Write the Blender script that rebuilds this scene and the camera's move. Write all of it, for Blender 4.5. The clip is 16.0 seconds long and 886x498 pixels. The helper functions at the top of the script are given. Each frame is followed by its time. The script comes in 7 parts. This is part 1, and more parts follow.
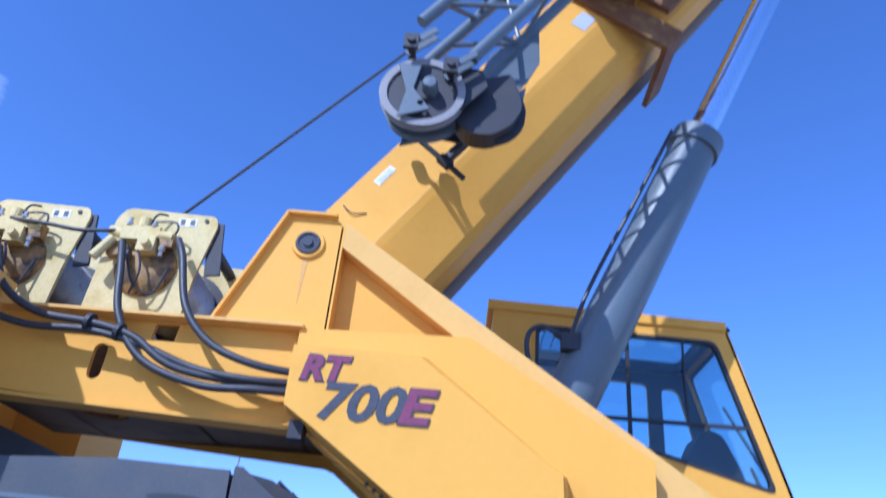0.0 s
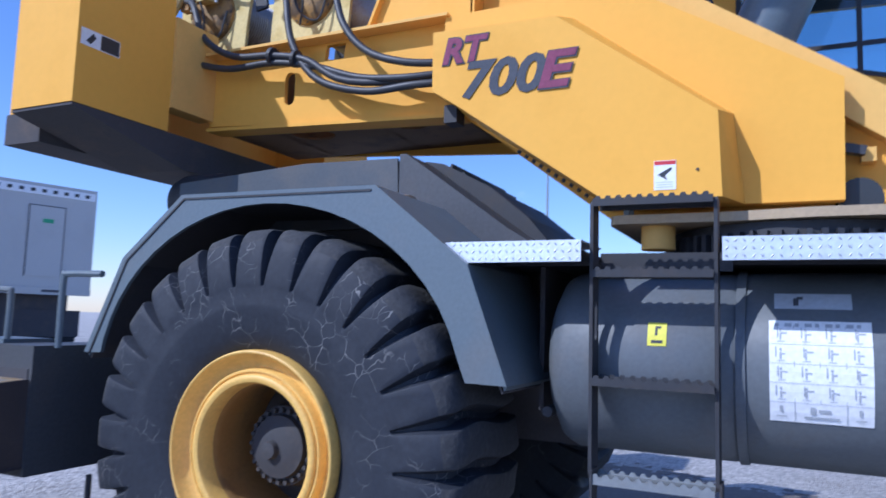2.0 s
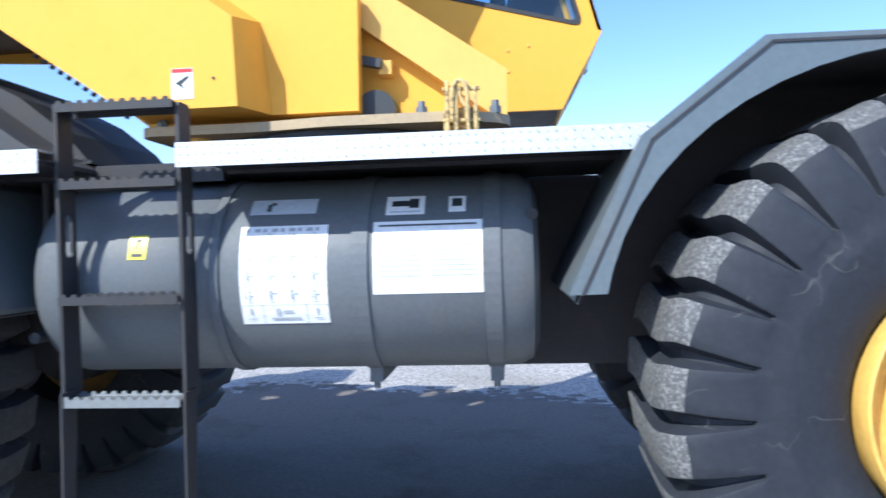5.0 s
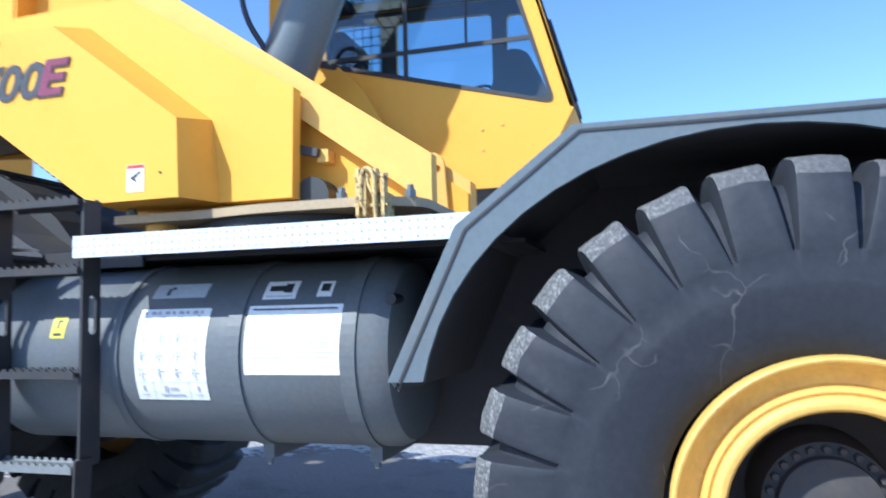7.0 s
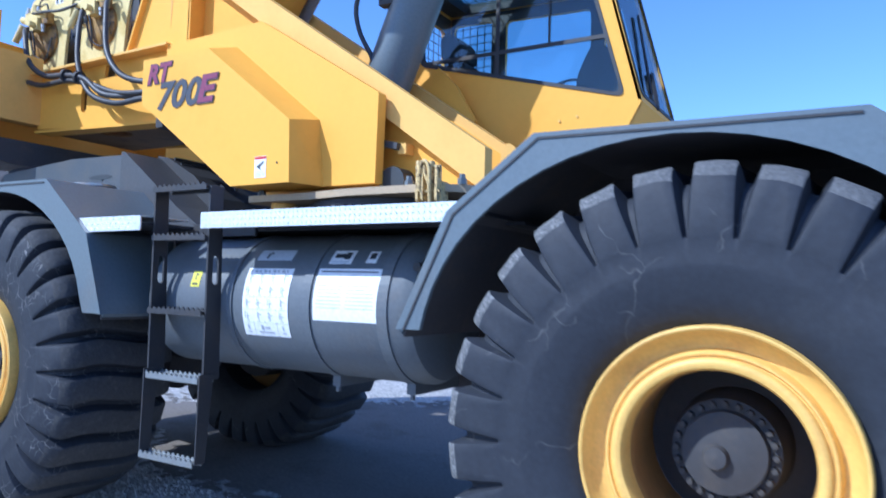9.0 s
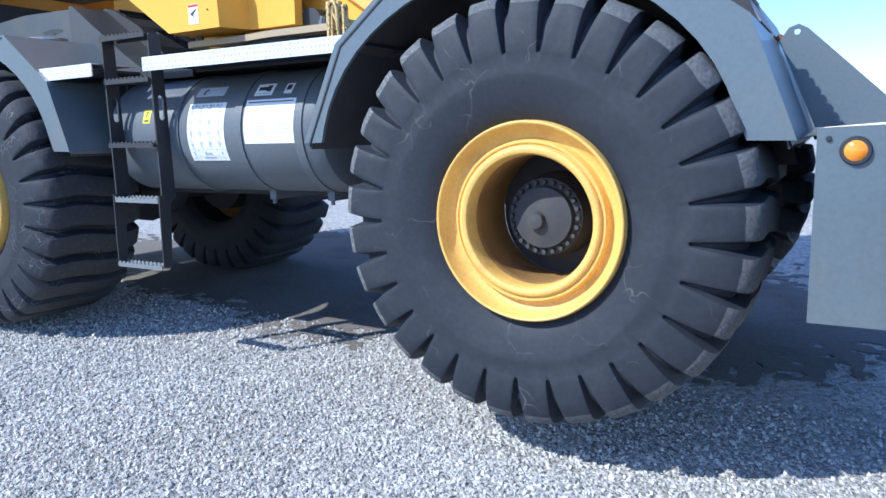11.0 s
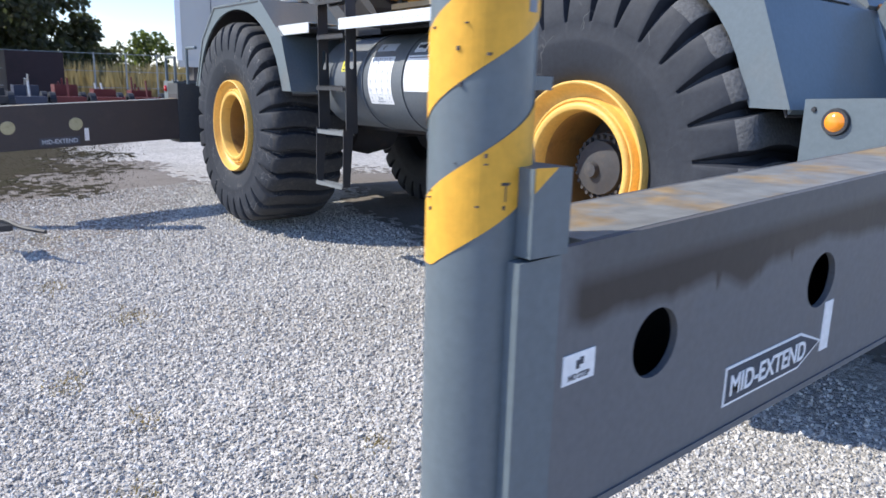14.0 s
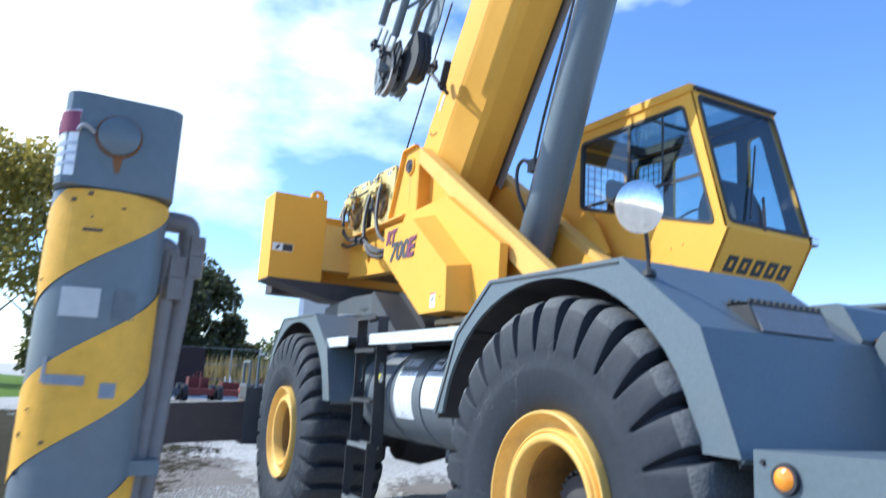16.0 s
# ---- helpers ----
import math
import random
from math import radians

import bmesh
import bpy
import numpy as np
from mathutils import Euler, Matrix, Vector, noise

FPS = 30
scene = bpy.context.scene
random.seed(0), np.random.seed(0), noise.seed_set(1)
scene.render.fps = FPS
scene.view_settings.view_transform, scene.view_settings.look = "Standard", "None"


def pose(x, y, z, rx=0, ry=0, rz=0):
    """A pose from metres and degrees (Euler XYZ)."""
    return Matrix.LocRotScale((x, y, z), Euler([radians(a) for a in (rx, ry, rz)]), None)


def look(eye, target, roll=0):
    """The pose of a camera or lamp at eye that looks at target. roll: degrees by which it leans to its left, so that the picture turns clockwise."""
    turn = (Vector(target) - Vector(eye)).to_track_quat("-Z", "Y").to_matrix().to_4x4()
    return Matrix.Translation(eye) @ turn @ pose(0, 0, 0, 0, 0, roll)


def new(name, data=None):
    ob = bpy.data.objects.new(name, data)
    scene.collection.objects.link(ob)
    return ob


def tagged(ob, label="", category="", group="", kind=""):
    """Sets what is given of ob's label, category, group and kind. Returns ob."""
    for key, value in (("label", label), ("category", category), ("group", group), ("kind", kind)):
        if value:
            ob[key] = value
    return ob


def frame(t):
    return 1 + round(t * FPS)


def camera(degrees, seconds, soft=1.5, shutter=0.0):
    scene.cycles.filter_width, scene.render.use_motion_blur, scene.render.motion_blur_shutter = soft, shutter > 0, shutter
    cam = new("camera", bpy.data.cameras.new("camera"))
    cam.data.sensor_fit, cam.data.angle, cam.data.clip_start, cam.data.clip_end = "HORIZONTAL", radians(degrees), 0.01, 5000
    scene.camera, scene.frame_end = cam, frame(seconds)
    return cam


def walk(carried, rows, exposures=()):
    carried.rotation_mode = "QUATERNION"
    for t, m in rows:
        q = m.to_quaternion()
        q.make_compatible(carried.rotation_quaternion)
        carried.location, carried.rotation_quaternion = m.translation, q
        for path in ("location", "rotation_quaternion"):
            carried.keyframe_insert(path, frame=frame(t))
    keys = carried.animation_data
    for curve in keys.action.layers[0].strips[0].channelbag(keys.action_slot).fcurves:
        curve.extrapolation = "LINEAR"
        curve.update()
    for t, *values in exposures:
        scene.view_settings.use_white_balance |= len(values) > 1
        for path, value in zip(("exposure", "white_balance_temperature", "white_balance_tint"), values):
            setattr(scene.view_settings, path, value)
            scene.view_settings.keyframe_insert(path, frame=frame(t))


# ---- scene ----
cam = camera(63.4, 16.0, shutter=0.4)
PATH = [
    (0, (1.216, -2.567, 1.532), (1.135, -0.819, 2.5), 5.5),
    (0.5, (1.448, -2.487, 1.479), (1.265, -0.628, 2.193), 2.4),
    (1, (1.668, -2.458, 1.43), (1.248, -0.571, 1.944), 2.5),
    (1.3, (1.744, -2.425, 1.399), (1.283, -0.527, 1.810), 2.0),
    (1.5, (1.788, -2.36, 1.383), (1.211, -0.469, 1.686), 3.2),
    (2, (1.938, -2.322, 1.348), (1.079, -0.527, 1.548), 1.8),
    (2.5, (2.101, -2.319, 1.326), (1.113, -0.58, 1.358), 2.1),
    (3, (2.165, -2.241, 1.298), (1.188, -0.499, 1.199), 1.8),
    (3.5, (2.25, -2.104, 1.302), (1.516, -0.252, 1.125), 0.7),
    (4, (2.435, -2.082, 1.298), (1.97, -0.141, 1.174), 0.6),
    (4.5, (2.656, -2.106, 1.285), (2.334, -0.133, 1.219), -0.8),
    (5, (2.786, -2.026, 1.289), (2.599, -0.034, 1.292), -1.6),
    (5.2, (2.856, -1.984, 1.287), (2.72, 0.011, 1.277), -2.2),
    (7.3, (3.863, -1.941, 1.375), (3.078, -0.12, 1.641), -0.3),
    (7.5, (3.962, -1.964, 1.392), (3.02, -0.233, 1.732), 0.1),
    (8, (4.099, -2.054, 1.374), (3.145, -0.348, 1.795), 2.1),
    (8.5, (4.283, -2.196, 1.377), (3.296, -0.488, 1.711), 1.3),
    (9, (4.537, -2.252, 1.309), (3.513, -0.537, 1.42), 1.6),
    (9.5, (4.737, -2.385, 1.274), (3.79, -0.624, 1.319), 1.0),
    (10, (4.933, -2.521, 1.26), (3.965, -0.776, 1.128), -0.1),
    (10.2, (5.027, -2.549, 1.228), (4.046, -0.817, 1.035), -0.8),
    (12.3, (5.669, -2.813, 1.154), (4.644, -1.14, 0.766), 0.1),
    (12.5, (5.771, -2.789, 1.158), (4.636, -1.189, 0.771), -0.2),
    (13, (5.966, -2.775, 1.137), (4.633, -1.336, 0.747), -0.1),
    (13.5, (6.193, -2.714, 1.144), (4.781, -1.359, 0.733), 0.3),
    (14, (6.427, -2.571, 1.16), (4.894, -1.361, 0.73), 1.5),
    (14.5, (6.486, -2.404, 1.15), (4.909, -1.219, 0.819), 1.6),
    (14.7, (6.494, -2.316, 1.158), (4.928, -1.116, 0.827), 1.5),
    (15, (6.559, -2.187, 1.187), (4.908, -1.072, 1.011), 0.9),
    (15.2, (6.612, -2.112, 1.210), (4.931, -1.031, 1.212), 1.8),
    (15.5, (6.728, -2.007, 1.261), (4.955, -1.089, 1.376), 2.5),
    (16, (6.753, -1.909, 1.311), (5.008, -1.003, 1.681), 3.2),
]
EXPOSURE = [(0, 0.60, 4860, 17), (0.5, 0.45, 4900, 18), (1, 0.38, 4720, 16), (2, 0.42, 5230, 15), (3, 0.62, 5270, 9), (4, 0.89, 5600, 4), (5, 1.13, 6010, 5), (7.5, 1.12, 5550, 3), (8.5, 0.90, 5000, 6), (9, 0.85, 5080, 8), (10, 0.99, 5240, 3), (12.5, 0.97, 6200, 8), (14.5, 0.98, 6610, 8), (16, 1.09, 5920, 1)]
walk(cam, [(t, look(e, g, r)) for t, e, g, r in PATH], EXPOSURE)

# world, sun and large light
SUN_HEAD = Vector((0.67, 0.91, -1.0)).normalized()      # the way the sunlight goes
world = bpy.data.worlds.new("sky")
scene.world = world
world.use_nodes = True
wn, wl = world.node_tree.nodes, world.node_tree.links
sky = wn.new("ShaderNodeTexSky")
sky.sky_type, sky.sun_disc = "NISHITA", False
sky.sun_elevation = math.asin(-SUN_HEAD.z)
sky.sun_rotation = math.atan2(-SUN_HEAD.x, -SUN_HEAD.y)
sky.air_density, sky.dust_density, sky.ozone_density = 1.1, 0.15, 3.0
coord = wn.new("ShaderNodeTexCoord")
stretch = wn.new("ShaderNodeMapping")
stretch.inputs["Scale"].default_value = (1.0, 1.0, 2.2)
stretch.inputs["Location"].default_value = (0.35, 0.0, 0.1)
puffs = wn.new("ShaderNodeTexNoise")
puffs.inputs["Scale"].default_value, puffs.inputs["Detail"].default_value, puffs.inputs["Roughness"].default_value = 1.7, 6, 0.55
cut = wn.new("ShaderNodeValToRGB")
cut.color_ramp.elements[0].position, cut.color_ramp.elements[1].position = 0.53, 0.72
cloud = wn.new("ShaderNodeMixRGB")
cloud.inputs[2].default_value = (8.2, 8.5, 8.9, 1)
wl.new(coord.outputs["Generated"], stretch.inputs["Vector"])
wl.new(stretch.outputs["Vector"], puffs.inputs["Vector"])
bank = wn.new("ShaderNodeVectorMath")                # a bank of cloud stands beyond the lawn
bank.operation = "DOT_PRODUCT"
bank.inputs[1].default_value = Vector((-0.93, -0.12, 0.35)).normalized()
wl.new(coord.outputs["Generated"], bank.inputs[0])
near = wn.new("ShaderNodeMapRange")
near.inputs["From Min"].default_value, near.inputs["From Max"].default_value = 0.55, 1.0
near.inputs["To Min"].default_value, near.inputs["To Max"].default_value = -0.18, 0.17
wl.new(bank.outputs["Value"], near.inputs["Value"])
both = wn.new("ShaderNodeMath")
wl.new(puffs.outputs["Fac"], both.inputs[0])
wl.new(near.outputs["Result"], both.inputs[1])
wl.new(both.outputs["Value"], cut.inputs["Fac"])
wl.new(cut.outputs["Color"], cloud.inputs[0])
deep = wn.new("ShaderNodeHueSaturation")
deep.inputs["Saturation"].default_value, deep.inputs["Value"].default_value = 1.06, 1.0
clear = wn.new("ShaderNodeMixRGB")                      # dry autumn air: a deep blue
clear.blend_type = "MULTIPLY"
clear.inputs[0].default_value, clear.inputs[2].default_value = 1.0, (0.90, 0.90, 1.09, 1)
wl.new(sky.outputs["Color"], clear.inputs[1])
wl.new(clear.outputs["Color"], deep.inputs["Color"])
wl.new(deep.outputs["Color"], cloud.inputs[1])
wl.new(cloud.outputs["Color"], wn["Background"].inputs["Color"])
wn["Background"].inputs["Strength"].default_value = 0.118

sun_data = bpy.data.lights.new("sun", "SUN")
sun_data.energy, sun_data.angle, sun_data.color = 3.0, radians(0.53), (1.0, 0.95, 0.88)
sun = new("sun", sun_data)
sun.matrix_basis = look((-20, -10, 12), Vector((-20, -10, 12)) + SUN_HEAD)


# ---- materials ----
def material(name, colour, rough=0.5, metal=0.0, spots=None, spot_scale=6.0, spot_amount=0.3, grain=60.0, grain_amount=0.06,
             bump=0.05, bump_scale=80.0, coat=0.0, gloss=0.5, rough_var=0.12, spot_low=0.52, spot_high=0.72):
    """A surface with fine grain, larger stains in the colour spots, uneven gloss and a fine relief, in metres."""
    m = bpy.data.materials.new(name)
    m.use_nodes = True
    n, l = m.node_tree.nodes, m.node_tree.links
    b = n["Principled BSDF"]
    tc = n.new("ShaderNodeTexCoord")
    fine = n.new("ShaderNodeTexNoise")
    fine.inputs["Scale"].default_value, fine.inputs["Detail"].default_value = grain, 5
    big = n.new("ShaderNodeTexNoise")
    big.inputs["Scale"].default_value, big.inputs["Detail"].default_value, big.inputs["Roughness"].default_value = spot_scale, 8, 0.62
    for t in (fine, big):
        l.new(tc.outputs["Object"], t.inputs["Vector"])
    ramp = n.new("ShaderNodeMapRange")
    ramp.inputs["From Min"].default_value, ramp.inputs["From Max"].default_value = spot_low, spot_high
    ramp.inputs["To Max"].default_value = spot_amount
    l.new(big.outputs["Fac"], ramp.inputs["Value"])
    mix = n.new("ShaderNodeMixRGB")
    mix.inputs[1].default_value = (*colour, 1)
    mix.inputs[2].default_value = (*(spots or [c * 0.55 for c in colour]), 1)
    l.new(ramp.outputs["Result"], mix.inputs[0])
    hsv = n.new("ShaderNodeHueSaturation")
    val = n.new("ShaderNodeMapRange")
    val.inputs["To Min"].default_value, val.inputs["To Max"].default_value = 1 - 3 * grain_amount, 1 + 3 * grain_amount
    l.new(fine.outputs["Fac"], val.inputs["Value"])
    l.new(val.outputs["Result"], hsv.inputs["Value"])
    l.new(mix.outputs["Color"], hsv.inputs["Color"])
    l.new(hsv.outputs["Color"], b.inputs["Base Color"])
    rr = n.new("ShaderNodeMapRange")
    rr.inputs["To Min"].default_value, rr.inputs["To Max"].default_value = max(rough - rough_var, 0.03), min(rough + rough_var, 1)
    l.new(big.outputs["Fac"], rr.inputs["Value"])
    l.new(rr.outputs["Result"], b.inputs["Roughness"])
    b.inputs["Metallic"].default_value = metal
    b.inputs["Coat Weight"].default_value = coat
    b.inputs["Specular IOR Level"].default_value = gloss
    if bump:
        h = n.new("ShaderNodeTexNoise")
        h.inputs["Scale"].default_value, h.inputs["Detail"].default_value = bump_scale, 3
        l.new(tc.outputs["Object"], h.inputs["Vector"])
        bp = n.new("ShaderNodeBump")
        bp.inputs["Strength"].default_value, bp.inputs["Distance"].default_value = bump, 0.01
        l.new(h.outputs["Fac"], bp.inputs["Height"])
        l.new(bp.outputs["Normal"], b.inputs["Normal"])
    return m


YELLOW = material("yellow_paint", (0.84, 0.43, 0.062), 0.60, spots=(0.72, 0.35, 0.045), spot_scale=2.5, spot_amount=0.35, gloss=0.25, grain=25, grain_amount=0.015, bump=0.012, bump_scale=12)
CREAM = material("faded_yellow_paint", (0.80, 0.47, 0.125), 0.66, gloss=0.25, spots=(0.62, 0.36, 0.09), spot_scale=3, spot_amount=0.35, grain=30, grain_amount=0.02, bump=0.02)
PALE = material("winch_paint", (0.70, 0.565, 0.245), 0.65, spots=(0.50, 0.34, 0.07), spot_scale=4, spot_amount=0.85, gloss=0.3)
RIMPAINT = material("wheel_paint", (0.80, 0.49, 0.12), 0.50, spots=(0.55, 0.28, 0.07), spot_scale=7, spot_amount=0.5, bump=0.05)
RIMDIRT = material("dirty_rim_inside", (0.36, 0.20, 0.06), 0.75, spots=(0.12, 0.075, 0.04), spot_scale=5, spot_amount=0.8)
GREY = material("grey_paint", (0.115, 0.145, 0.165), 0.42, spots=(0.16, 0.15, 0.14), spot_scale=2.2, spot_amount=0.5, coat=0.1, bump=0.03, bump_scale=40)
DUSTY = material("dusty_grey_paint", (0.12, 0.135, 0.145), 0.6, spots=(0.21, 0.165, 0.13), spot_scale=1.6, spot_amount=0.75, grain_amount=0.1)
# a darker grey than the wheel covers, with brownish spots
DARKGREY = material("dark_grey_paint", (0.056, 0.058, 0.064), 0.55, spots=(0.09, 0.078, 0.068), spot_scale=2.5, spot_amount=0.6, grain_amount=0.1)
# the wheel covers' grey, darkened for the shade on the engine hood
SHADEDGREY = material("shaded_grey_paint", (0.064, 0.074, 0.085), 0.5, spots=(0.12, 0.105, 0.09), spot_scale=2.2, spot_amount=0.6, bump=0.03, bump_scale=40)
TANKGREY = material("tank_paint", (0.125, 0.14, 0.155), 0.5, gloss=0.35, spots=(0.145, 0.135, 0.125), spot_scale=5, spot_amount=0.5, bump=0.03)
BLACK = material("black_steel", (0.030, 0.031, 0.036), 0.6, spots=(0.06, 0.045, 0.035), spot_scale=9, spot_amount=0.5)
# dark tone for dirty steel, and for shade painted into recesses and undersides
UNDER = material("dirt_and_shade_dark", (0.060, 0.056, 0.060), 0.85, spots=(0.12, 0.095, 0.075), spot_scale=4, spot_amount=0.6)
RUBBER, CRACKED = (material(name, (0.026, 0.030, 0.040), 0.66, spots=(0.046, 0.050, 0.060), spot_scale=3, spot_amount=0.7, grain=45, grain_amount=0.10, bump=0.10, bump_scale=40, rough_var=0.1, gloss=0.32) for name in ("tyre_rubber", "scratched_tyre_rubber"))


def scratched(m, pale, scale, amount, low=0.56):
    """Fine pale scratches, in patches, over a surface."""
    n, l = m.node_tree.nodes, m.node_tree.links
    b = n["Principled BSDF"]
    src = b.inputs["Base Color"].links[0].from_socket
    tc, warp, add = n.new("ShaderNodeTexCoord"), n.new("ShaderNodeTexNoise"), n.new("ShaderNodeVectorMath")
    warp.inputs["Scale"].default_value, warp.inputs["Detail"].default_value = 5, 3
    l.new(tc.outputs["Object"], warp.inputs["Vector"])
    add.operation = "MULTIPLY_ADD"
    add.inputs[1].default_value = (0.22, 0.22, 0.22)
    l.new(warp.outputs["Color"], add.inputs[0])
    l.new(tc.outputs["Object"], add.inputs[2])
    lines = n.new("ShaderNodeTexVoronoi")
    lines.feature = "DISTANCE_TO_EDGE"
    lines.inputs["Scale"].default_value = scale
    l.new(add.outputs["Vector"], lines.inputs["Vector"])
    thin, where, patch, both, mix = (n.new(k) for k in ("ShaderNodeMapRange", "ShaderNodeTexNoise", "ShaderNodeMapRange", "ShaderNodeMath", "ShaderNodeMixRGB"))
    thin.inputs["From Min"].default_value, thin.inputs["From Max"].default_value = 0.017, 0.003
    l.new(lines.outputs["Distance"], thin.inputs["Value"])
    where.inputs["Scale"].default_value, where.inputs["Detail"].default_value = 4.5, 4
    l.new(tc.outputs["Object"], where.inputs["Vector"])
    patch.inputs["From Min"].default_value, patch.inputs["From Max"].default_value, patch.inputs["To Max"].default_value = low, low + 0.12, amount
    l.new(where.outputs["Fac"], patch.inputs["Value"])
    both.operation = "MULTIPLY"
    l.new(thin.outputs["Result"], both.inputs[0])
    l.new(patch.outputs["Result"], both.inputs[1])
    mix.inputs[2].default_value = (*pale, 1)
    l.new(both.outputs["Value"], mix.inputs[0])
    l.new(src, mix.inputs[1])
    l.new(mix.outputs["Color"], b.inputs["Base Color"])


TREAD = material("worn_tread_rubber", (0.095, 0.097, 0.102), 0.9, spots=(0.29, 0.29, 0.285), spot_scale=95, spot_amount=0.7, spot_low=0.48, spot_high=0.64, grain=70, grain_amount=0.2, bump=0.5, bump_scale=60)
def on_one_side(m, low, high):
    """Fades a material's spots along the crane, from full at low to faint at high."""
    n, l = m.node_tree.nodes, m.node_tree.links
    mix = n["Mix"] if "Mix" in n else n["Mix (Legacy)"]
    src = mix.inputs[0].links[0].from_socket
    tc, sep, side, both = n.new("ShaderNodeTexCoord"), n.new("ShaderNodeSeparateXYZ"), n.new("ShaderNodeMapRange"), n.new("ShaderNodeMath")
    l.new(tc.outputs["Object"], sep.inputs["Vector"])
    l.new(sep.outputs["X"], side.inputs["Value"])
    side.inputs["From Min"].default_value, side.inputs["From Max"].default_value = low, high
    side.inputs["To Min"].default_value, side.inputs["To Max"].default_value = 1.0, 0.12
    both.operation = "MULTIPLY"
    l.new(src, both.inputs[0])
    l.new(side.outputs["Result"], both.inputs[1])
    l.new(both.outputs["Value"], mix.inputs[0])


# worn pale specks: full towards -x, faint towards +x
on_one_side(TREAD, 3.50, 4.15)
scratched(RUBBER, (0.20, 0.195, 0.19), 5.0, 0.5)
scratched(CRACKED, (0.30, 0.29, 0.275), 13.0, 0.8, 0.49)
DULLTREAD = material("dull_tread_rubber", (0.042, 0.043, 0.047), 0.9, spots=(0.085, 0.082, 0.078), spot_scale=26, spot_amount=0.7, grain=60, grain_amount=0.15, bump=0.4, bump_scale=60)
HUBGREY = material("dusty_hub", (0.052, 0.051, 0.055), 0.75, spots=(0.10, 0.085, 0.07), spot_scale=9, spot_amount=0.6)
LIGHTGREY = material("pale_grey_paint", (0.25, 0.24, 0.235), 0.5, spots=(0.24, 0.20, 0.17), spot_scale=9, spot_amount=0.6)
PIPEGREY = material("weathered_pipe", (0.170, 0.150, 0.142), 0.55, spots=(0.11, 0.075, 0.05), spot_scale=16, spot_amount=0.7)
HOSE = material("hose_rubber", (0.04, 0.041, 0.046), 0.5, spots=(0.07, 0.065, 0.06), spot_scale=14, spot_amount=0.6, bump=0.1)
CHROME = material("polished_rod", (0.80, 0.80, 0.82), 0.10, 1.0, spots=(0.7, 0.7, 0.72), bump=0.0, rough_var=0.04)
STEEL = material("worn_steel", (0.42, 0.42, 0.42), 0.42, 0.9, spots=(0.30, 0.19, 0.11), spot_scale=12, spot_amount=0.6)
GALV = material("galvanised_grating", (0.29, 0.305, 0.31), 0.5, 0.6, spots=(0.2, 0.17, 0.14), spot_scale=12, spot_amount=0.5)
ALU = material("bright_tread_plate", (0.83, 0.84, 0.85), 0.36, 0.75, spots=(0.6, 0.59, 0.56), spot_scale=9, spot_amount=0.5)
OCHRE = material("oily_ochre_paint", (0.34, 0.19, 0.045), 0.6, spots=(0.07, 0.045, 0.025), spot_scale=9, spot_amount=0.9, spot_low=0.45, spot_high=0.6)
RUST = material("rusted_steel", (0.20, 0.085, 0.03), 0.8, spots=(0.36, 0.22, 0.07), spot_scale=7, spot_amount=0.8, bump=0.3)
BEIGE = material("dusty_turntable_plate", (0.42, 0.32, 0.20), 0.75, spots=(0.55, 0.42, 0.22), spot_scale=6, spot_amount=0.6)
WHITE = material("white_sticker", (0.82, 0.83, 0.84), 0.4, spots=(0.7, 0.7, 0.7), bump=0)
INK = material("dark_print", (0.03, 0.035, 0.04), 0.5, bump=0)
PALEINK = material("faint_print", (0.50, 0.54, 0.60), 0.5, bump=0)
DULLYELLOW = material("faded_yellow_cover", (0.46, 0.42, 0.25), 0.6, spots=(0.30, 0.26, 0.14), spot_scale=14, spot_amount=0.6)
LEMON = material("yellow_sticker", (0.75, 0.68, 0.06), 0.4, bump=0)
REDINK = material("red_print", (0.55, 0.035, 0.04), 0.4, bump=0)
GREENINK = material("green_print", (0.05, 0.35, 0.16), 0.4, bump=0)
MAROON = material("maroon_lettering", (0.24, 0.07, 0.12), 0.75, gloss=0.2, bump=0, grain_amount=0.1)
SLATE = material("slate_lettering", (0.085, 0.09, 0.105), 0.75, gloss=0.2, bump=0, grain_amount=0.1)
STRIPE = material("striping_yellow", (0.78, 0.41, 0.05), 0.5, spots=(0.58, 0.30, 0.04), spot_scale=9, spot_amount=0.5, gloss=0.3)
WORNTOP = material("worn_beam_top", (0.22, 0.22, 0.205), 0.5, 0.2, spots=(0.36, 0.23, 0.09), spot_scale=5.0, spot_amount=0.8, spot_low=0.50, spot_high=0.64, grain=18, grain_amount=0.2)
SEAT = material("black_cloth", (0.02, 0.021, 0.025), 0.85, bump=0.2)
AMBER = material("amber_lens", (0.95, 0.30, 0.02), 0.15, bump=0, coat=0.6)
REDLENS = material("red_lens", (0.5, 0.01, 0.015), 0.15, bump=0, coat=0.6)
LAMPGLASS = material("lamp_lens", (0.75, 0.78, 0.80), 0.12, 0.5, bump=0)
MIRRORGLASS = material("mirror_back", (0.84, 0.82, 0.78), 0.07, 1.0, spots=(0.55, 0.53, 0.50), spot_scale=14, spot_amount=0.3, bump=0.02, rough_var=0.04)
BARK = material("bark", (0.055, 0.045, 0.035), 0.9, spots=(0.10, 0.085, 0.07), bump=0.6, bump_scale=9)
LEAF = material("green_leaves", (0.08, 0.11, 0.035), 0.6, spots=(0.12, 0.11, 0.03), spot_scale=0.8, spot_amount=0.8, bump=0, grain=3, grain_amount=0.15)
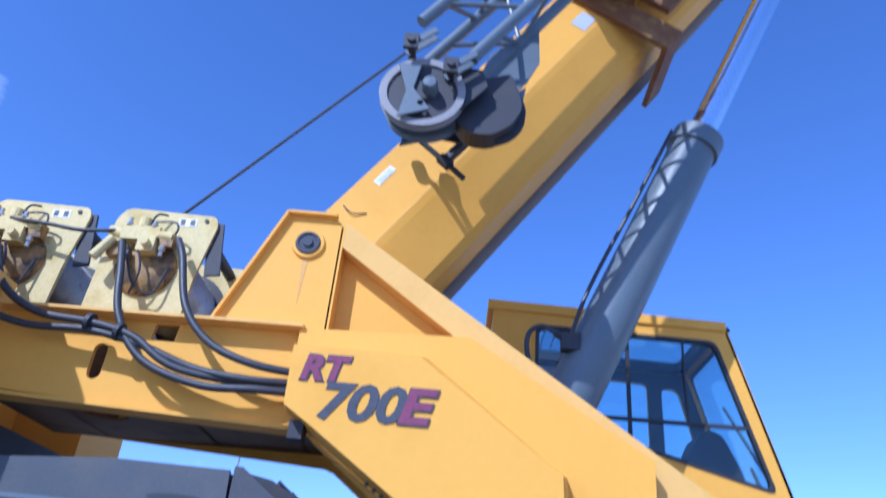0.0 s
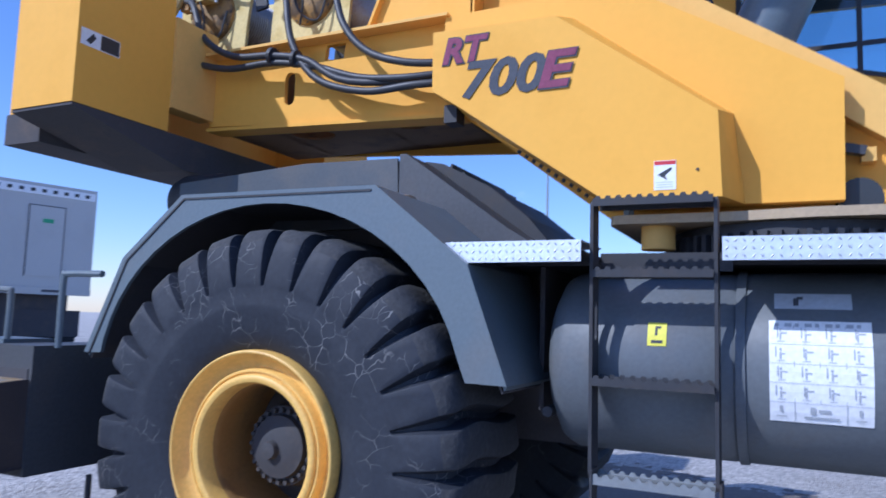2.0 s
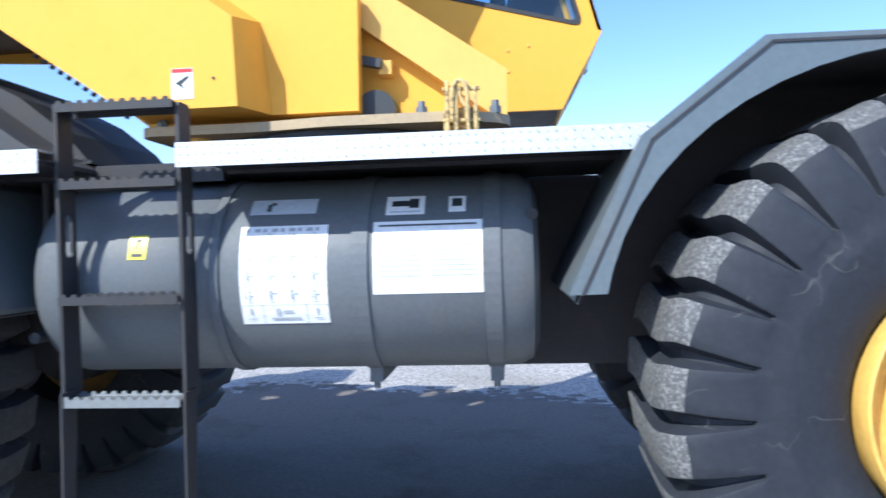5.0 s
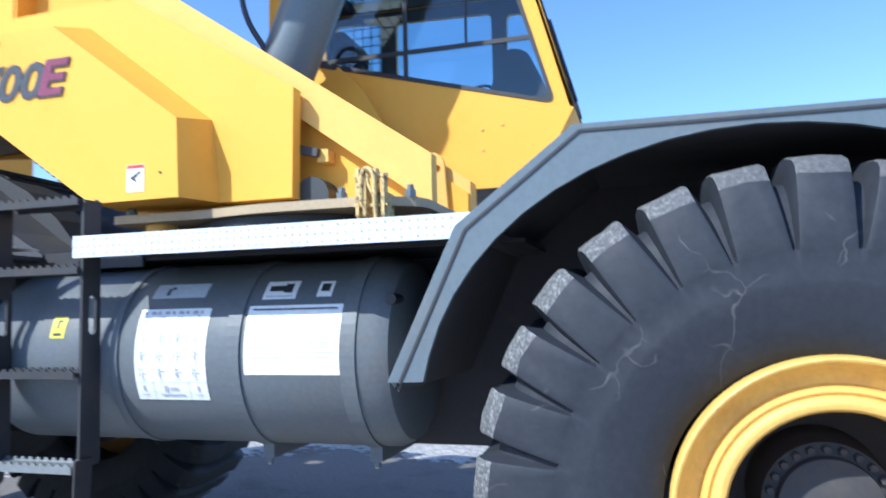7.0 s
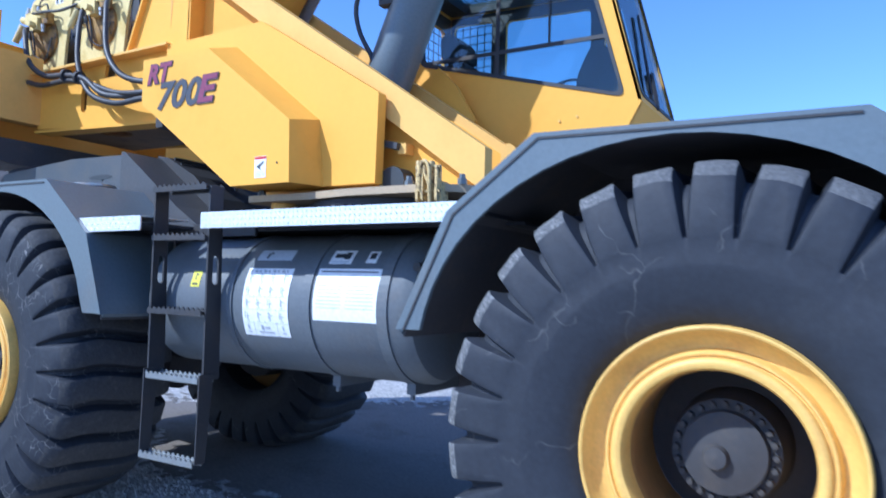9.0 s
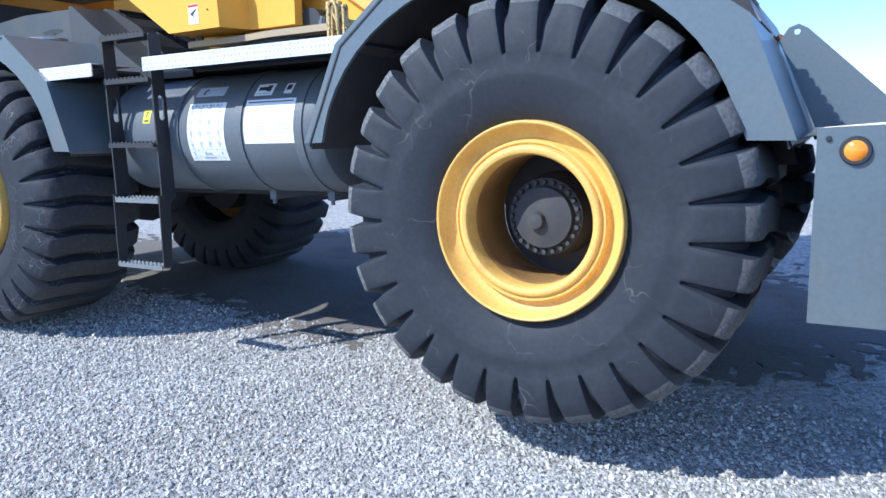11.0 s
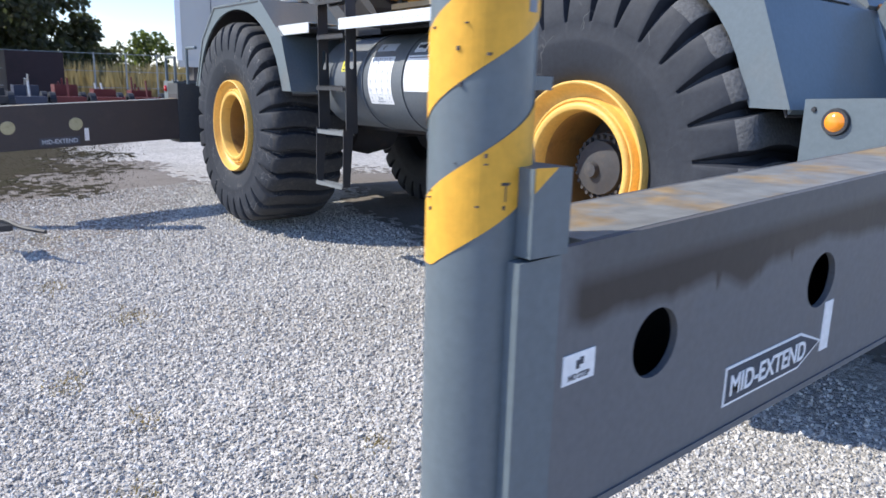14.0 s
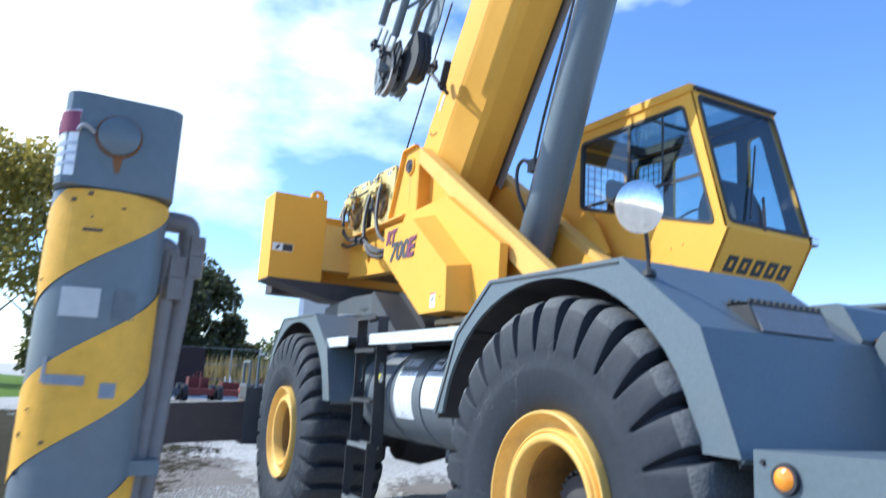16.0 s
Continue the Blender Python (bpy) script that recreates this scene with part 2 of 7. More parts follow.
DARKLEAF = material("dark_leaves", (0.075, 0.075, 0.042), 0.65, spots=(0.115, 0.095, 0.055), spot_scale=0.8, spot_amount=0.8, bump=0, grain=3, grain_amount=0.15)
FALLLEAF = material("yellowing_leaves", (0.26, 0.22, 0.06), 0.6, spots=(0.13, 0.14, 0.04), spot_scale=0.6, spot_amount=0.9, bump=0, grain=3, grain_amount=0.15)
DRYGRASS = material("dry_grass", (0.30, 0.24, 0.12), 0.8, spots=(0.14, 0.14, 0.05), spot_scale=0.7, spot_amount=0.8, bump=0)


def see_through(m, colour, share):
    """Thin leaves let some sunlight through."""
    n, l = m.node_tree.nodes, m.node_tree.links
    t, mix = n.new("ShaderNodeBsdfTranslucent"), n.new("ShaderNodeMixShader")
    t.inputs["Color"].default_value = (*colour, 1)
    mix.inputs["Fac"].default_value = share
    l.new(n["Principled BSDF"].outputs["BSDF"], mix.inputs[1])
    l.new(t.outputs["BSDF"], mix.inputs[2])
    l.new(mix.outputs["Shader"], n["Material Output"].inputs["Surface"])


see_through(LEAF, (0.16, 0.20, 0.04), 0.45)
see_through(DARKLEAF, (0.09, 0.11, 0.03), 0.4)
see_through(FALLLEAF, (0.42, 0.34, 0.07), 0.5)
see_through(DRYGRASS, (0.34, 0.27, 0.12), 0.4)
TRAILERWHITE = material("trailer_panels", (0.49, 0.485, 0.465), 0.5, spots=(0.42, 0.41, 0.39), spot_scale=0.9, spot_amount=0.5)
# trailer panels darkened to paint in the neighbour trailer's shade
SHADEDSIDE = material("shaded_trailer_side", (0.055, 0.05, 0.06), 0.6, spots=(0.09, 0.08, 0.075), spot_scale=0.8, spot_amount=0.6)
REDPAINT = material("red_machine_paint", (0.13, 0.022, 0.026), 0.6, spots=(0.07, 0.03, 0.03), spot_scale=3, spot_amount=0.5)
SHEDRED = material("old_shed_paint", (0.035, 0.017, 0.018), 0.8, spots=(0.022, 0.016, 0.014), spot_scale=1.5, spot_amount=0.7)
BLUEPAINT = material("blue_machine_paint", (0.03, 0.04, 0.075), 0.6)


def stained_beam(name, ztop, slope):
    """Grey paint with a greasy dark band that runs down in drips from the beam's top edge."""
    m = material(name, (0.130, 0.135, 0.145), 0.5, spots=(0.16, 0.14, 0.125), spot_scale=3, spot_amount=0.5, bump=0.06, bump_scale=30, gloss=0.4)
    n, l = m.node_tree.nodes, m.node_tree.links
    b = n["Principled BSDF"]
    src = b.inputs["Base Color"].links[0].from_socket
    tc, sep = n.new("ShaderNodeTexCoord"), n.new("ShaderNodeSeparateXYZ")
    l.new(tc.outputs["Object"], sep.inputs["Vector"])
    level = n.new("ShaderNodeMath")                     # height below the top edge
    level.operation = "MULTIPLY_ADD"
    level.inputs[1].default_value = slope
    level.inputs[2].default_value = ztop
    l.new(sep.outputs["Y"], level.inputs[0])
    below = n.new("ShaderNodeMath")
    below.operation = "SUBTRACT"
    l.new(level.outputs["Value"], below.inputs[0])
    l.new(sep.outputs["Z"], below.inputs[1])
    along, across = n.new("ShaderNodeMapping"), n.new("ShaderNodeMapping")
    along.inputs["Scale"].default_value = (0, 1.0, 0.03)         # the band's own depth
    across.inputs["Scale"].default_value = (0, 1.0, 0.06)        # narrow drips
    drips, clouds = n.new("ShaderNodeTexNoise"), n.new("ShaderNodeTexNoise")
    drips.inputs["Scale"].default_value, drips.inputs["Detail"].default_value = 24, 3
    clouds.inputs["Scale"].default_value, clouds.inputs["Detail"].default_value = 2.7, 4
    for way, noise in ((along, clouds), (across, drips)):
        l.new(tc.outputs["Object"], way.inputs["Vector"])
        l.new(way.outputs["Vector"], noise.inputs["Vector"])
    run = n.new("ShaderNodeMapRange")
    run.inputs["From Min"].default_value, run.inputs["From Max"].default_value, run.inputs["To Max"].default_value = 0.62, 0.80, 0.09
    l.new(drips.outputs["Fac"], run.inputs["Value"])
    reach = n.new("ShaderNodeMapRange")
    reach.inputs["From Min"].default_value, reach.inputs["From Max"].default_value = 0.33, 0.68
    reach.inputs["To Min"].default_value, reach.inputs["To Max"].default_value = 0.085, 0.165
    l.new(clouds.outputs["Fac"], reach.inputs["Value"])
    edge = n.new("ShaderNodeMath")
    l.new(reach.outputs["Result"], edge.inputs[0])
    l.new(run.outputs["Result"], edge.inputs[1])
    gap = n.new("ShaderNodeMath")
    gap.operation = "SUBTRACT"
    l.new(edge.outputs["Value"], gap.inputs[0])
    l.new(below.outputs["Value"], gap.inputs[1])
    dark = n.new("ShaderNodeMapRange")
    dark.inputs["From Min"].default_value, dark.inputs["From Max"].default_value, dark.inputs["To Max"].default_value = -0.006, 0.022, 0.92
    l.new(gap.outputs["Value"], dark.inputs["Value"])
    bare = n.new("ShaderNodeMapRange")                   # the topmost strip is scraped cleaner
    bare.inputs["From Min"].default_value, bare.inputs["From Max"].default_value, bare.inputs["To Min"].default_value = 0.030, 0.062, 0.38
    l.new(below.outputs["Value"], bare.inputs["Value"])
    amount = n.new("ShaderNodeMath")
    amount.operation = "MULTIPLY"
    l.new(dark.outputs["Result"], amount.inputs[0])
    l.new(bare.outputs["Result"], amount.inputs[1])
    start = n.new("ShaderNodeMapRange")                  # no grease next to the jack post
    start.inputs["From Min"].default_value, start.inputs["From Max"].default_value = -1.775, -1.735
    l.new(sep.outputs["Y"], start.inputs["Value"])
    spread = n.new("ShaderNodeMath")
    spread.operation = "MULTIPLY"
    l.new(amount.outputs["Value"], spread.inputs[0])
    l.new(start.outputs["Result"], spread.inputs[1])
    mix = n.new("ShaderNodeMixRGB")
    mix.inputs[2].default_value = (0.030, 0.022, 0.019, 1)
    l.new(spread.outputs["Value"], mix.inputs[0])
    l.new(src, mix.inputs[1])
    l.new(mix.outputs["Color"], b.inputs["Base Color"])
    return m


STEELGRIME = stained_beam("greasy_beam_side", 1.013, 0.0508)


def glass(name, tint, rough=0.02):
    m = bpy.data.materials.new(name)
    m.use_nodes = True
    n, l = m.node_tree.nodes, m.node_tree.links
    n.remove(n["Principled BSDF"])
    clear, gloss, mix = n.new("ShaderNodeBsdfTransparent"), n.new("ShaderNodeBsdfGlossy"), n.new("ShaderNodeMixShader")
    clear.inputs["Color"].default_value = (*tint, 1)
    gloss.inputs["Roughness"].default_value = rough
    lw, up, amount = n.new("ShaderNodeLayerWeight"), n.new("ShaderNodeMath"), n.new("ShaderNodeMath")
    lw.inputs["Blend"].default_value = 0.5
    up.operation, amount.operation = "POWER", "MULTIPLY_ADD"
    up.inputs[1].default_value, amount.inputs[1].default_value, amount.inputs[2].default_value = 3.5, 0.55, 0.045
    l.new(lw.outputs["Facing"], up.inputs[0])
    l.new(up.outputs["Value"], amount.inputs[0])
    l.new(amount.outputs["Value"], mix.inputs["Fac"])
    l.new(clear.outputs["BSDF"], mix.inputs[1])
    l.new(gloss.outputs["BSDF"], mix.inputs[2])
    l.new(mix.outputs["Shader"], n["Material Output"].inputs["Surface"])
    return m


GLASS = glass("cab_glass", (0.80, 0.88, 0.90))


def gravel_material(name):
    m = bpy.data.materials.new(name)
    m.use_nodes = True
    n, l = m.node_tree.nodes, m.node_tree.links
    b = n["Principled BSDF"]
    tc = n.new("ShaderNodeTexCoord")
    cell = n.new("ShaderNodeTexVoronoi")
    cell.inputs["Scale"].default_value = 38
    cell2 = n.new("ShaderNodeTexVoronoi")
    cell2.inputs["Scale"].default_value = 78
    big = n.new("ShaderNodeTexNoise")
    big.inputs["Scale"].default_value, big.inputs["Detail"].default_value = 0.55, 9
    grass = n.new("ShaderNodeTexNoise")
    grass.inputs["Scale"].default_value, grass.inputs["Detail"].default_value = 0.9, 9
    for t in (cell, cell2, big, grass):
        l.new(tc.outputs["Object"], t.inputs["Vector"])
    bw = n.new("ShaderNodeRGBToBW")
    l.new(cell.outputs["Color"], bw.inputs["Color"])
    ramp = n.new("ShaderNodeValToRGB")
    e = ramp.color_ramp.elements
    e[0].color, e[1].color = (0.23, 0.22, 0.205, 1), (0.68, 0.65, 0.61, 1)
    mid = e.new(0.5)
    mid.color = (0.46, 0.435, 0.41, 1)
    l.new(bw.outputs["Val"], ramp.inputs["Fac"])
    dirt = n.new("ShaderNodeMixRGB")
    dirt.inputs[2].default_value = (0.26, 0.23, 0.19, 1)
    dr = n.new("ShaderNodeMapRange")
    dr.inputs["From Min"].default_value, dr.inputs["From Max"].default_value, dr.inputs["To Max"].default_value = 0.48, 0.75, 0.6
    l.new(big.outputs["Fac"], dr.inputs["Value"])
    l.new(dr.outputs["Result"], dirt.inputs[0])
    l.new(ramp.outputs["Color"], dirt.inputs[1])
    l.new(dirt.outputs["Color"], b.inputs["Base Color"])
    b.inputs["Roughness"].default_value = 0.85
    add = n.new("ShaderNodeMath")
    add.operation = "ADD"
    l.new(cell.outputs["Distance"], add.inputs[0])
    l.new(cell2.outputs["Distance"], add.inputs[1])
    bp = n.new("ShaderNodeBump")
    bp.invert = True
    bp.inputs["Strength"].default_value, bp.inputs["Distance"].default_value = 0.9, 0.012
    l.new(add.outputs["Value"], bp.inputs["Height"])
    l.new(bp.outputs["Normal"], b.inputs["Normal"])
    return m


GRAVEL = gravel_material("grey_gravel")


def stone_material():
    m = bpy.data.materials.new("gravel_stones")
    m.use_nodes = True
    n, l = m.node_tree.nodes, m.node_tree.links
    geo = n.new("ShaderNodeNewGeometry")
    ramp = n.new("ShaderNodeValToRGB")
    e = ramp.color_ramp.elements
    e[0].color, e[1].color = (0.29, 0.275, 0.26, 1), (0.74, 0.71, 0.67, 1)
    for pos, c in ((0.3, (0.42, 0.40, 0.375, 1)), (0.7, (0.60, 0.575, 0.54, 1))):
        e.new(pos).color = c
    l.new(geo.outputs["Random Per Island"], ramp.inputs["Fac"])
    l.new(ramp.outputs["Color"], n["Principled BSDF"].inputs["Base Color"])
    n["Principled BSDF"].inputs["Roughness"].default_value = 0.85
    return m


STONES = stone_material()
LAWN = material("lawn", (0.10, 0.17, 0.03), 0.8, spots=(0.17, 0.18, 0.06), spot_scale=0.5, spot_amount=0.8, grain=25, grain_amount=0.15, bump=0.5, bump_scale=30, gloss=0.05)
DIRT = material("packed_dirt", (0.200, 0.178, 0.160), 0.9, spots=(0.14, 0.12, 0.10), spot_scale=1.6, spot_amount=0.9, grain=40, grain_amount=0.12, bump=0.45, bump_scale=35, gloss=0.1)
VERGE = material("weedy_verge", (0.046, 0.039, 0.025), 0.9, spots=(0.033, 0.037, 0.017), spot_scale=1.2, spot_amount=0.9, grain=30, grain_amount=0.2, bump=0.6, bump_scale=40, gloss=0.05)


# ---- mesh helpers ----
HOME = {}


def thing(name, loc, label, category, group="", kind=""):
    ob = new(name)
    ob.location = loc
    HOME[ob] = Matrix.Translation(loc)
    return tagged(ob, label, category, group, kind)


def part(name, bm, mat, parent=None, label="", smooth=False, bevel=0.0):
    """Links a bmesh, given in world coordinates, as one mesh under a thing or a part."""
    if bevel:
        sharp = [e for e in bm.edges if len(e.link_faces) == 2 and e.calc_face_angle(0) > 0.5]
        bmesh.ops.bevel(bm, geom=sharp, offset=bevel, segments=1, affect="EDGES", clamp_overlap=True)
    bmesh.ops.recalc_face_normals(bm, faces=bm.faces)
    me = bpy.data.meshes.new(name)
    bm.to_mesh(me)
    bm.free()
    if smooth:
        me.shade_smooth()
        me.set_sharp_from_angle(angle=radians(38))
    me.materials.append(mat)
    ob = new(name, me)
    if parent is not None:
        ob.parent = parent
        ob.matrix_parent_inverse = HOME.get(parent, Matrix()).inverted()
    return tagged(ob, label)


def B():
    return bmesh.new()


def box(bm, x0, x1, y0, y1, z0, z1):
    v = [bm.verts.new(p) for p in ((x0, y0, z0), (x1, y0, z0), (x1, y1, z0), (x0, y1, z0), (x0, y0, z1), (x1, y0, z1), (x1, y1, z1), (x0, y1, z1))]
    for f in ((0, 3, 2, 1), (4, 5, 6, 7), (0, 1, 5, 4), (1, 2, 6, 5), (2, 3, 7, 6), (3, 0, 4, 7)):
        bm.faces.new([v[i] for i in f])
    return bm


def prism(bm, pts, axis, a, b):
    """A polygon in the two other axes, drawn out along axis from a to b."""
    def p3(p, s):
        return {"x": (s, p[0], p[1]), "y": (p[0], s, p[1]), "z": (p[0], p[1], s)}[axis]
    lo, hi = [bm.verts.new(p3(p, a)) for p in pts], [bm.verts.new(p3(p, b)) for p in pts]
    bm.faces.new(lo)
    bm.faces.new(hi[::-1])
    for i in range(len(pts)):
        j = (i + 1) % len(pts)
        bm.faces.new((lo[i], hi[i], hi[j], lo[j]))
    return bm


def plate(bm, loops, axis, a, b):
    """A flat plate with holes: loops[0] is its outline, the others go through it; from a to b along axis."""
    def p3(p, s):
        return {"x": (s, p[0], p[1]), "y": (p[0], s, p[1]), "z": (p[0], p[1], s)}[axis]
    edges, rims = [], []
    for loop in loops:
        lo = [bm.verts.new(p3(p, a)) for p in loop]
        rims.append(lo)
        edges += [bm.edges.new((lo[i], lo[(i + 1) % len(lo)])) for i in range(len(lo))]
    made = bmesh.ops.triangle_fill(bm, use_beauty=True, edges=edges)
    faces = [g for g in made["geom"] if isinstance(g, bmesh.types.BMFace)]
    twin = {}
    for f in faces:
        for v in f.verts:
            if v not in twin:
                co = v.co.copy()
                co["xyz".index(axis)] = b
                twin[v] = bm.verts.new(co)
        bm.faces.new([twin[v] for v in reversed(f.verts)])
    for lo in rims:
        for i in range(len(lo)):
            p, q = lo[i], lo[(i + 1) % len(lo)]
            if p in twin and q in twin:
                bm.faces.new((p, q, twin[q], twin[p]))
    return bm


def ring2(cx, cz, r, n=24, squash=1.0):
    return [(cx + r * math.cos(2 * math.pi * i / n), cz + r * squash * math.sin(2 * math.pi * i / n)) for i in range(n)]


def slot2(cx, cz, w, h, n=6):
    r, out = w / 2, []
    for s, start in ((1, 0), (-1, math.pi)):
        for i in range(n + 1):
            t = start + math.pi * i / n
            out.append((cx + r * math.cos(t), cz + s * (h / 2 - r) + r * math.sin(t)))
    return out


def rounded(pts, r, n=4):
    """A polygon with its corners rounded."""
    out, m = [], len(pts)
    for i in range(m):
        p, a, b = Vector(pts[i]), Vector(pts[i - 1]), Vector(pts[(i + 1) % m])
        ra = min(r, (a - p).length * 0.45, (b - p).length * 0.45)
        s, e = p + (a - p).normalized() * ra, p + (b - p).normalized() * ra
        for k in range(n + 1):
            t = k / n
            q = s * (1 - t) ** 2 + p * 2 * t * (1 - t) + e * t * t
            out.append((q.x, q.y))
    return out


def lathe(bm, profile, centre, axis, n=48, closed=False):
    """Turns a profile of (along, radius) round a line through centre along axis."""
    ax = Vector(axis).normalized()
    u = ax.orthogonal().normalized()
    w = ax.cross(u)
    rings = []
    for a, r in profile:
        rings.append([bm.verts.new(Vector(centre) + ax * a + (u * math.cos(2 * math.pi * i / n) + w * math.sin(2 * math.pi * i / n)) * r) for i in range(n)])
    pairs = list(zip(rings, rings[1:])) + ([(rings[-1], rings[0])] if closed else [])
    for p, q in pairs:
        for i in range(n):
            j = (i + 1) % n
            bm.faces.new((p[i], p[j], q[j], q[i]))
    if not closed:
        for rg, (a, r) in ((rings[0], profile[0]), (rings[-1], profile[-1])):
            if r > 1e-4:
                bm.faces.new(rg)
    return bm


def rod(bm, p, q, r, n=12, r2=None):
    p, q = Vector(p), Vector(q)
    return lathe(bm, [(0, r), ((q - p).length, r if r2 is None else r2)], p, q - p, n)


def tube(bm, pts, r, n=10, steps=6):
    """A hose or bent bar through the points."""
    P = [Vector(p) for p in pts]
    P = [P[0] * 2 - P[1]] + P + [P[-1] * 2 - P[-2]]
    line = []
    for i in range(1, len(P) - 2):
        for k in range(steps):
            t = k / steps
            a, b, c, d = P[i - 1:i + 3]
            line.append(0.5 * ((2 * b) + (c - a) * t + (2 * a - 5 * b + 4 * c - d) * t * t + (3 * b - a - 3 * c + d) * t ** 3))
    line.append(P[-2])
    u, prev = None, None
    for i, p in enumerate(line):
        d = (line[min(i + 1, len(line) - 1)] - line[max(i - 1, 0)]).normalized()
        u = d.orthogonal().normalized() if u is None else (u - d * u.dot(d)).normalized()
        w = d.cross(u)
        ring = [bm.verts.new(p + (u * math.cos(2 * math.pi * k / n) + w * math.sin(2 * math.pi * k / n)) * r) for k in range(n)]
        if prev:
            for k in range(n):
                bm.faces.new((prev[k], prev[(k + 1) % n], ring[(k + 1) % n], ring[k]))
        else:
            bm.faces.new(ring)
        prev = ring
    bm.faces.new(prev)
    return bm


def bar(bm, p, q, w, h, up=(0, 0, 1)):
    """A square bar from p to q, w wide and h high."""
    p, q = Vector(p), Vector(q)
    d = (q - p).normalized()
    s = d.cross(Vector(up)).normalized() * w / 2
    t = s.cross(d).normalized() * h / 2
    v = [bm.verts.new(c + a * s + b * t) for c in (p, q) for a, b in ((-1, -1), (1, -1), (1, 1), (-1, 1))]
    for f in ((0, 1, 2, 3), (7, 6, 5, 4), (0, 4, 5, 1), (1, 5, 6, 2), (2, 6, 7, 3), (3, 7, 4, 0)):
        bm.faces.new([v[i] for i in f])
    return bm


def lettering(text, size, m, name, mat, parent, shear=0.0, bold=0.0, depth=0.002, width=None, label=""):
    """Words as a thin mesh of their own; m lays the text's plane into the world, from its left foot."""
    cu = bpy.data.curves.new(name, "FONT")
    cu.body, cu.size, cu.shear, cu.offset, cu.extrude, cu.resolution_u = text, size, shear, bold, depth, 3
    tmp = new("tmp", cu)
    bpy.context.view_layer.update()
    me = bpy.data.meshes.new_from_object(tmp.evaluated_get(bpy.context.evaluated_depsgraph_get()))
    bpy.data.objects.remove(tmp)
    xs = [v.co.x for v in me.vertices]
    scale = (width / (max(xs) - min(xs))) if width else 1.0
    me.transform(m @ Matrix.Diagonal((scale, 1, 1, 1)) @ Matrix.Translation((-min(xs), 0, 0)))
    me.materials.clear()
    me.materials.append(mat)
    ob = new(name, me)
    ob.parent = parent
    ob.matrix_parent_inverse = HOME.get(parent, Matrix()).inverted()
    return tagged(ob, label)


FACE_Y = Matrix(((1, 0, 0, 0), (0, 0, -1, 0), (0, 1, 0, 0), (0, 0, 0, 1)))      # text on a wall that faces -y
FACE_X = Matrix(((0, 0, 1, 0), (1, 0, 0, 0), (0, 1, 0, 0), (0, 0, 0, 1)))       # text on a wall that faces +x


def mesh_from(name, verts, faces, mat, parent=None, smooth=False):
    me = bpy.data.meshes.new(name)
    me.from_pydata(verts, [], faces)
    me.materials.append(mat)
    if smooth:
        me.shade_smooth()
    ob = new(name, me)
    if parent is not None:
        ob.parent = parent
        ob.matrix_parent_inverse = HOME.get(parent, Matrix()).inverted()
    return ob


# ---- ground ----
def ground_height(x, y):
    """The yard falls away towards the crane's front, where its wheels hang clear on the jacks; far off it is level."""
    k = min(max((9.5 - math.hypot(x - 1.8, y + 0.3)) / 5.0, 0.0), 1.0)
    k = k * k * (3 - 2 * k)
    rise = 0.36 * math.exp(-((x + 17.0) ** 2 + (y - 9.5) ** 2) / 60.0)
    return rise + k * (-0.149 - 0.0355 * min(max(x, -3.0), 6.5) + 0.0527 * min(max(y, -3.5), 2.0))


bm = B()
xs = [-400, -150, -60, -40, -30, -24, -20, -17, -15, -12.5] + [-10 + i * 0.5 for i in range(41)] + [15, 30, 60, 150, 400]
ys = [-400, -150, -60, -30, -14] + [-8 + i * 0.5 for i in range(33)] + [10, 12, 14, 17, 20, 25, 30, 60, 150, 400]
grid = [[bm.verts.new((x, y, ground_height(x, y))) for y in ys] for x in xs]
for i in range(len(xs) - 1):
    for j in range(len(ys) - 1):
        bm.faces.new((grid[i][j], grid[i + 1][j], grid[i + 1][j + 1], grid[i][j + 1]))
ground = tagged(part("ground", bm, GRAVEL, smooth=True), "light grey crushed gravel yard, packed and dusty in places", "ground", kind="structure")

# loose stones on the part of the yard that the camera passes
rng = np.random.default_rng(7)
octa = np.array([(1, 0, 0), (-1, 0, 0), (0, 1, 0), (0, -1, 0), (0, 0, 1), (0, 0, -1)], float)
octf = np.array([(0, 2, 4), (2, 1, 4), (1, 3, 4), (3, 0, 4), (2, 0, 5), (1, 2, 5), (3, 1, 5), (0, 3, 5)])
count = 105000
px = rng.uniform(-2.5, 6.4, count)
py = -2.9 + 4.2 * rng.beta(1.1, 1.4, count)
size = rng.uniform(0.0045, 0.012, count) * rng.choice([1, 1, 1, 1.35], count)
ax = rng.normal(size=(count, 3, 3))
q, _ = np.linalg.qr(ax)
shape = octa[None] * (size[:, None] * rng.uniform(0.6, 1.3, (count, 3)))[:, None, :]
shape = np.einsum("nij,nvj->nvi", q, shape)
pz = np.array([ground_height(a, b) for a, b in zip(px, py)]) + size * 0.25
verts = shape + np.stack([px, py, pz], -1)[:, None]
faces = octf[None] + 6 * np.arange(count)[:, None, None]
stones = mesh_from("gravel", verts.reshape(-1, 3).tolist(), faces.reshape(-1, 3).tolist(), STONES)
tagged(stones, "loose pale grey crushed stones on the yard", "gravel", kind="stuff")

# ---- the crane ----
crane = thing("mobile_crane", (2.1, 1.45, 0), "yellow and grey mobile crane with raised boom on gravel", "crane")
MID = 1.45
REAR, FRONT = (-0.012, 0.797), (4.147, 0.813)


def far(y):
    return 2 * MID - y


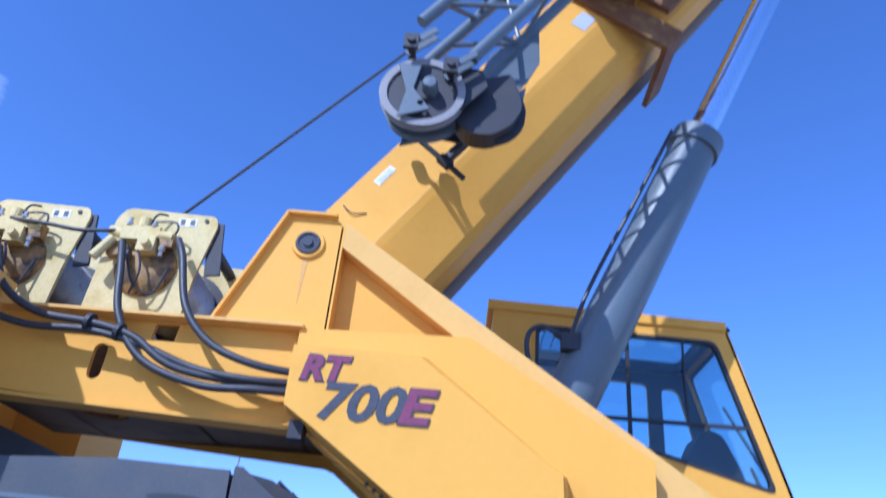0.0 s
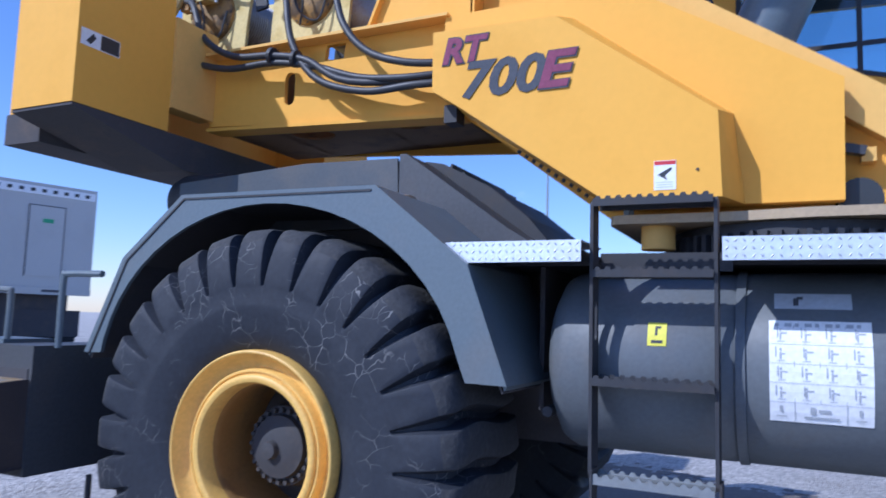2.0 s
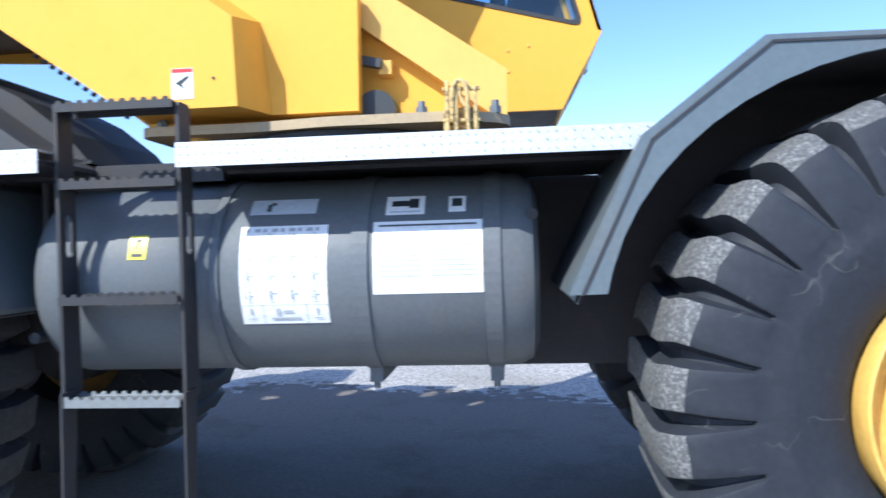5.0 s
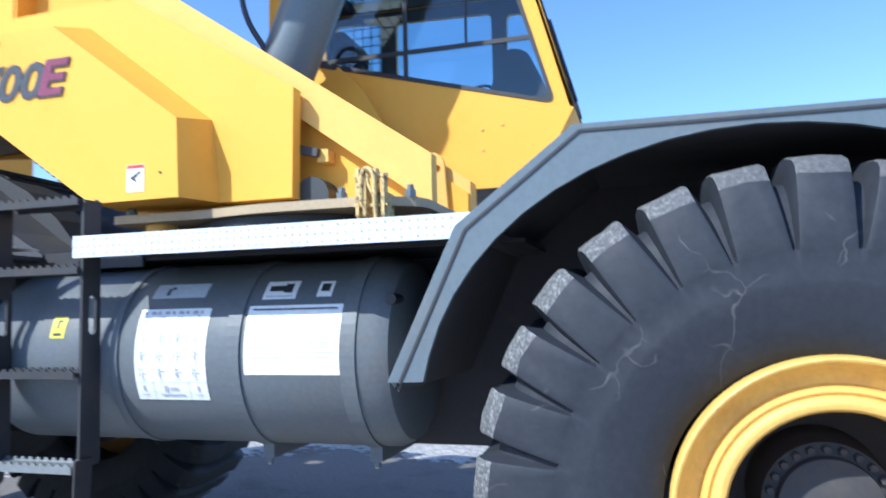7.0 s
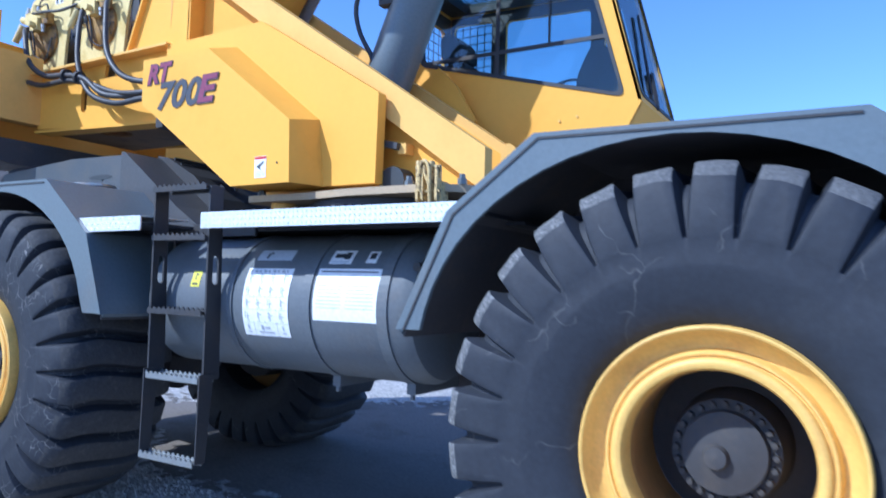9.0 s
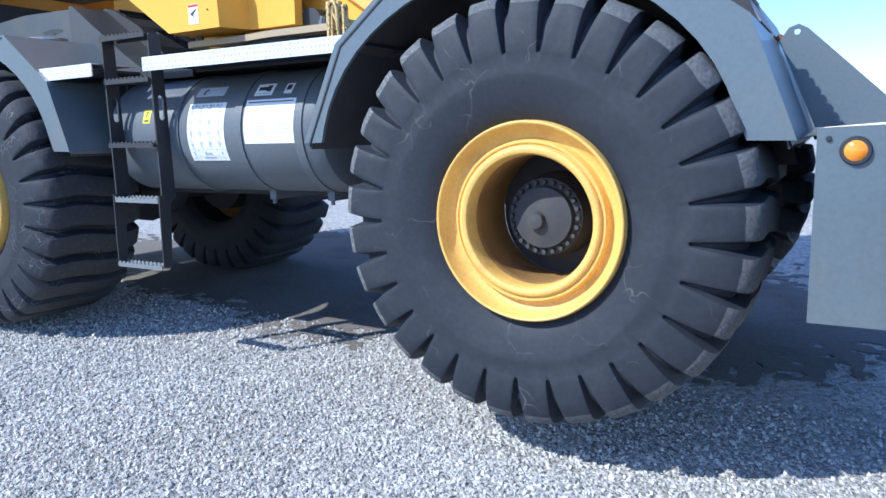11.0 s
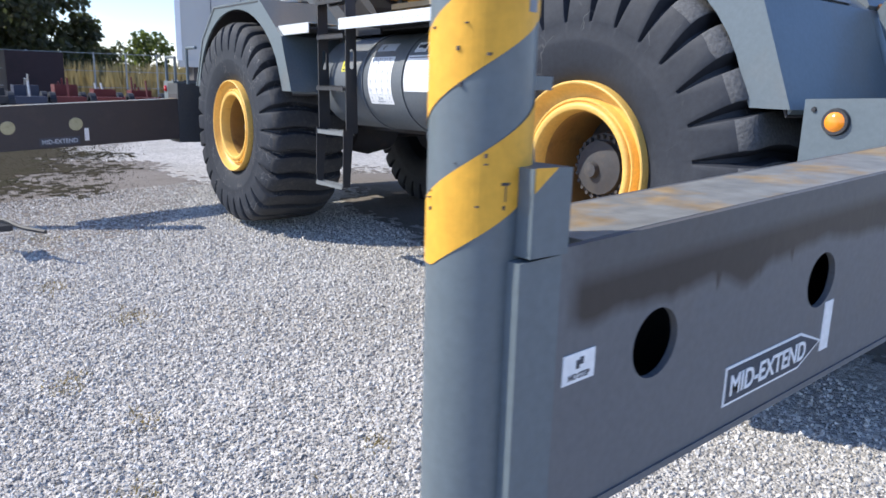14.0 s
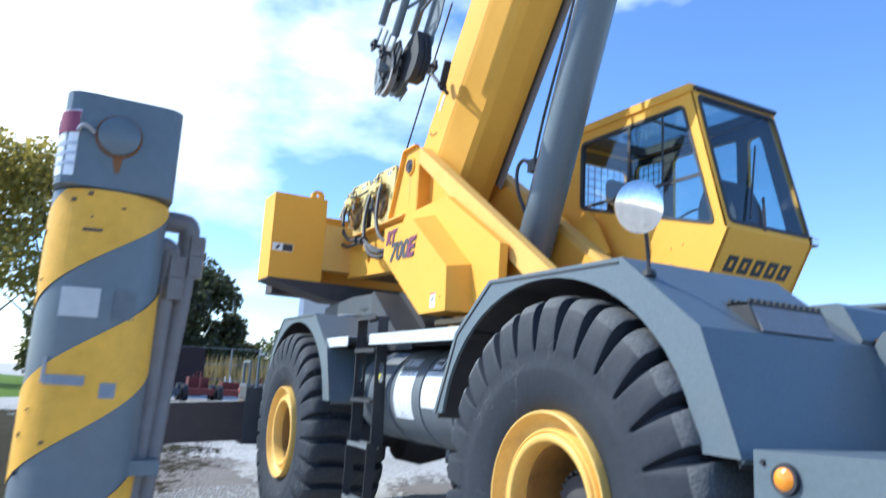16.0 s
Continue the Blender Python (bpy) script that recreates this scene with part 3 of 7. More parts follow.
# wheels
# half a tyre's section, from the bead to the middle of the tread: lug top, then groove floor, as (in from the side, radius)
SECTION = [(0.06, 0.40, 0.06, 0.40), (0.03, 0.43, 0.03, 0.43), (0.005, 0.50, 0.005, 0.50), (-0.007, 0.56, -0.007, 0.56), (-0.012, 0.585, -0.012, 0.585), (-0.0125, 0.60, -0.0125, 0.60), (-0.011, 0.615, -0.011, 0.615),
           (-0.0115, 0.662, -0.0115, 0.662), (-0.0125, 0.672, -0.010, 0.671), (-0.0135, 0.680, 0.008, 0.680), (-0.0135, 0.705, 0.012, 0.705), (-0.011, 0.75, 0.022, 0.755), (-0.006, 0.79, 0.034, 0.790), (0.000, 0.825, 0.050, 0.815),
           (0.011, 0.860, 0.070, 0.834), (0.025, 0.886, 0.088, 0.846), (0.045, 0.904, 0.10, 0.852), (0.070, 0.914, 0.12, 0.856), (0.105, 0.918, 0.15, 0.858), (0.18, 0.921, 0.20, 0.860), (0.27, 0.923, 0.27, 0.863), (0.36, 0.924, 0.36, 0.865)]
LUGS = 29


def tyre_mesh(cx, cz, y0, sign, turn):
    """A big earthmover tyre as one moulded ring: lugs parted by grooves that run from the sidewall across the tread. turn: the angle of one groove."""
    bm = B()
    rest = cz - 0.004 - ground_height(cx, y0 + 0.36 * sign)
    rows = SECTION + [(0.72 - a, b, 0.72 - c, d) for a, b, c, d in reversed(SECTION[:-1])]
    steps = ((0.0, 1.0), (0.010, 1.0), (0.019, 0.42), (0.0245, 0.06), (0.030, 0.0), (0.060, 0.0), (None, 0.0), (-0.060, 0.0), (-0.030, 0.0), (-0.0245, 0.06), (-0.018, 0.42), (-0.009, 1.0))
    pitch = 2 * math.pi / LUGS
    rv = random.Random(int(cx * 100) + sign)
    wear = [rv.uniform(-0.006, 0.004) for _ in range(LUGS)]
    rings = []
    for a, r1, c, r0 in rows:
        ring = []
        wide = 0.38 + 1.0 * min(max((r1 - 0.68) / 0.20, 0.0), 1.0)
        sway = 0.020 * math.sin(min(max((a - 0.05) / 0.62, 0.0), 1.0) * 2 * math.pi)
        for k in range(LUGS):
            for d, w in steps:
                t = turn + k * pitch + sway + (pitch / 2 if d is None else d * wide / max(r1, 0.55) + (pitch if d < 0 else 0.0))
                r, y = r1 + (r0 - r1) * w, a + (c - a) * w
                if w < 0.5 and r1 > 0.70:
                    worn = noise.noise(Vector((14 * math.cos(t) + cx, 14 * math.sin(t), 14 * a)))
                    r += (wear[k] + 0.007 * worn) * min((r1 - 0.70) / 0.15, 1.0)
                    y += 0.005 * worn * (1 if a < 0.36 else -1)
                ring.append(bm.verts.new((r * math.cos(t), y, r * math.sin(t))))
        rings.append(ring)
    n, tops = len(rings[0]), [w for _, w in steps]
    for m, (p, q) in enumerate(zip(rings, rings[1:] + rings[:1])):
        for i in range(n):
            f = bm.faces.new((p[i], p[(i + 1) % n], q[(i + 1) % n], q[i]))
            if m + 1 < len(rows) and min(rows[m][1], rows[m + 1][1]) > 0.85 and max(tops[i % len(tops)], tops[(i + 1) % len(tops)]) < 0.1:
                f.material_index = 1                    # the tops of the lugs are worn pale
    for v in bm.verts:
        if v.co.z < 0:
            rad = math.hypot(v.co.x, v.co.z)
            k = 1 - 0.045 * (v.co.z / rad) ** 2 * max(0.0, (rad - 0.45) / 0.5)
            v.co.x, v.co.z = v.co.x * k, v.co.z * k
        low = -v.co.z - rest
        if low > 0:
            v.co.z = -rest + 0.04 * low
        v.co = Vector((cx + v.co.x, y0 + sign * v.co.y, cz + v.co.z))
    return bm


def wheel(cx, cz, y0, sign, turn, rubber, label):
    S = Vector((0, sign, 0))
    bm = lathe(B(), [(0.175, 0.02), (0.175, 0.07), (0.185, 0.10), (0.19, 0.130), (0.222, 0.134), (0.225, 0.168), (0.28, 0.172), (0.30, 0.180), (0.40, 0.190), (0.42, 0.281), (0.62, 0.281), (0.62, 0.0)], (cx, y0, cz), S, 40)
    w = part("wheel", bm, HUBGREY, crane, label, smooth=True)
    ty = part("tyre", tyre_mesh(cx - 0.025 if rubber is RUBBER and sign > 0 else cx, cz, y0, sign, radians(turn)), rubber, w, "black lugged rubber tyre, scuffed", smooth=True)
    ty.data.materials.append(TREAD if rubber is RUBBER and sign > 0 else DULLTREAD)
    bm = lathe(B(), [(0.045, 0.412), (0.006, 0.412), (-0.010, 0.408), (-0.013, 0.403), (-0.010, 0.397), (0.006, 0.392), (0.034, 0.382), (0.052, 0.366), (0.060, 0.348), (0.060, 0.341), (0.052, 0.336), (0.030, 0.333), (0.024, 0.328),
                     (0.024, 0.322), (0.032, 0.318), (0.032, 0.314), (0.020, 0.311), (0.014, 0.304), (0.013, 0.292), (0.018, 0.281), (0.032, 0.274), (0.10, 0.272), (0.10, 0.30), (0.10, 0.41)], (cx, y0, cz), S, 72, closed=True)
    part("rim", bm, RIMPAINT, w, "yellow painted steel rim with dirt inside", smooth=True)
    bm = lathe(B(), [(0.101, 0.272), (0.13, 0.268), (0.145, 0.274), (0.36, 0.277), (0.42, 0.282), (0.42, 0.40), (0.101, 0.40)], (cx, y0, cz), S, 48, closed=True)
    part("rim_barrel", bm, RIMDIRT, w, "dirty brown inside of the rim", smooth=True)
    bm = lathe(B(), [(0.145, 0.0), (0.149, 0.034), (0.178, 0.042), (0.18, 0.042)], (cx - 0.02, y0, cz - 0.012), S, 20)
    part("hub_cap", bm, HUBGREY, w, smooth=True)
    nut = None
    for k in range(24):
        t = 2 * math.pi * k / 24
        c = Vector((cx + 0.151 * math.cos(t), y0 + sign * 0.224, cz + 0.151 * math.sin(t)))
        if nut is None:
            nut = lathe(B(), [(-0.022, 0.010), (0.004, 0.013)], (0, 0, 0), S, 6)
            first = part("wheel_nut", nut, HUBGREY, w)
            first.matrix_basis = Matrix.Translation(c)
        else:
            o = new("wheel_nut", first.data)
            o.parent, o.matrix_basis = w, Matrix.Translation(c)
    return w


wheel(FRONT[0] - 0.012, FRONT[1], 0.0, 1, 181.7, RUBBER, "large wheel with yellow rim and black lugged tyre")
wheel(*REAR, 0.0, 1, 24.7, CRACKED, "large wheel with yellow rim and black lugged tyre")
wheel(*FRONT, far(0.0), -1, 4.0, RUBBER, "large wheel in the shade below the crane")
wheel(*REAR, far(0.0), -1, 9.0, RUBBER, "large wheel in the shade below the crane")
for cx, cz in (FRONT, REAR):
    bm = rod(B(), (cx, 0.55, cz), (cx, far(0.55), cz), 0.13, 20)
    lathe(bm, [(-0.32, 0.08), (-0.24, 0.25), (0, 0.30), (0.24, 0.25), (0.32, 0.08)], (cx, MID, cz), (0, 1, 0), 20)
    part("axle", bm, UNDER, crane, "dirty dark axle with differential housing", smooth=True)

# frame
bm = prism(B(), [(-1.25, 0.95), (-1.25, 1.72), (3.3, 1.58), (4.85, 1.40), (4.95, 0.72), (3.2, 0.80), (0.6, 0.80)], "y", 1.012, 1.07)
prism(bm, [(-1.25, 0.95), (-1.25, 1.72), (3.3, 1.58), (4.85, 1.40), (4.95, 0.72), (3.2, 0.80), (0.6, 0.80)], "y", 1.83, 1.90)
box(bm, -1.2, 4.85, 1.07, 1.83, 1.30, 1.36)
for x in (-1.1, 0.9, 3.2, 4.7):
    box(bm, x, x + 0.06, 1.07, 1.83, 0.92, 1.30)
part("main_frame", bm, UNDER, crane, "dark dirty steel main frame")


# fenders: an outline shared by both axles, set off along the crane
def fender(dx, y0, y1, label, top=1.868):
    """A wheel cover: an outer band with an arched lower edge, a skin across and a ribbed lip."""
    s = 1 if y1 > y0 else -1
    out = [(2.95, 1.148), (3.165, 1.60), (3.515, top), (4.54, top - 0.008), (4.945, 1.56), (5.11, 1.125)]
    arch = []
    cx, cz, rx, rz = 3.995, 1.04, 0.943, 0.786
    for i in range(25):
        t = math.pi * (0.965 - 0.93 * i / 24)
        arch.append((cx + rx * math.cos(t), cz + rz * math.sin(t)))
    arch[0], arch[-1] = (3.060, 1.150), (4.950, 1.128)
    out, arch = [(x + dx, z) for x, z in out], [(x + dx, z) for x, z in arch]
    f = part("fender", plate(B(), [out + arch[::-1]], "y", y0, y0 + s * 0.02), GREY, crane, label)
    inner = [(x * 0.985 + 0.015 * (4.05 + dx), z - 0.018) for x, z in out]
    bm = prism(B(), out + inner[::-1], "y", y0 + s * 0.0205, y1)
    part("fender_skin", bm, GREY, f)
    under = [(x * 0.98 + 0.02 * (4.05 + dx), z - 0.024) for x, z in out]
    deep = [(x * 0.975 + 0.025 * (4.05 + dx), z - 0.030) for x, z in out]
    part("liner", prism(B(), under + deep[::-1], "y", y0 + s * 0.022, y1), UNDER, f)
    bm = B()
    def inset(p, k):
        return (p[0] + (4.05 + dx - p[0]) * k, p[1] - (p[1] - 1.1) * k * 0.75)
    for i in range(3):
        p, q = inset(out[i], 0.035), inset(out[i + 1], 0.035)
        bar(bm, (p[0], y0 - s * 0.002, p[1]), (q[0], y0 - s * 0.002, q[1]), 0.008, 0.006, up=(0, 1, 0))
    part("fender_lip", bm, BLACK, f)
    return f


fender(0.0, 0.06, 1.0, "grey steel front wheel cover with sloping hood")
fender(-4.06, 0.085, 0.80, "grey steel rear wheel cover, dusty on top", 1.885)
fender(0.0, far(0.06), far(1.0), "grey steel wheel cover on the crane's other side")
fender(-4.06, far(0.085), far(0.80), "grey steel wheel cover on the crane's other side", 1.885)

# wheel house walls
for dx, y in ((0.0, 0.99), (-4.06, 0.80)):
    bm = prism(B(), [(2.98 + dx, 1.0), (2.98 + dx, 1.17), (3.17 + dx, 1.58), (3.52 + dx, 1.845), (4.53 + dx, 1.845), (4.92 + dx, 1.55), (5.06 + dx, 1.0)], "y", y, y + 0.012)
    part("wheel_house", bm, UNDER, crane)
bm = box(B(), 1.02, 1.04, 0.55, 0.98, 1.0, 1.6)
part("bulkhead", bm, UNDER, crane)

# deck between the wheels and its bright edges
for x0, x1, y0, y1, z0, z1 in ((0.80, 3.30, 0.48, 1.0, 1.585, 1.60), (0.80, 3.30, 1.90, far(0.12), 1.585, 1.60), (0.82, 1.29, 0.125, 0.48, 1.60, 1.615), (1.77, 3.25, 0.125, 0.48, 1.60, 1.615), (1.29, 1.77, 0.46, 0.478, 1.56, 1.63)):
    part("deck_plate", box(B(), x0, x1, y0, y1, z0, z1), BLACK, crane, "dark steel walking deck plate")


def tread_plate(pts, y, name="tread_strip"):
    s = part(name, plate(B(), [pts], "y", y, y + 0.008), ALU, crane, "bright aluminium checker plate edge strip")
    bm = B()
    x0, x1 = min(p[0] for p in pts), max(p[0] for p in pts)
    z0, z1 = min(p[1] for p in pts), max(p[1] for p in pts)
    nx, nz = int((x1 - x0) / 0.026), 3
    for i in range(nx):
        for j in range(nz):
            x = x0 + (i + 0.5) * (x1 - x0) / nx
            z = z0 + (j + 0.5) * (z1 - z0) / nz
            if x < x0 + 0.11 and x - x0 < (z1 - z) * 1.35 + 0.01 and pts[0][0] != pts[-1][0]:
                continue
            t = 0.8 if (i + j) % 2 else -0.8
            d = Vector((math.cos(t), 0, math.sin(t))) * 0.0095
            c = Vector((x, y - 0.001, z))
            n = Vector((-d.z, 0, d.x)).normalized() * 0.0035
            v = [bm.verts.new(p) for p in (c - d, c + n, c + d, c - n, c + Vector((0, -0.003, 0)))]
            for a in range(4):
                bm.faces.new((v[a], v[(a + 1) % 4], v[4]))
    part("tread_pattern", bm, ALU, s)
    bm = plate(B(), [[(x0 + 0.02, y + 0.008), (x1, y + 0.008), (x1, y + 0.30), (x0 + 0.02, y + 0.30)]], "z", z1 - 0.006, z1)
    part("tread_top", bm, ALU, s)
    return s


tread_plate([(0.78, 1.643), (1.302, 1.645), (1.302, 1.569), (0.875, 1.567)], 0.112)
tread_plate([(1.76, 1.645), (3.26, 1.645), (3.20, 1.569), (1.76, 1.569)], 0.110)

# boarding ladder
lad = part("ladder", B(), BLACK, crane, "black steel boarding ladder with grip-strut rungs")
for x in (1.322, 1.735):
    loops = [rounded([(0.186, 0.83), (0.180, 1.79), (0.262, 1.79), (0.285, 0.83)], 0.015, 2), slot2(0.233, 1.37, 0.036, 0.145)]
    part("stringer", plate(B(), loops, "x", x - 0.006, x + 0.006), BLACK, lad)
    bm = plate(B(), [[(0.150, 0.43), (0.155, 0.86), (0.24, 0.86), (0.21, 0.43)]], "x", x - 0.004 + 0.012, x + 0.004 + 0.012)
    part("lower_stringer", bm, BLACK, lad)
for z, y0, y1 in ((0.435, 0.150, 0.210), (0.835, 0.16, 0.26), (1.165, 0.16, 0.255), (1.54, 0.165, 0.26), (1.79, 0.16, 0.28)):
    bm = box(B(), 1.328, 1.729, y0 + 0.006, y1 - 0.006, z - 0.004, z)
    n = 11
    for y, s in ((y0, 1), (y1, -1)):
        pts = [(1.328, z - 0.022), (1.328, z + 0.004)]
        for k in range(n):
            xa = 1.335 + k * 0.036
            pts += [(xa, z + 0.004), (xa + 0.006, z + 0.014), (xa + 0.018, z + 0.014), (xa + 0.024, z + 0.004)]
        pts += [(1.729, z + 0.004), (1.729, z - 0.022)]
        plate(bm, [pts], "y", y, y + s * 0.006)
    part("rung", bm, GALV if z < 0.9 else BLACK, lad)

# tank under the deck
TX0, TX1, TY, TZ, TR = 1.03, 2.885, 0.63, 1.215, 0.35
bm = lathe(B(), [(0.07, 0.02), (0.075, 0.18), (0.09, 0.27), (0.12, 0.325), (0.165, TR), (0.74, TR), (0.75, TR - 0.006), (0.765, TR - 0.006), (0.775, TR), (1.27, TR), (1.78, TR), (1.83, 0.325), (1.85, 0.27), (1.855, 0.02)], (TX0, TY, TZ), (1, 0, 0), 72)
tank = part("hydraulic_tank", bm, TANKGREY, crane, "dark grey cylindrical tank with notice sheets", smooth=True)
for x, w in ((1.785, 0.03), (2.265, 0.055), (2.70, 0.055)):
    bm = lathe(B(), [(0, TR - 0.005), (0, TR + 0.008), (w, TR + 0.008), (w, TR - 0.005)], (x, TY, TZ), (1, 0, 0), 64, closed=True)
    if w > 0.04:
        box(bm, x + 0.004, x + w - 0.004, TY - 0.10, TY + 0.30, TZ - TR - 0.045, TZ - TR + 0.02)
        rod(bm, (x + w / 2, TY - 0.085, TZ - TR - 0.07), (x + w / 2, TY - 0.085, TZ - TR - 0.02), 0.012, 8)
    part("strap", bm, TANKGREY, tank)


def on_tank(bm, x0, x1, z0, z1, lift, n=10):
    """A sheet laid on the tank's near side."""
    v = []
    for k in range(n + 1):
        z = z0 + (z1 - z0) * k / n
        y = TY - math.sqrt(max((TR + lift) ** 2 - (z - TZ) ** 2, 0))
        v.append((bm.verts.new((x0, y, z)), bm.verts.new((x1, y, z))))
    for (a, b), (c, d) in zip(v, v[1:]):
        bm.faces.new((a, b, d, c))
    return bm


def sheet(name, x0, x1, z0, z1, mat, label, marks):
    s = part(name, on_tank(B(), x0, x1, z0, z1, 0.002), mat, tank, label)
    for i, (m, boxes) in enumerate(marks):
        for a, b, c, d in boxes:
            bm = B()
            on_tank(bm, x0 + a * (x1 - x0), x0 + b * (x1 - x0), z0 + c * (z1 - z0), z0 + d * (z1 - z0), 0.0035 + 0.0005 * i, 2)
            part("print", bm, m, s)
    return s


marks = []
for c in range(4):
    for r in range(4):
        x0, z0, q = 0.25 * c + 0.06, 0.21 + 0.19 * r, (3 * c + 2 * r) % 4
        marks += [(x0 + 0.045, x0 + 0.062, z0 + 0.03, z0 + 0.10), (x0 + 0.062, x0 + 0.10 + 0.01 * q, z0 + 0.075 + 0.008 * q, z0 + 0.088 + 0.008 * q), (x0 + 0.042, x0 + 0.066, z0 + 0.112, z0 + 0.135),
                  (x0 + 0.02, x0 + 0.10, z0 + 0.012, z0 + 0.018), (x0 + 0.01 * q, x0 + 0.012 + 0.01 * q, z0 + 0.05, z0 + 0.15)]
lines = [(0.0, 1.0, 0.195 + 0.19 * r, 0.199 + 0.19 * r) for r in range(4)] + [(0.25 * c - 0.003, 0.25 * c + 0.003, 0.20, 0.96) for c in range(1, 4)]
lines += [(0.247, 0.253, 0, 0.2), (0.747, 0.753, 0, 0.2)]
GREYINK = material("grey_print", (0.42, 0.44, 0.47), 0.5, bump=0)
sheet("notice_sheet", 1.888, 2.184, 1.058, 1.385, WHITE, "white hand signal chart in a grid",
      [(GREYINK, lines), (GREYINK, marks), (GREYINK, [(0.07, 0.17, 0.05, 0.06), (0.10, 0.13, 0.10, 0.16), (0.40, 0.45, 0.09, 0.16), (0.48, 0.60, 0.11, 0.14), (0.34, 0.68, 0.045, 0.065), (0.83, 0.93, 0.05, 0.06), (0.86, 0.89, 0.10, 0.16)]),
       (GREYINK, [(0.06 + 0.1 * k, 0.10 + 0.1 * k + 0.03 * (k % 2), 0.94, 0.975) for k in range(9)])])
sheet("notice_sheet", 2.337, 2.697, 1.150, 1.388, WHITE, "white printed notice sheet",
      [(PALEINK, [(0.05, 0.45, 0.80 - 0.07 * k, 0.815 - 0.07 * k) for k in range(9)] + [(0.52, 0.95, 0.80 - 0.07 * k, 0.815 - 0.07 * k) for k in range(9)]), (SLATE, [(0.05, 0.95, 0.93, 0.955)])])
sheet("faded_label", 1.905, 2.135, 1.425, 1.478, PALEINK, "faded grey notice label", [(SLATE, [(0.25, 0.32, 0.2, 0.7), (0.30, 0.38, 0.6, 0.8)])])
sheet("warning_label", 2.375, 2.505, 1.41, 1.475, WHITE, "white safety label", [(INK, [(0.15, 0.7, 0.45, 0.75), (0.6, 0.85, 0.35, 0.85)]), (PALEINK, [(0.1, 0.9, 0.12, 0.2)])])
sheet("warning_label", 2.585, 2.642, 1.415, 1.47, WHITE, "white safety label", [(INK, [(0.2, 0.8, 0.35, 0.85)])])
sheet("warning_label", 1.497, 1.562, 1.285, 1.366, LEMON, "yellow caution label", [(INK, [(0.4, 0.52, 0.45, 0.85), (0.5, 0.7, 0.75, 0.85), (0.2, 0.8, 0.12, 0.25)])])
for x, z in ((2.86, 1.40), (1.12, 1.02)):
    part("fitting", rod(B(), (x, 0.34, z), (x, 0.42, z), 0.02, 10), BLACK, tank)

# front outrigger housing, beam and jack
bm = prism(B(), [(5.17, 1.165), (5.76, 1.185), (5.76, 0.50), (5.17, 0.50)], "y", 0.04, far(0.04))
hous = part("outrigger_housing", bm, GREY, crane, "grey box girder that carries the outrigger beams", bevel=0.008)
# flat dark sheet paints the shade inside the beam opening
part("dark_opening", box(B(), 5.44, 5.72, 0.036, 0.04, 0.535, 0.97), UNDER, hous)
bm = lathe(B(), [(-0.012, 0.036), (-0.012, 0.044), (0.0, 0.048)], (5.285, 0.038, 1.09), (0, 1, 0), 24)
lampr = part("side_marker_lamp", bm, BLACK, hous, "amber side marker lamp in a black ring", smooth=True)
part("lens", lathe(B(), [(-0.024, 0.004), (-0.022, 0.02), (-0.012, 0.034)], (5.285, 0.038, 1.09), (0, 1, 0), 24), AMBER, lampr, smooth=True)
part("bolt_head", lathe(B(), [(-0.008, 0.008), (0, 0.01)], (5.205, 0.04, 1.13), (0, 1, 0), 8), BLACK, hous)


DARKBEAM = material("grimy_dark_beam", (0.050, 0.040, 0.040), 0.55, spots=(0.085, 0.065, 0.055), spot_scale=3, spot_amount=0.6, bump=0.05)


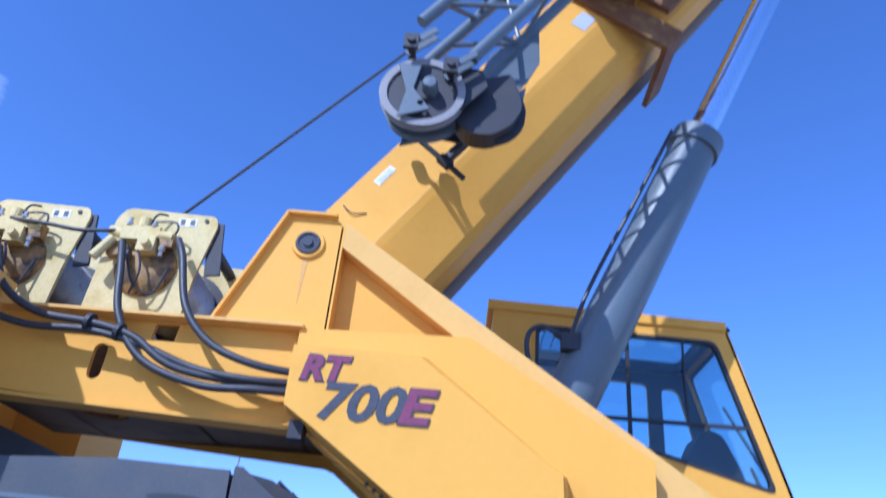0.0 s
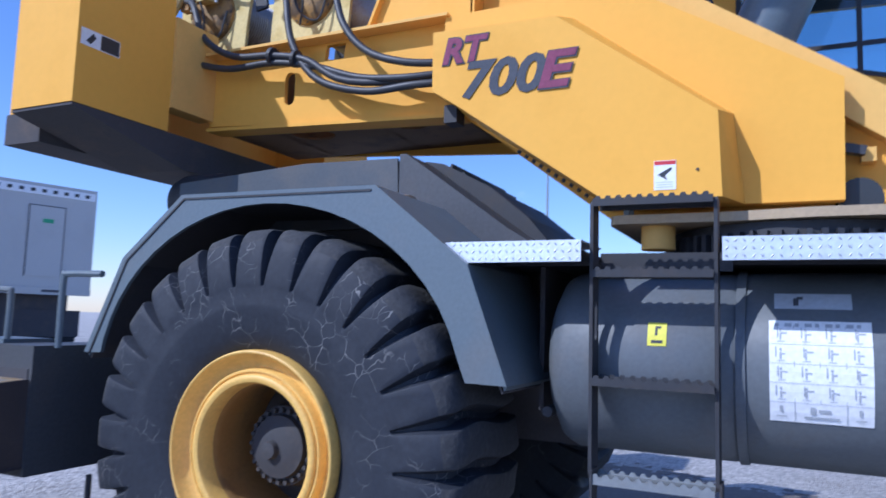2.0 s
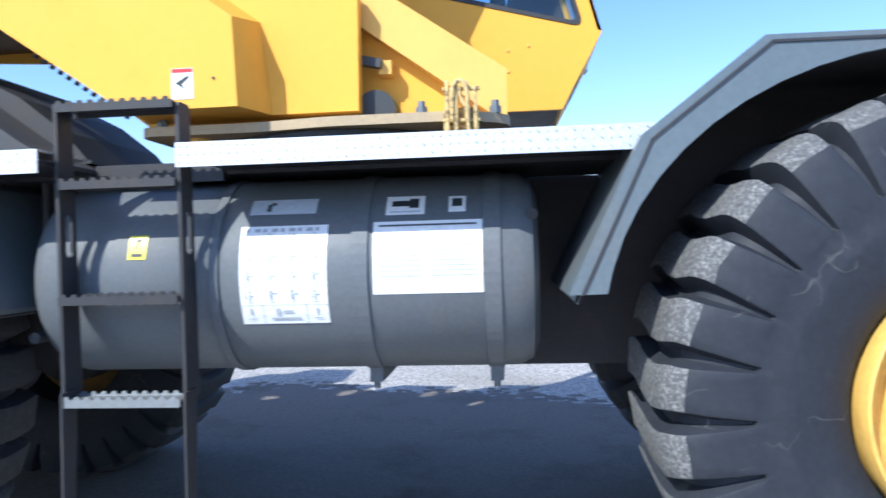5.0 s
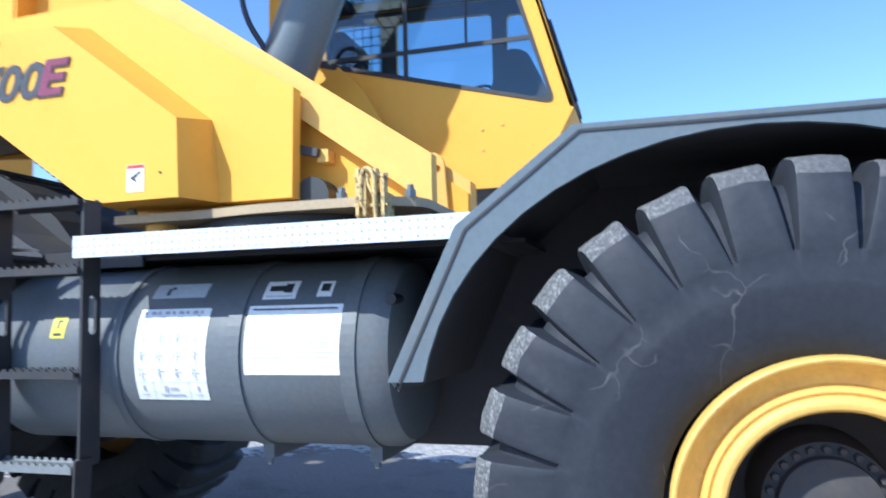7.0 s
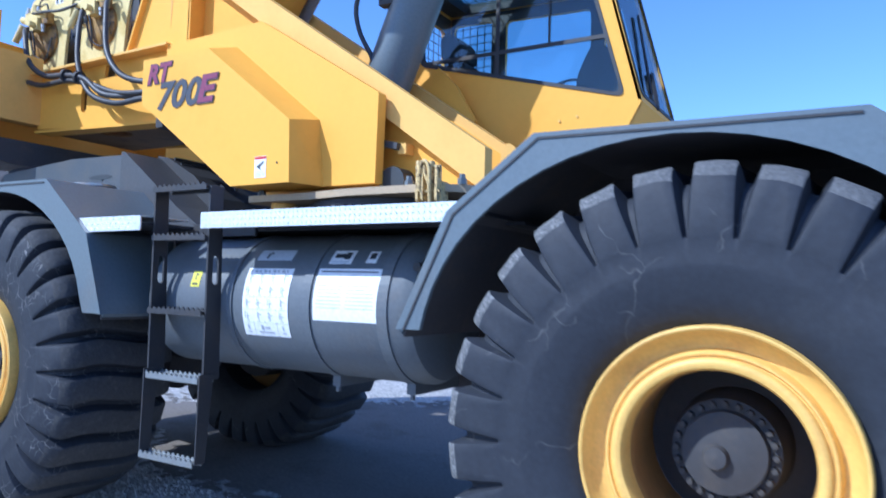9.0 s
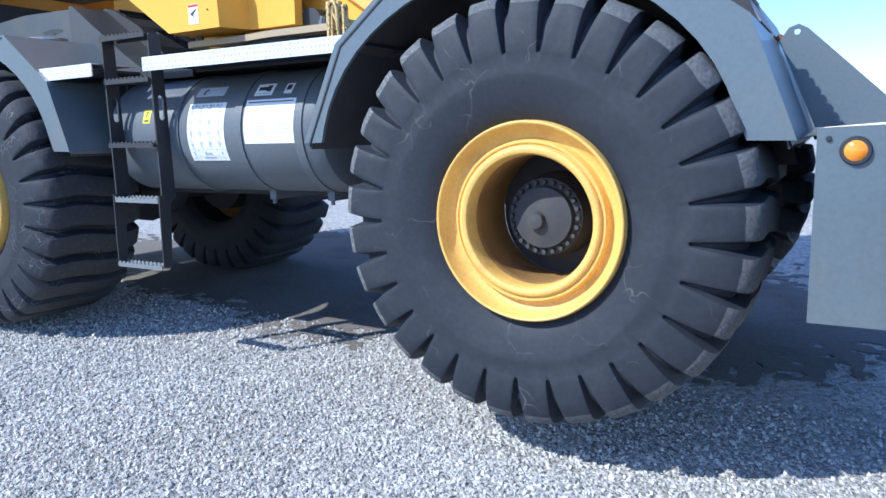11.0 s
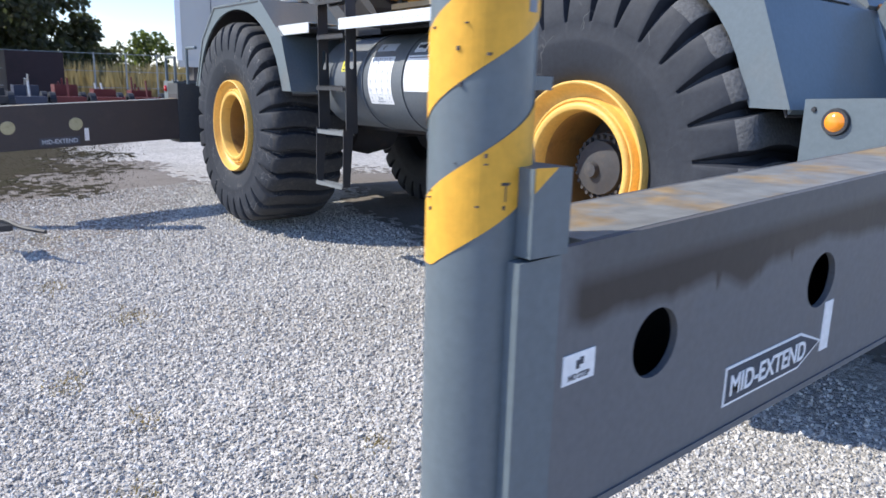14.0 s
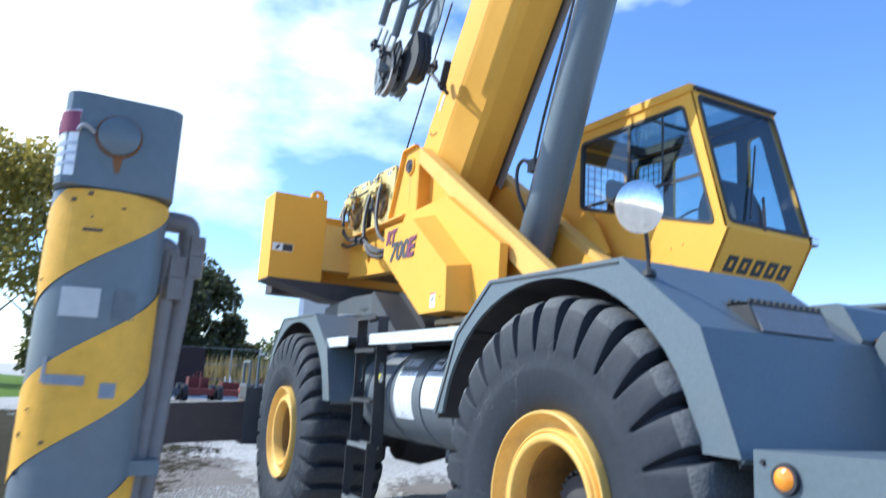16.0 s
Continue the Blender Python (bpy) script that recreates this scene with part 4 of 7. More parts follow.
def outrigger(x1, zend, zin, yin, y_end, flip, name_label):
    """A beam drawn out towards the camera's side, drooping to its end."""
    x0 = x1 - 0.245
    y_post, y_end = y_end, y_end + 0.17
    h = 0.385 if flip else 0.445
    shift = 0.0 if flip else -0.036
    def tilt(bm):
        for v in bm.verts:
            v.co.z += zin + (zend - zin) * (v.co.y - yin) / (y_end - yin)
            v.co.y += shift
        return bm
    side = DARKBEAM if flip else STEELGRIME
    holes = [ring2(-1.495, -0.20, 0.064, 28), ring2(-0.88, -0.205, 0.064, 28)]
    if flip:
        holes = []
    ol = [(y_end, -h), (yin, -h), (yin, 0.012), (y_end, 0.012)]
    face = [(y_post + 0.04 if flip else y_post + 0.107, -h), (yin, -h), (yin, 0.012), (y_post + 0.04 if flip else y_post + 0.107, 0.012)]
    beam = part("outrigger_beam", tilt(plate(B(), [face] + holes, "x", x1 - 0.014, x1)), side, crane, name_label)
    part("web", tilt(plate(B(), [ol], "x", x0, x0 + 0.014)), side, beam)
    bm = box(B(), x0 + 0.0145, x1 - 0.0145, y_end, yin, 0.0, 0.013)
    part("top_flange", tilt(bm), WORNTOP, beam, "worn bare steel top with rust and scraped paint")
    part("bottom_flange", tilt(box(B(), x0, x1 + 0.004, y_end, yin, -h - 0.014, -h)), side, beam)
    # dark sheet behind the holes paints the shade inside the beam
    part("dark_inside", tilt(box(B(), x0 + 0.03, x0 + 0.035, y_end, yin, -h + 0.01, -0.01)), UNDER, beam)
    part("end_plate", tilt(box(B(), x0, x1 - 0.0145, y_end, y_end + 0.014, -h, 0.0)), side, beam)
    part("jack_collar", tilt(box(B(), x1 - 0.15, x1 - 0.0145 if flip else x1 + 0.002, y_post + 0.02, y_post + (0.05 if flip else 0.107), -h - 0.01, 0.004)), GREY, beam, "grey collar that holds the jack post")
    if not flip:
        # arrow plate with words, pale tape and maker's label
        def zt(y):
            return zin + (zend - zin) * (y - yin) / (y_end - yin)
        bm = plate(B(), [[(-1.25, -0.40), (-0.945, -0.40), (-0.845, -0.355), (-0.945, -0.315), (-1.25, -0.315)]], "x", x1, x1 + 0.002)
        part("arrow_plate", tilt(bm), WHITE, beam, "white framed arrow plate")
        bm = plate(B(), [[(-1.244, -0.394), (-0.948, -0.394), (-0.857, -0.355), (-0.948, -0.321), (-1.244, -0.321)]], "x", x1 + 0.002, x1 + 0.0032)
        part("arrow_ground", tilt(bm), SLATE, beam)
        words = lettering("MID-EXTEND", 0.062, Matrix.Translation((x1 + 0.0045, -1.232, -0.379)) @ FACE_X, "lettering", WHITE, beam, bold=0.0012, depth=0.0008, width=0.31, label="white words on a dark arrow")
        for v in words.data.vertices:
            v.co.z += zt(v.co.y)
            v.co.y += shift
        part("pale_tape", tilt(box(B(), x1, x1 + 0.002, -0.845, -0.805, -0.385, -0.265)), WHITE, beam)
        lab = part("maker_label", tilt(box(B(), x1, x1 + 0.002, -1.735, -1.660, -0.213, -0.163)), WHITE, beam, "white sticker with a small dark mark")
        bm = B()
        for a, b, c, d in ((-1.705, -1.697, -0.190, -0.176), (-1.696, -1.688, -0.184, -0.172)):
            box(bm, x1 + 0.002, x1 + 0.003, a, b, c, d)
        part("picture", tilt(bm), SLATE, lab)
        words = lettering("NO STEP", 0.014, Matrix.Translation((x1 + 0.0025, -1.722, -0.207)) @ FACE_X, "lettering", SLATE, lab, bold=0.0004, depth=0.0004, width=0.05)
        for v in words.data.vertices:
            v.co.z += zt(v.co.y)
            v.co.y += shift
    else:
        def zt(y):
            return zin + (zend - zin) * (y - yin) / (y_end - yin)
        part("arrow_plate", tilt(box(B(), x1, x1 + 0.002, -1.36, -1.01, -0.375, -0.300)), SLATE, beam, "dark plate with pale words")
        words = lettering("MID-EXTEND", 0.058, Matrix.Translation((x1 + 0.003, -1.34, -0.358)) @ FACE_X, "lettering", PALEINK, beam, bold=0.001, depth=0.0008, width=0.31)
        for v in words.data.vertices:
            v.co.z += zt(v.co.y)
            v.co.y += shift
        part("pale_tape", tilt(box(B(), x1, x1 + 0.002, -0.965, -0.925, -0.35, -0.23)), WHITE, beam)
        for y in (-1.61, -1.035):
            part("hole_cover", tilt(lathe(B(), [(0, 0.062), (0.006, 0.058)], (x1, y, -0.185), (1, 0, 0), 24)), DULLYELLOW, beam)
    return beam


outrigger(5.72, 0.927, 1.028, 0.30, -1.86, False, "grey steel outrigger beam with greasy side and worn top")
outrigger(-1.30, 0.90, 1.02, 0.30, -1.935, True, "grey steel rear outrigger beam")


def stripes(bm, cx, cy, hx, rad, lo, hi, lift, z0, z1):
    """A band that winds up round a rounded post, between the heights lo and hi where it begins, kept between z0 and z1."""
    line = [(cx + hx * math.cos(radians(a)), cy + hx * math.sin(radians(a))) for a in range(140, 460, 6)]
    prev = None
    for x, y in line:
        d = Vector((x - cx, y - cy)).normalized()
        turn = (math.atan2(d.y, d.x) - radians(190)) % (2 * math.pi)
        if turn > radians(300):
            turn -= 2 * math.pi
        up = 0.163 * turn / math.pi
        a, b = max(min(lo + up, z1), z0), max(min(hi + up, z1), z0)
        cur = (bm.verts.new((x + d.x * lift, y + d.y * lift, a)), bm.verts.new((x + d.x * lift, y + d.y * lift, b)))
        if prev and (b - a > 1e-4 or prev[1].co.z - prev[0].co.z > 1e-4):
            bm.faces.new((prev[0], cur[0], cur[1], prev[1]))
        prev = cur
    return bm


def jack(cx, cy, top, foot, label):
    hx, rad = 0.077, 0.077
    sq = ring2(cx, cy, hx, 40)
    post = part("jack_post", prism(B(), sq, "z", 0.40, top - 0.133), GREY, crane, label, smooth=True)
    cap = prism(B(), rounded([(cx - hx, cy - hx), (cx + hx, cy - hx), (cx + hx, cy + hx), (cx - hx, cy + hx)], 0.03, 4), "z", top - 0.131, top)
    part("cap", cap, GREY, post, bevel=0.006)
    for lo, hi in ((top - 0.372, top - 0.242), (top - 0.603, top - 0.485), (top - 0.836, top - 0.720)):
        part("stripe", stripes(B(), cx, cy, hx, rad, lo, hi, 0.0015, top - 0.770, top - 0.134), STRIPE, post, "yellow slanting warning stripe")
    part("jack_foot_tube", rod(B(), (cx, cy, foot + 0.12), (cx, cy, 0.42), 0.058, 20), BLACK, post, smooth=True)
    bm = prism(B(), [(cx - 0.26, foot + 0.02), (cx - 0.10, foot + 0.10), (cx + 0.10, foot + 0.10), (cx + 0.26, foot + 0.02), (cx + 0.26, foot), (cx - 0.26, foot)], "y", cy - 0.24, cy + 0.24)
    part("float_pad", bm, UNDER, post, "dirty steel jack foot", bevel=0.01)
    return post


PX, PY, PTOP = 5.619, -1.869, 1.679
post = jack(PX, PY, PTOP, ground_height(PX, PY), "grey jack post with yellow slanting stripes")
jack(-1.44, -1.985, 1.70, ground_height(-1.44, -1.985), "grey rear jack post with yellow stripes")

# jack post fittings: cap boss, labels, bracket and pipes
BOSS = (PX + 0.076, -1.875, 1.622)
bm = lathe(B(), [(0, 0.027), (0.011, 0.027), (0.015, 0.022), (0.016, 0.004)], BOSS, (1, 0, 0), 28)
boss = part("cap_plug", bm, GREY, post, "round plug with a rusty rim", smooth=True)
part("rust_rim", lathe(B(), [(0, 0.030), (0.004, 0.030), (0.004, 0.027)], BOSS, (1, 0, 0), 28), RUST, boss)
bm = tube(B(), [(PX + 0.077, -1.926, 1.622), (PX + 0.088, -1.922, 1.627), (PX + 0.091, -1.914, 1.625), (PX + 0.086, -1.906, 1.620)], 0.003, 6)
part("safety_pin", bm, STEEL, boss)
part("rust_run", plate(B(), [[(-1.880, 1.596), (-1.866, 1.596), (-1.868, 1.580), (-1.870, 1.570), (-1.875, 1.572), (-1.878, 1.582)]], "x", PX + 0.0766, PX + 0.0774), RUST, boss)


def wrap(z0, z1, lift):
    """A sticker bent round the cap's corner."""
    r, cx, cy = 0.030, PX + 0.077 - 0.030, PY - 0.077 + 0.030
    pts = [(PX - 0.05, PY - 0.077 - lift)] + [(cx + (r + lift) * math.cos(radians(a)), cy + (r + lift) * math.sin(radians(a))) for a in range(-90, -14, 9)]
    back = [(x - 0.0012 * (x - cx) / r * 0.5, y + 0.0012) for x, y in reversed(pts)]
    return prism(B(), pts + back, "z", z0, z1)


lab = part("warning_label", wrap(PTOP - 0.120, PTOP - 0.028, 0.0015), WHITE, post, "white danger sticker with a red heading")
part("heading", wrap(PTOP - 0.060, PTOP - 0.030, 0.0030), MAROON, lab)
lettering("DANGER", 0.024, Matrix.Translation((PX - 0.045, PY - 0.0812, PTOP - 0.054)) @ FACE_Y, "lettering", WHITE, lab, bold=0.0006, depth=0.0004, width=0.095)
for k in range(3):
    part("print", wrap(PTOP - 0.078 - 0.014 * k, PTOP - 0.073 - 0.014 * k, 0.0025), PALEINK, lab)


def patch(y0, y1, z0, z1, lift=0.0015):
    """A thin patch on the post's round side."""
    pts = [(PX + math.sqrt((0.077 + lift) ** 2 - (y - PY) ** 2), y) for y in np.linspace(y0, y1, 6)]
    return prism(B(), pts + [(x - 0.004, y) for x, y in reversed(pts)], "z", z0, z1)


part("blank_patch", patch(-1.917, -1.870, 1.372, 1.411), TRAILERWHITE, post, "pale blank patch where a label was")
part("blank_patch", patch(-1.853, -1.825, 1.372, 1.411), DUSTY, post)
WORNGREY = material("scraped_paint", (0.22, 0.24, 0.27), 0.6, spots=(0.32, 0.30, 0.26), spot_scale=20, spot_amount=0.7)
for y0, y1, z0, z1 in ((-1.922, -1.875, 1.283, 1.296), (-1.856, -1.836, 1.268, 1.288), (-1.926, -1.921, 1.285, 1.318)):
    part("scrape", patch(y0, y1, z0, z1, 0.0022), WORNGREY, post)
for y0, y1, z0, z1 in ((-1.903, -1.879, 1.487, 1.491), (-1.895, -1.893, 1.505, 1.508), (-1.886, -1.8845, 1.01, 1.036), (-1.892, -1.879, 1.033, 1.037), (-1.8405, -1.8385, 1.005, 1.045)):
    part("chip", patch(y0, y1, z0, z1, 0.0024), UNDER, post)
part("pipe_guard", box(B(), 5.60, 5.728, -1.862, -1.784, 0.93, 1.058), GREY, post, "grey bent plate that guards the pipes", bevel=0.005)
part("stripe", prism(B(), [(-1.860, 1.024), (-1.815, 1.059), (-1.860, 1.059)], "x", 5.7285, 5.7295), STRIPE, post)
for pts in ([(5.60, -1.80, 1.492), (5.60, -1.785, 1.492), (5.60, -1.775, 1.488), (5.60, -1.773, 1.475), (5.595, -1.775, 1.40), (5.60, -1.780, 1.25), (5.64, -1.795, 1.10), (5.66, -1.80, 1.0)],
            [(5.57, -1.80, 1.538), (5.57, -1.755, 1.538), (5.57, -1.745, 1.532), (5.57, -1.743, 1.515), (5.57, -1.745, 1.42), (5.575, -1.755, 1.30), (5.61, -1.770, 1.12), (5.63, -1.78, 1.0)]):
    pipe = part("hydraulic_pipe", tube(B(), [(x, y - 0.008, z) for x, y, z in pts], 0.0165, 12), PIPEGREY, post, "grey-brown bent hydraulic pipe", smooth=True)
    x, y, z = pts[3]
    for d in (-0.012, -0.045):
        part("pipe_nut", lathe(B(), [(-0.016, 0.021), (0.016, 0.021)], (x - 0.002, y, z + d), (0, 0, 1), 6), PIPEGREY, pipe)
part("pipe_clip", box(B(), 5.58, 5.66, -1.805, -1.765, 1.165, 1.185), GREY, post)
bm = prism(B(), [(5.505, 0.935), (5.54, 0.91), (5.60, 0.91), (5.60, 0.985), (5.55, 0.985), (5.51, 0.965)], "y", -1.85, -1.78)
part("rusty_bracket", bm, RUST, post, bevel=0.012)
part("side_plate", box(B(), 5.522, 5.56, -1.865, -1.845, 0.45, 0.915), GREY, post)
rr = random.Random(11)
for k in range(26):
    z = rr.uniform(0.95, 1.54)
    w, h, a = rr.uniform(0.0008, 0.003), rr.uniform(0.0006, 0.003), radians(rr.uniform(-150, 30))
    x, y = PX + 0.0785 * math.cos(a), PY + 0.0785 * math.sin(a)
    part("chip", box(B(), x - w, x + w, y - w, y + w, z - h, z + h), UNDER, post)

# front deck between the wheel covers, step, mirror
bm = prism(B(), [(3.3, 1.60), (3.3, 1.62), (4.50, 1.70), (4.84, 1.50), (4.95, 1.20), (4.95, 0.9)], "y", 1.004, far(1.004))
part("front_deck", bm, GREY, crane, "grey sloping deck plate")
bm = prism(B(), [(4.86, 1.60), (4.945, 1.560), (5.11, 1.125), (5.085, 1.125), (4.925, 1.54), (4.85, 1.575)], "y", 1.002, far(1.002))
part("front_apron", bm, GREY, crane, "grey sloping apron plate between the wheel covers")
fb = part("front_box", prism(B(), [(4.20, 1.66), (4.20, 1.735), (4.83, 1.745), (4.862, 1.725), (4.935, 1.585), (4.90, 1.52)], "y", 1.004, far(1.004)), GREY, crane, "grey sheet steel box between the wheel covers", bevel=0.012)
for y0 in (1.05, far(1.07)):
    part("gusset", plate(B(), [[(4.952, 1.56), (4.99, 1.618), (5.03, 1.632), (5.07, 1.61), (5.50, 1.19), (5.12, 1.165)], ring2(5.025, 1.598, 0.014, 12)], "y", y0, y0 + 0.02), GREY, crane, "grey brace plate between the hood and the outrigger box")
part("hinge", lathe(B(), [(0, 0.016), (0.14, 0.016)], (4.952, 1.08, 1.580), (0, 1, 0), 10), RUST, fb, "rusty hinge barrel")
bm = box(B(), 4.79, 4.885, 0.38, 0.82, 1.674, 1.684)
for y in (0.38, 0.813):
    prism(bm, [(4.72, 1.715), (4.79, 1.683), (4.885, 1.683), (4.935, 1.572)], "y", y, y + 0.007)
for k in range(12):
    box(bm, 4.785, 4.80, 0.39 + k * 0.036, 0.41 + k * 0.036, 1.684, 1.700)
    box(bm, 4.875, 4.889, 0.39 + k * 0.036, 0.41 + k * 0.036, 1.684, 1.698)
hs = part("step", bm, BLACK, crane, "small black grip-strut step on the hood")
# the riser's lit look is put into a paler grey
part("riser", prism(B(), [(4.878, 1.672), (4.889, 1.672), (4.945, 1.572), (4.93, 1.572)], "y", 0.39, 0.811), LIGHTGREY, hs)
bm = tube(B(), [(4.655, 0.10, 1.775), (4.66, 0.09, 1.85), (4.70, 0.04, 1.93), (4.72, 0.0, 1.96)], 0.008, 8)
lathe(bm, [(0, 0.03), (0.02, 0.026), (0.03, 0.012)], (4.655, 0.10, 1.773), (0, 0, 1), 14)
mir = part("mirror", bm, BLACK, crane, "round convex mirror on a black stem")
aim = Vector((0.96, -0.21, -0.16)).normalized()
part("mirror_shell", lathe(B(), [(-0.024, 0.01), (-0.021, 0.06), (-0.012, 0.09), (0.0, 0.102), (0.006, 0.103), (0.012, 0.085), (0.018, 0.045), (0.020, 0.002)], (4.74, -0.035, 2.015), aim, 36), MIRRORGLASS, mir, "shiny bowed mirror shell", smooth=True)
part("mirror_clamp", rod(B(), (4.72, -0.01, 1.94), (4.725, -0.02, 1.99), 0.014, 8), BLACK, mir)

# turntable
below = set(crane.children)
bm = lathe(B(), [(0, 0.66), (0.02, 0.66), (0.02, 0.60), (0.20, 0.60)], (2.03, MID, 1.60), (0, 0, 1), 64)
tt = part("turntable_ring", bm, BLACK, crane, "dark toothed turntable ring", smooth=True)
for k in range(72):
    t = 2 * math.pi * k / 72
    c, s = math.cos(t), math.sin(t)
    part("gear_tooth", bar(B(), (2.03 + 0.60 * c, MID + 0.60 * s, 1.70), (2.03 + 0.64 * c, MID + 0.64 * s, 1.70), 0.024, 0.12), BLACK, tt)
pts = rounded([(1.22, 0.86), (1.75, 0.86), (2.05, 0.80), (2.62, 0.80), (2.80, 0.92), (2.80, 1.98), (1.22, 2.04)], 0.08, 4)
part("turntable_plate", prism(B(), pts, "z", 1.805, 1.845), BEIGE, crane, "dusty beige turntable base plate", bevel=0.005)
for x, y in ((2.44, 0.86), (2.74, 0.90), (1.30, 0.93)):
    bm = lathe(B(), [(0, 0.026), (0.03, 0.026), (0.03, 0.018), (0.055, 0.016)], (x, y, 1.845), (0, 0, 1), 6)
    part("plate_bolt", bm, GREY, crane)
part("pinion_cover", rod(B(), (1.42, 1.0, 1.70), (1.42, 1.0, 1.805), 0.075, 20), CREAM, crane, smooth=True)
# swing lock on the plate
CHIPPED = material("chipped_cream_paint", (0.62, 0.45, 0.19), 0.65, spots=(0.13, 0.085, 0.045), spot_scale=38, spot_amount=0.85, spot_low=0.52, spot_high=0.60, bump=0.2)
lock = part("swing_lock", box(B(), 2.535, 2.675, 0.795, 0.87, 1.70, 1.855), CHIPPED, crane, "yellow swing lock links with chipped paint", bevel=0.006)
for x, y, top, low in ((2.552, 0.782, 1.962, 1.745), (2.588, 0.772, 1.945, 1.75), (2.632, 0.774, 1.955, 1.74), (2.664, 0.784, 1.935, 1.745)):
    ends = rounded([(y - 0.022, low), (y + 0.024, low), (y + 0.024, top), (y - 0.022, top)], 0.018, 4)
    part("link", plate(B(), [ends, slot2(y, top - 0.045, 0.018, 0.045)], "x", x - 0.007, x + 0.007), CHIPPED, lock)
for z in (1.925, 1.80):
    part("link_pin", rod(B(), (2.535, 0.776, z), (2.682, 0.776, z), 0.009, 10), CHIPPED, lock)
part("hoop", tube(B(), [(2.575, 0.752, 1.80), (2.575, 0.745, 1.90), (2.592, 0.743, 1.945), (2.618, 0.743, 1.945), (2.634, 0.745, 1.90), (2.634, 0.752, 1.80)], 0.010, 8), CHIPPED, lock, smooth=True)
part("chain", tube(B(), [(2.60, 0.752, 1.93), (2.612, 0.745, 1.88), (2.632, 0.745, 1.83), (2.636, 0.748, 1.78), (2.64, 0.75, 1.745)], 0.008, 6), CHIPPED, lock, smooth=True)

# turret side plates with pin boss, stiffeners and flanges
outline = [(0.46, 2.40), (0.46, 3.63), (0.40, 3.68), (0.13, 3.685), (-0.17, 2.96), (-1.33, 2.96), (-1.33, 2.52), (0.42, 2.42)]
near_holes = [slot2(-0.715, 2.70, 0.075, 0.20), [(-0.47, 2.84), (-0.34, 2.84), (-0.33, 2.93), (-0.46, 2.93)]]
web = [(0.46, 2.40), (1.20, 1.85), (2.78, 1.85), (2.78, 2.0), (0.46, 3.58)]
tur = part("turret_side", plate(B(), [outline] + near_holes, "y", 1.0, 1.03), YELLOW, crane, "yellow turret side plate with a boom pin")
part("turret_side", plate(B(), [outline, slot2(-0.715, 2.70, 0.075, 0.20)], "y", far(1.03), far(1.0)), YELLOW, crane, "yellow turret side plate with a boom pin")
part("web_plate", prism(B(), web, "y", 1.125, 1.145), YELLOW, tur, "recessed yellow plate below the arm")
part("web_plate", prism(B(), web, "y", far(1.145), far(1.125)), YELLOW, tur)
bm = B()
for p, q in (((-0.17, 2.96), (0.13, 3.685)), ((0.13, 3.685), (0.42, 3.682))):
    bar(bm, (p[0], 0.985, p[1]), (q[0], 0.985, q[1]), 0.05, 0.016, up=(-0.7, 0, 0.5) if p[0] < 0 else (0, 0, 1))
part("edge_flange", bm, YELLOW, tur)
bm = box(B(), 0.45, 0.472, 1.0, 1.124, 2.42, 3.62)
part("stiffener", bm, YELLOW, tur)
bm = box(B(), -1.33, 0.36, 0.90, 1.0, 2.945, 2.962)
part("ledge", bm, CREAM, tur, "dusty horizontal ledge")
bm = box(B(), -1.33, 0.42, 0.975, 1.12, 2.485, 2.505)
for v in bm.verts:
    if v.co.x > 0:
        v.co.z -= 0.07
part("bottom_flange", bm, YELLOW, tur)
bm = lathe(B(), [(-0.035, 0.005), (-0.035, 0.028), (-0.022, 0.03), (-0.022, 0.052), (-0.03, 0.056), (-0.03, 0.068), (-0.02, 0.072), (0.0, 0.075)], (0.275, 1.0, 3.492), (0, 1, 0), 32)
pin = part("pivot_pin", bm, SLATE, tur, "dark boom pivot pin with grease", smooth=True)
bm = lathe(B(), [(-0.018, 0.072), (-0.018, 0.092), (0.0, 0.096)], (0.275, 1.0, 3.492), (0, 1, 0), 32)
part("pin_collar", bm, YELLOW, pin, smooth=True)
bm = plate(B(), [[(0.258, 3.42), (0.292, 3.42), (0.283, 3.28), (0.272, 3.10), (0.264, 3.24)]], "y", 0.9985, 1.0)
part("grease_stain", bm, material("grease_film", (0.66, 0.33, 0.05), 0.45, spots=(0.5, 0.24, 0.04), spot_scale=12, bump=0), tur, "brown grease run below the pin")
# sloping arm
arm = [Vector((0.475, 0, 3.645)), Vector((2.79, 0, 2.065)), Vector((2.79, 0, 1.85)), Vector((2.74, 0, 1.86)), Vector((0.475, 0, 3.484))]
bm = prism(B(), [(p.x, p.z) for p in arm], "y", 0.99, 1.13)
for v in bm.verts:                                     # the outer face runs in a little towards the front
    if v.co.y < 1.05:
        v.co.y += 0.055 * (v.co.x - 0.475) / 2.3
part("sloping_arm", bm, CREAM, tur, "sun-faded yellow box arm sloping to the deck", bevel=0.008)
bm = plate(B(), [rounded([(2.54, 1.847), (2.68, 1.847), (2.655, 2.19), (2.60, 2.235), (2.55, 2.20)], 0.025, 4), ring2(2.615, 2.135, 0.022, 14)], "y", 1.72, 1.75)
part("lifting_eye", bm, CREAM, tur)
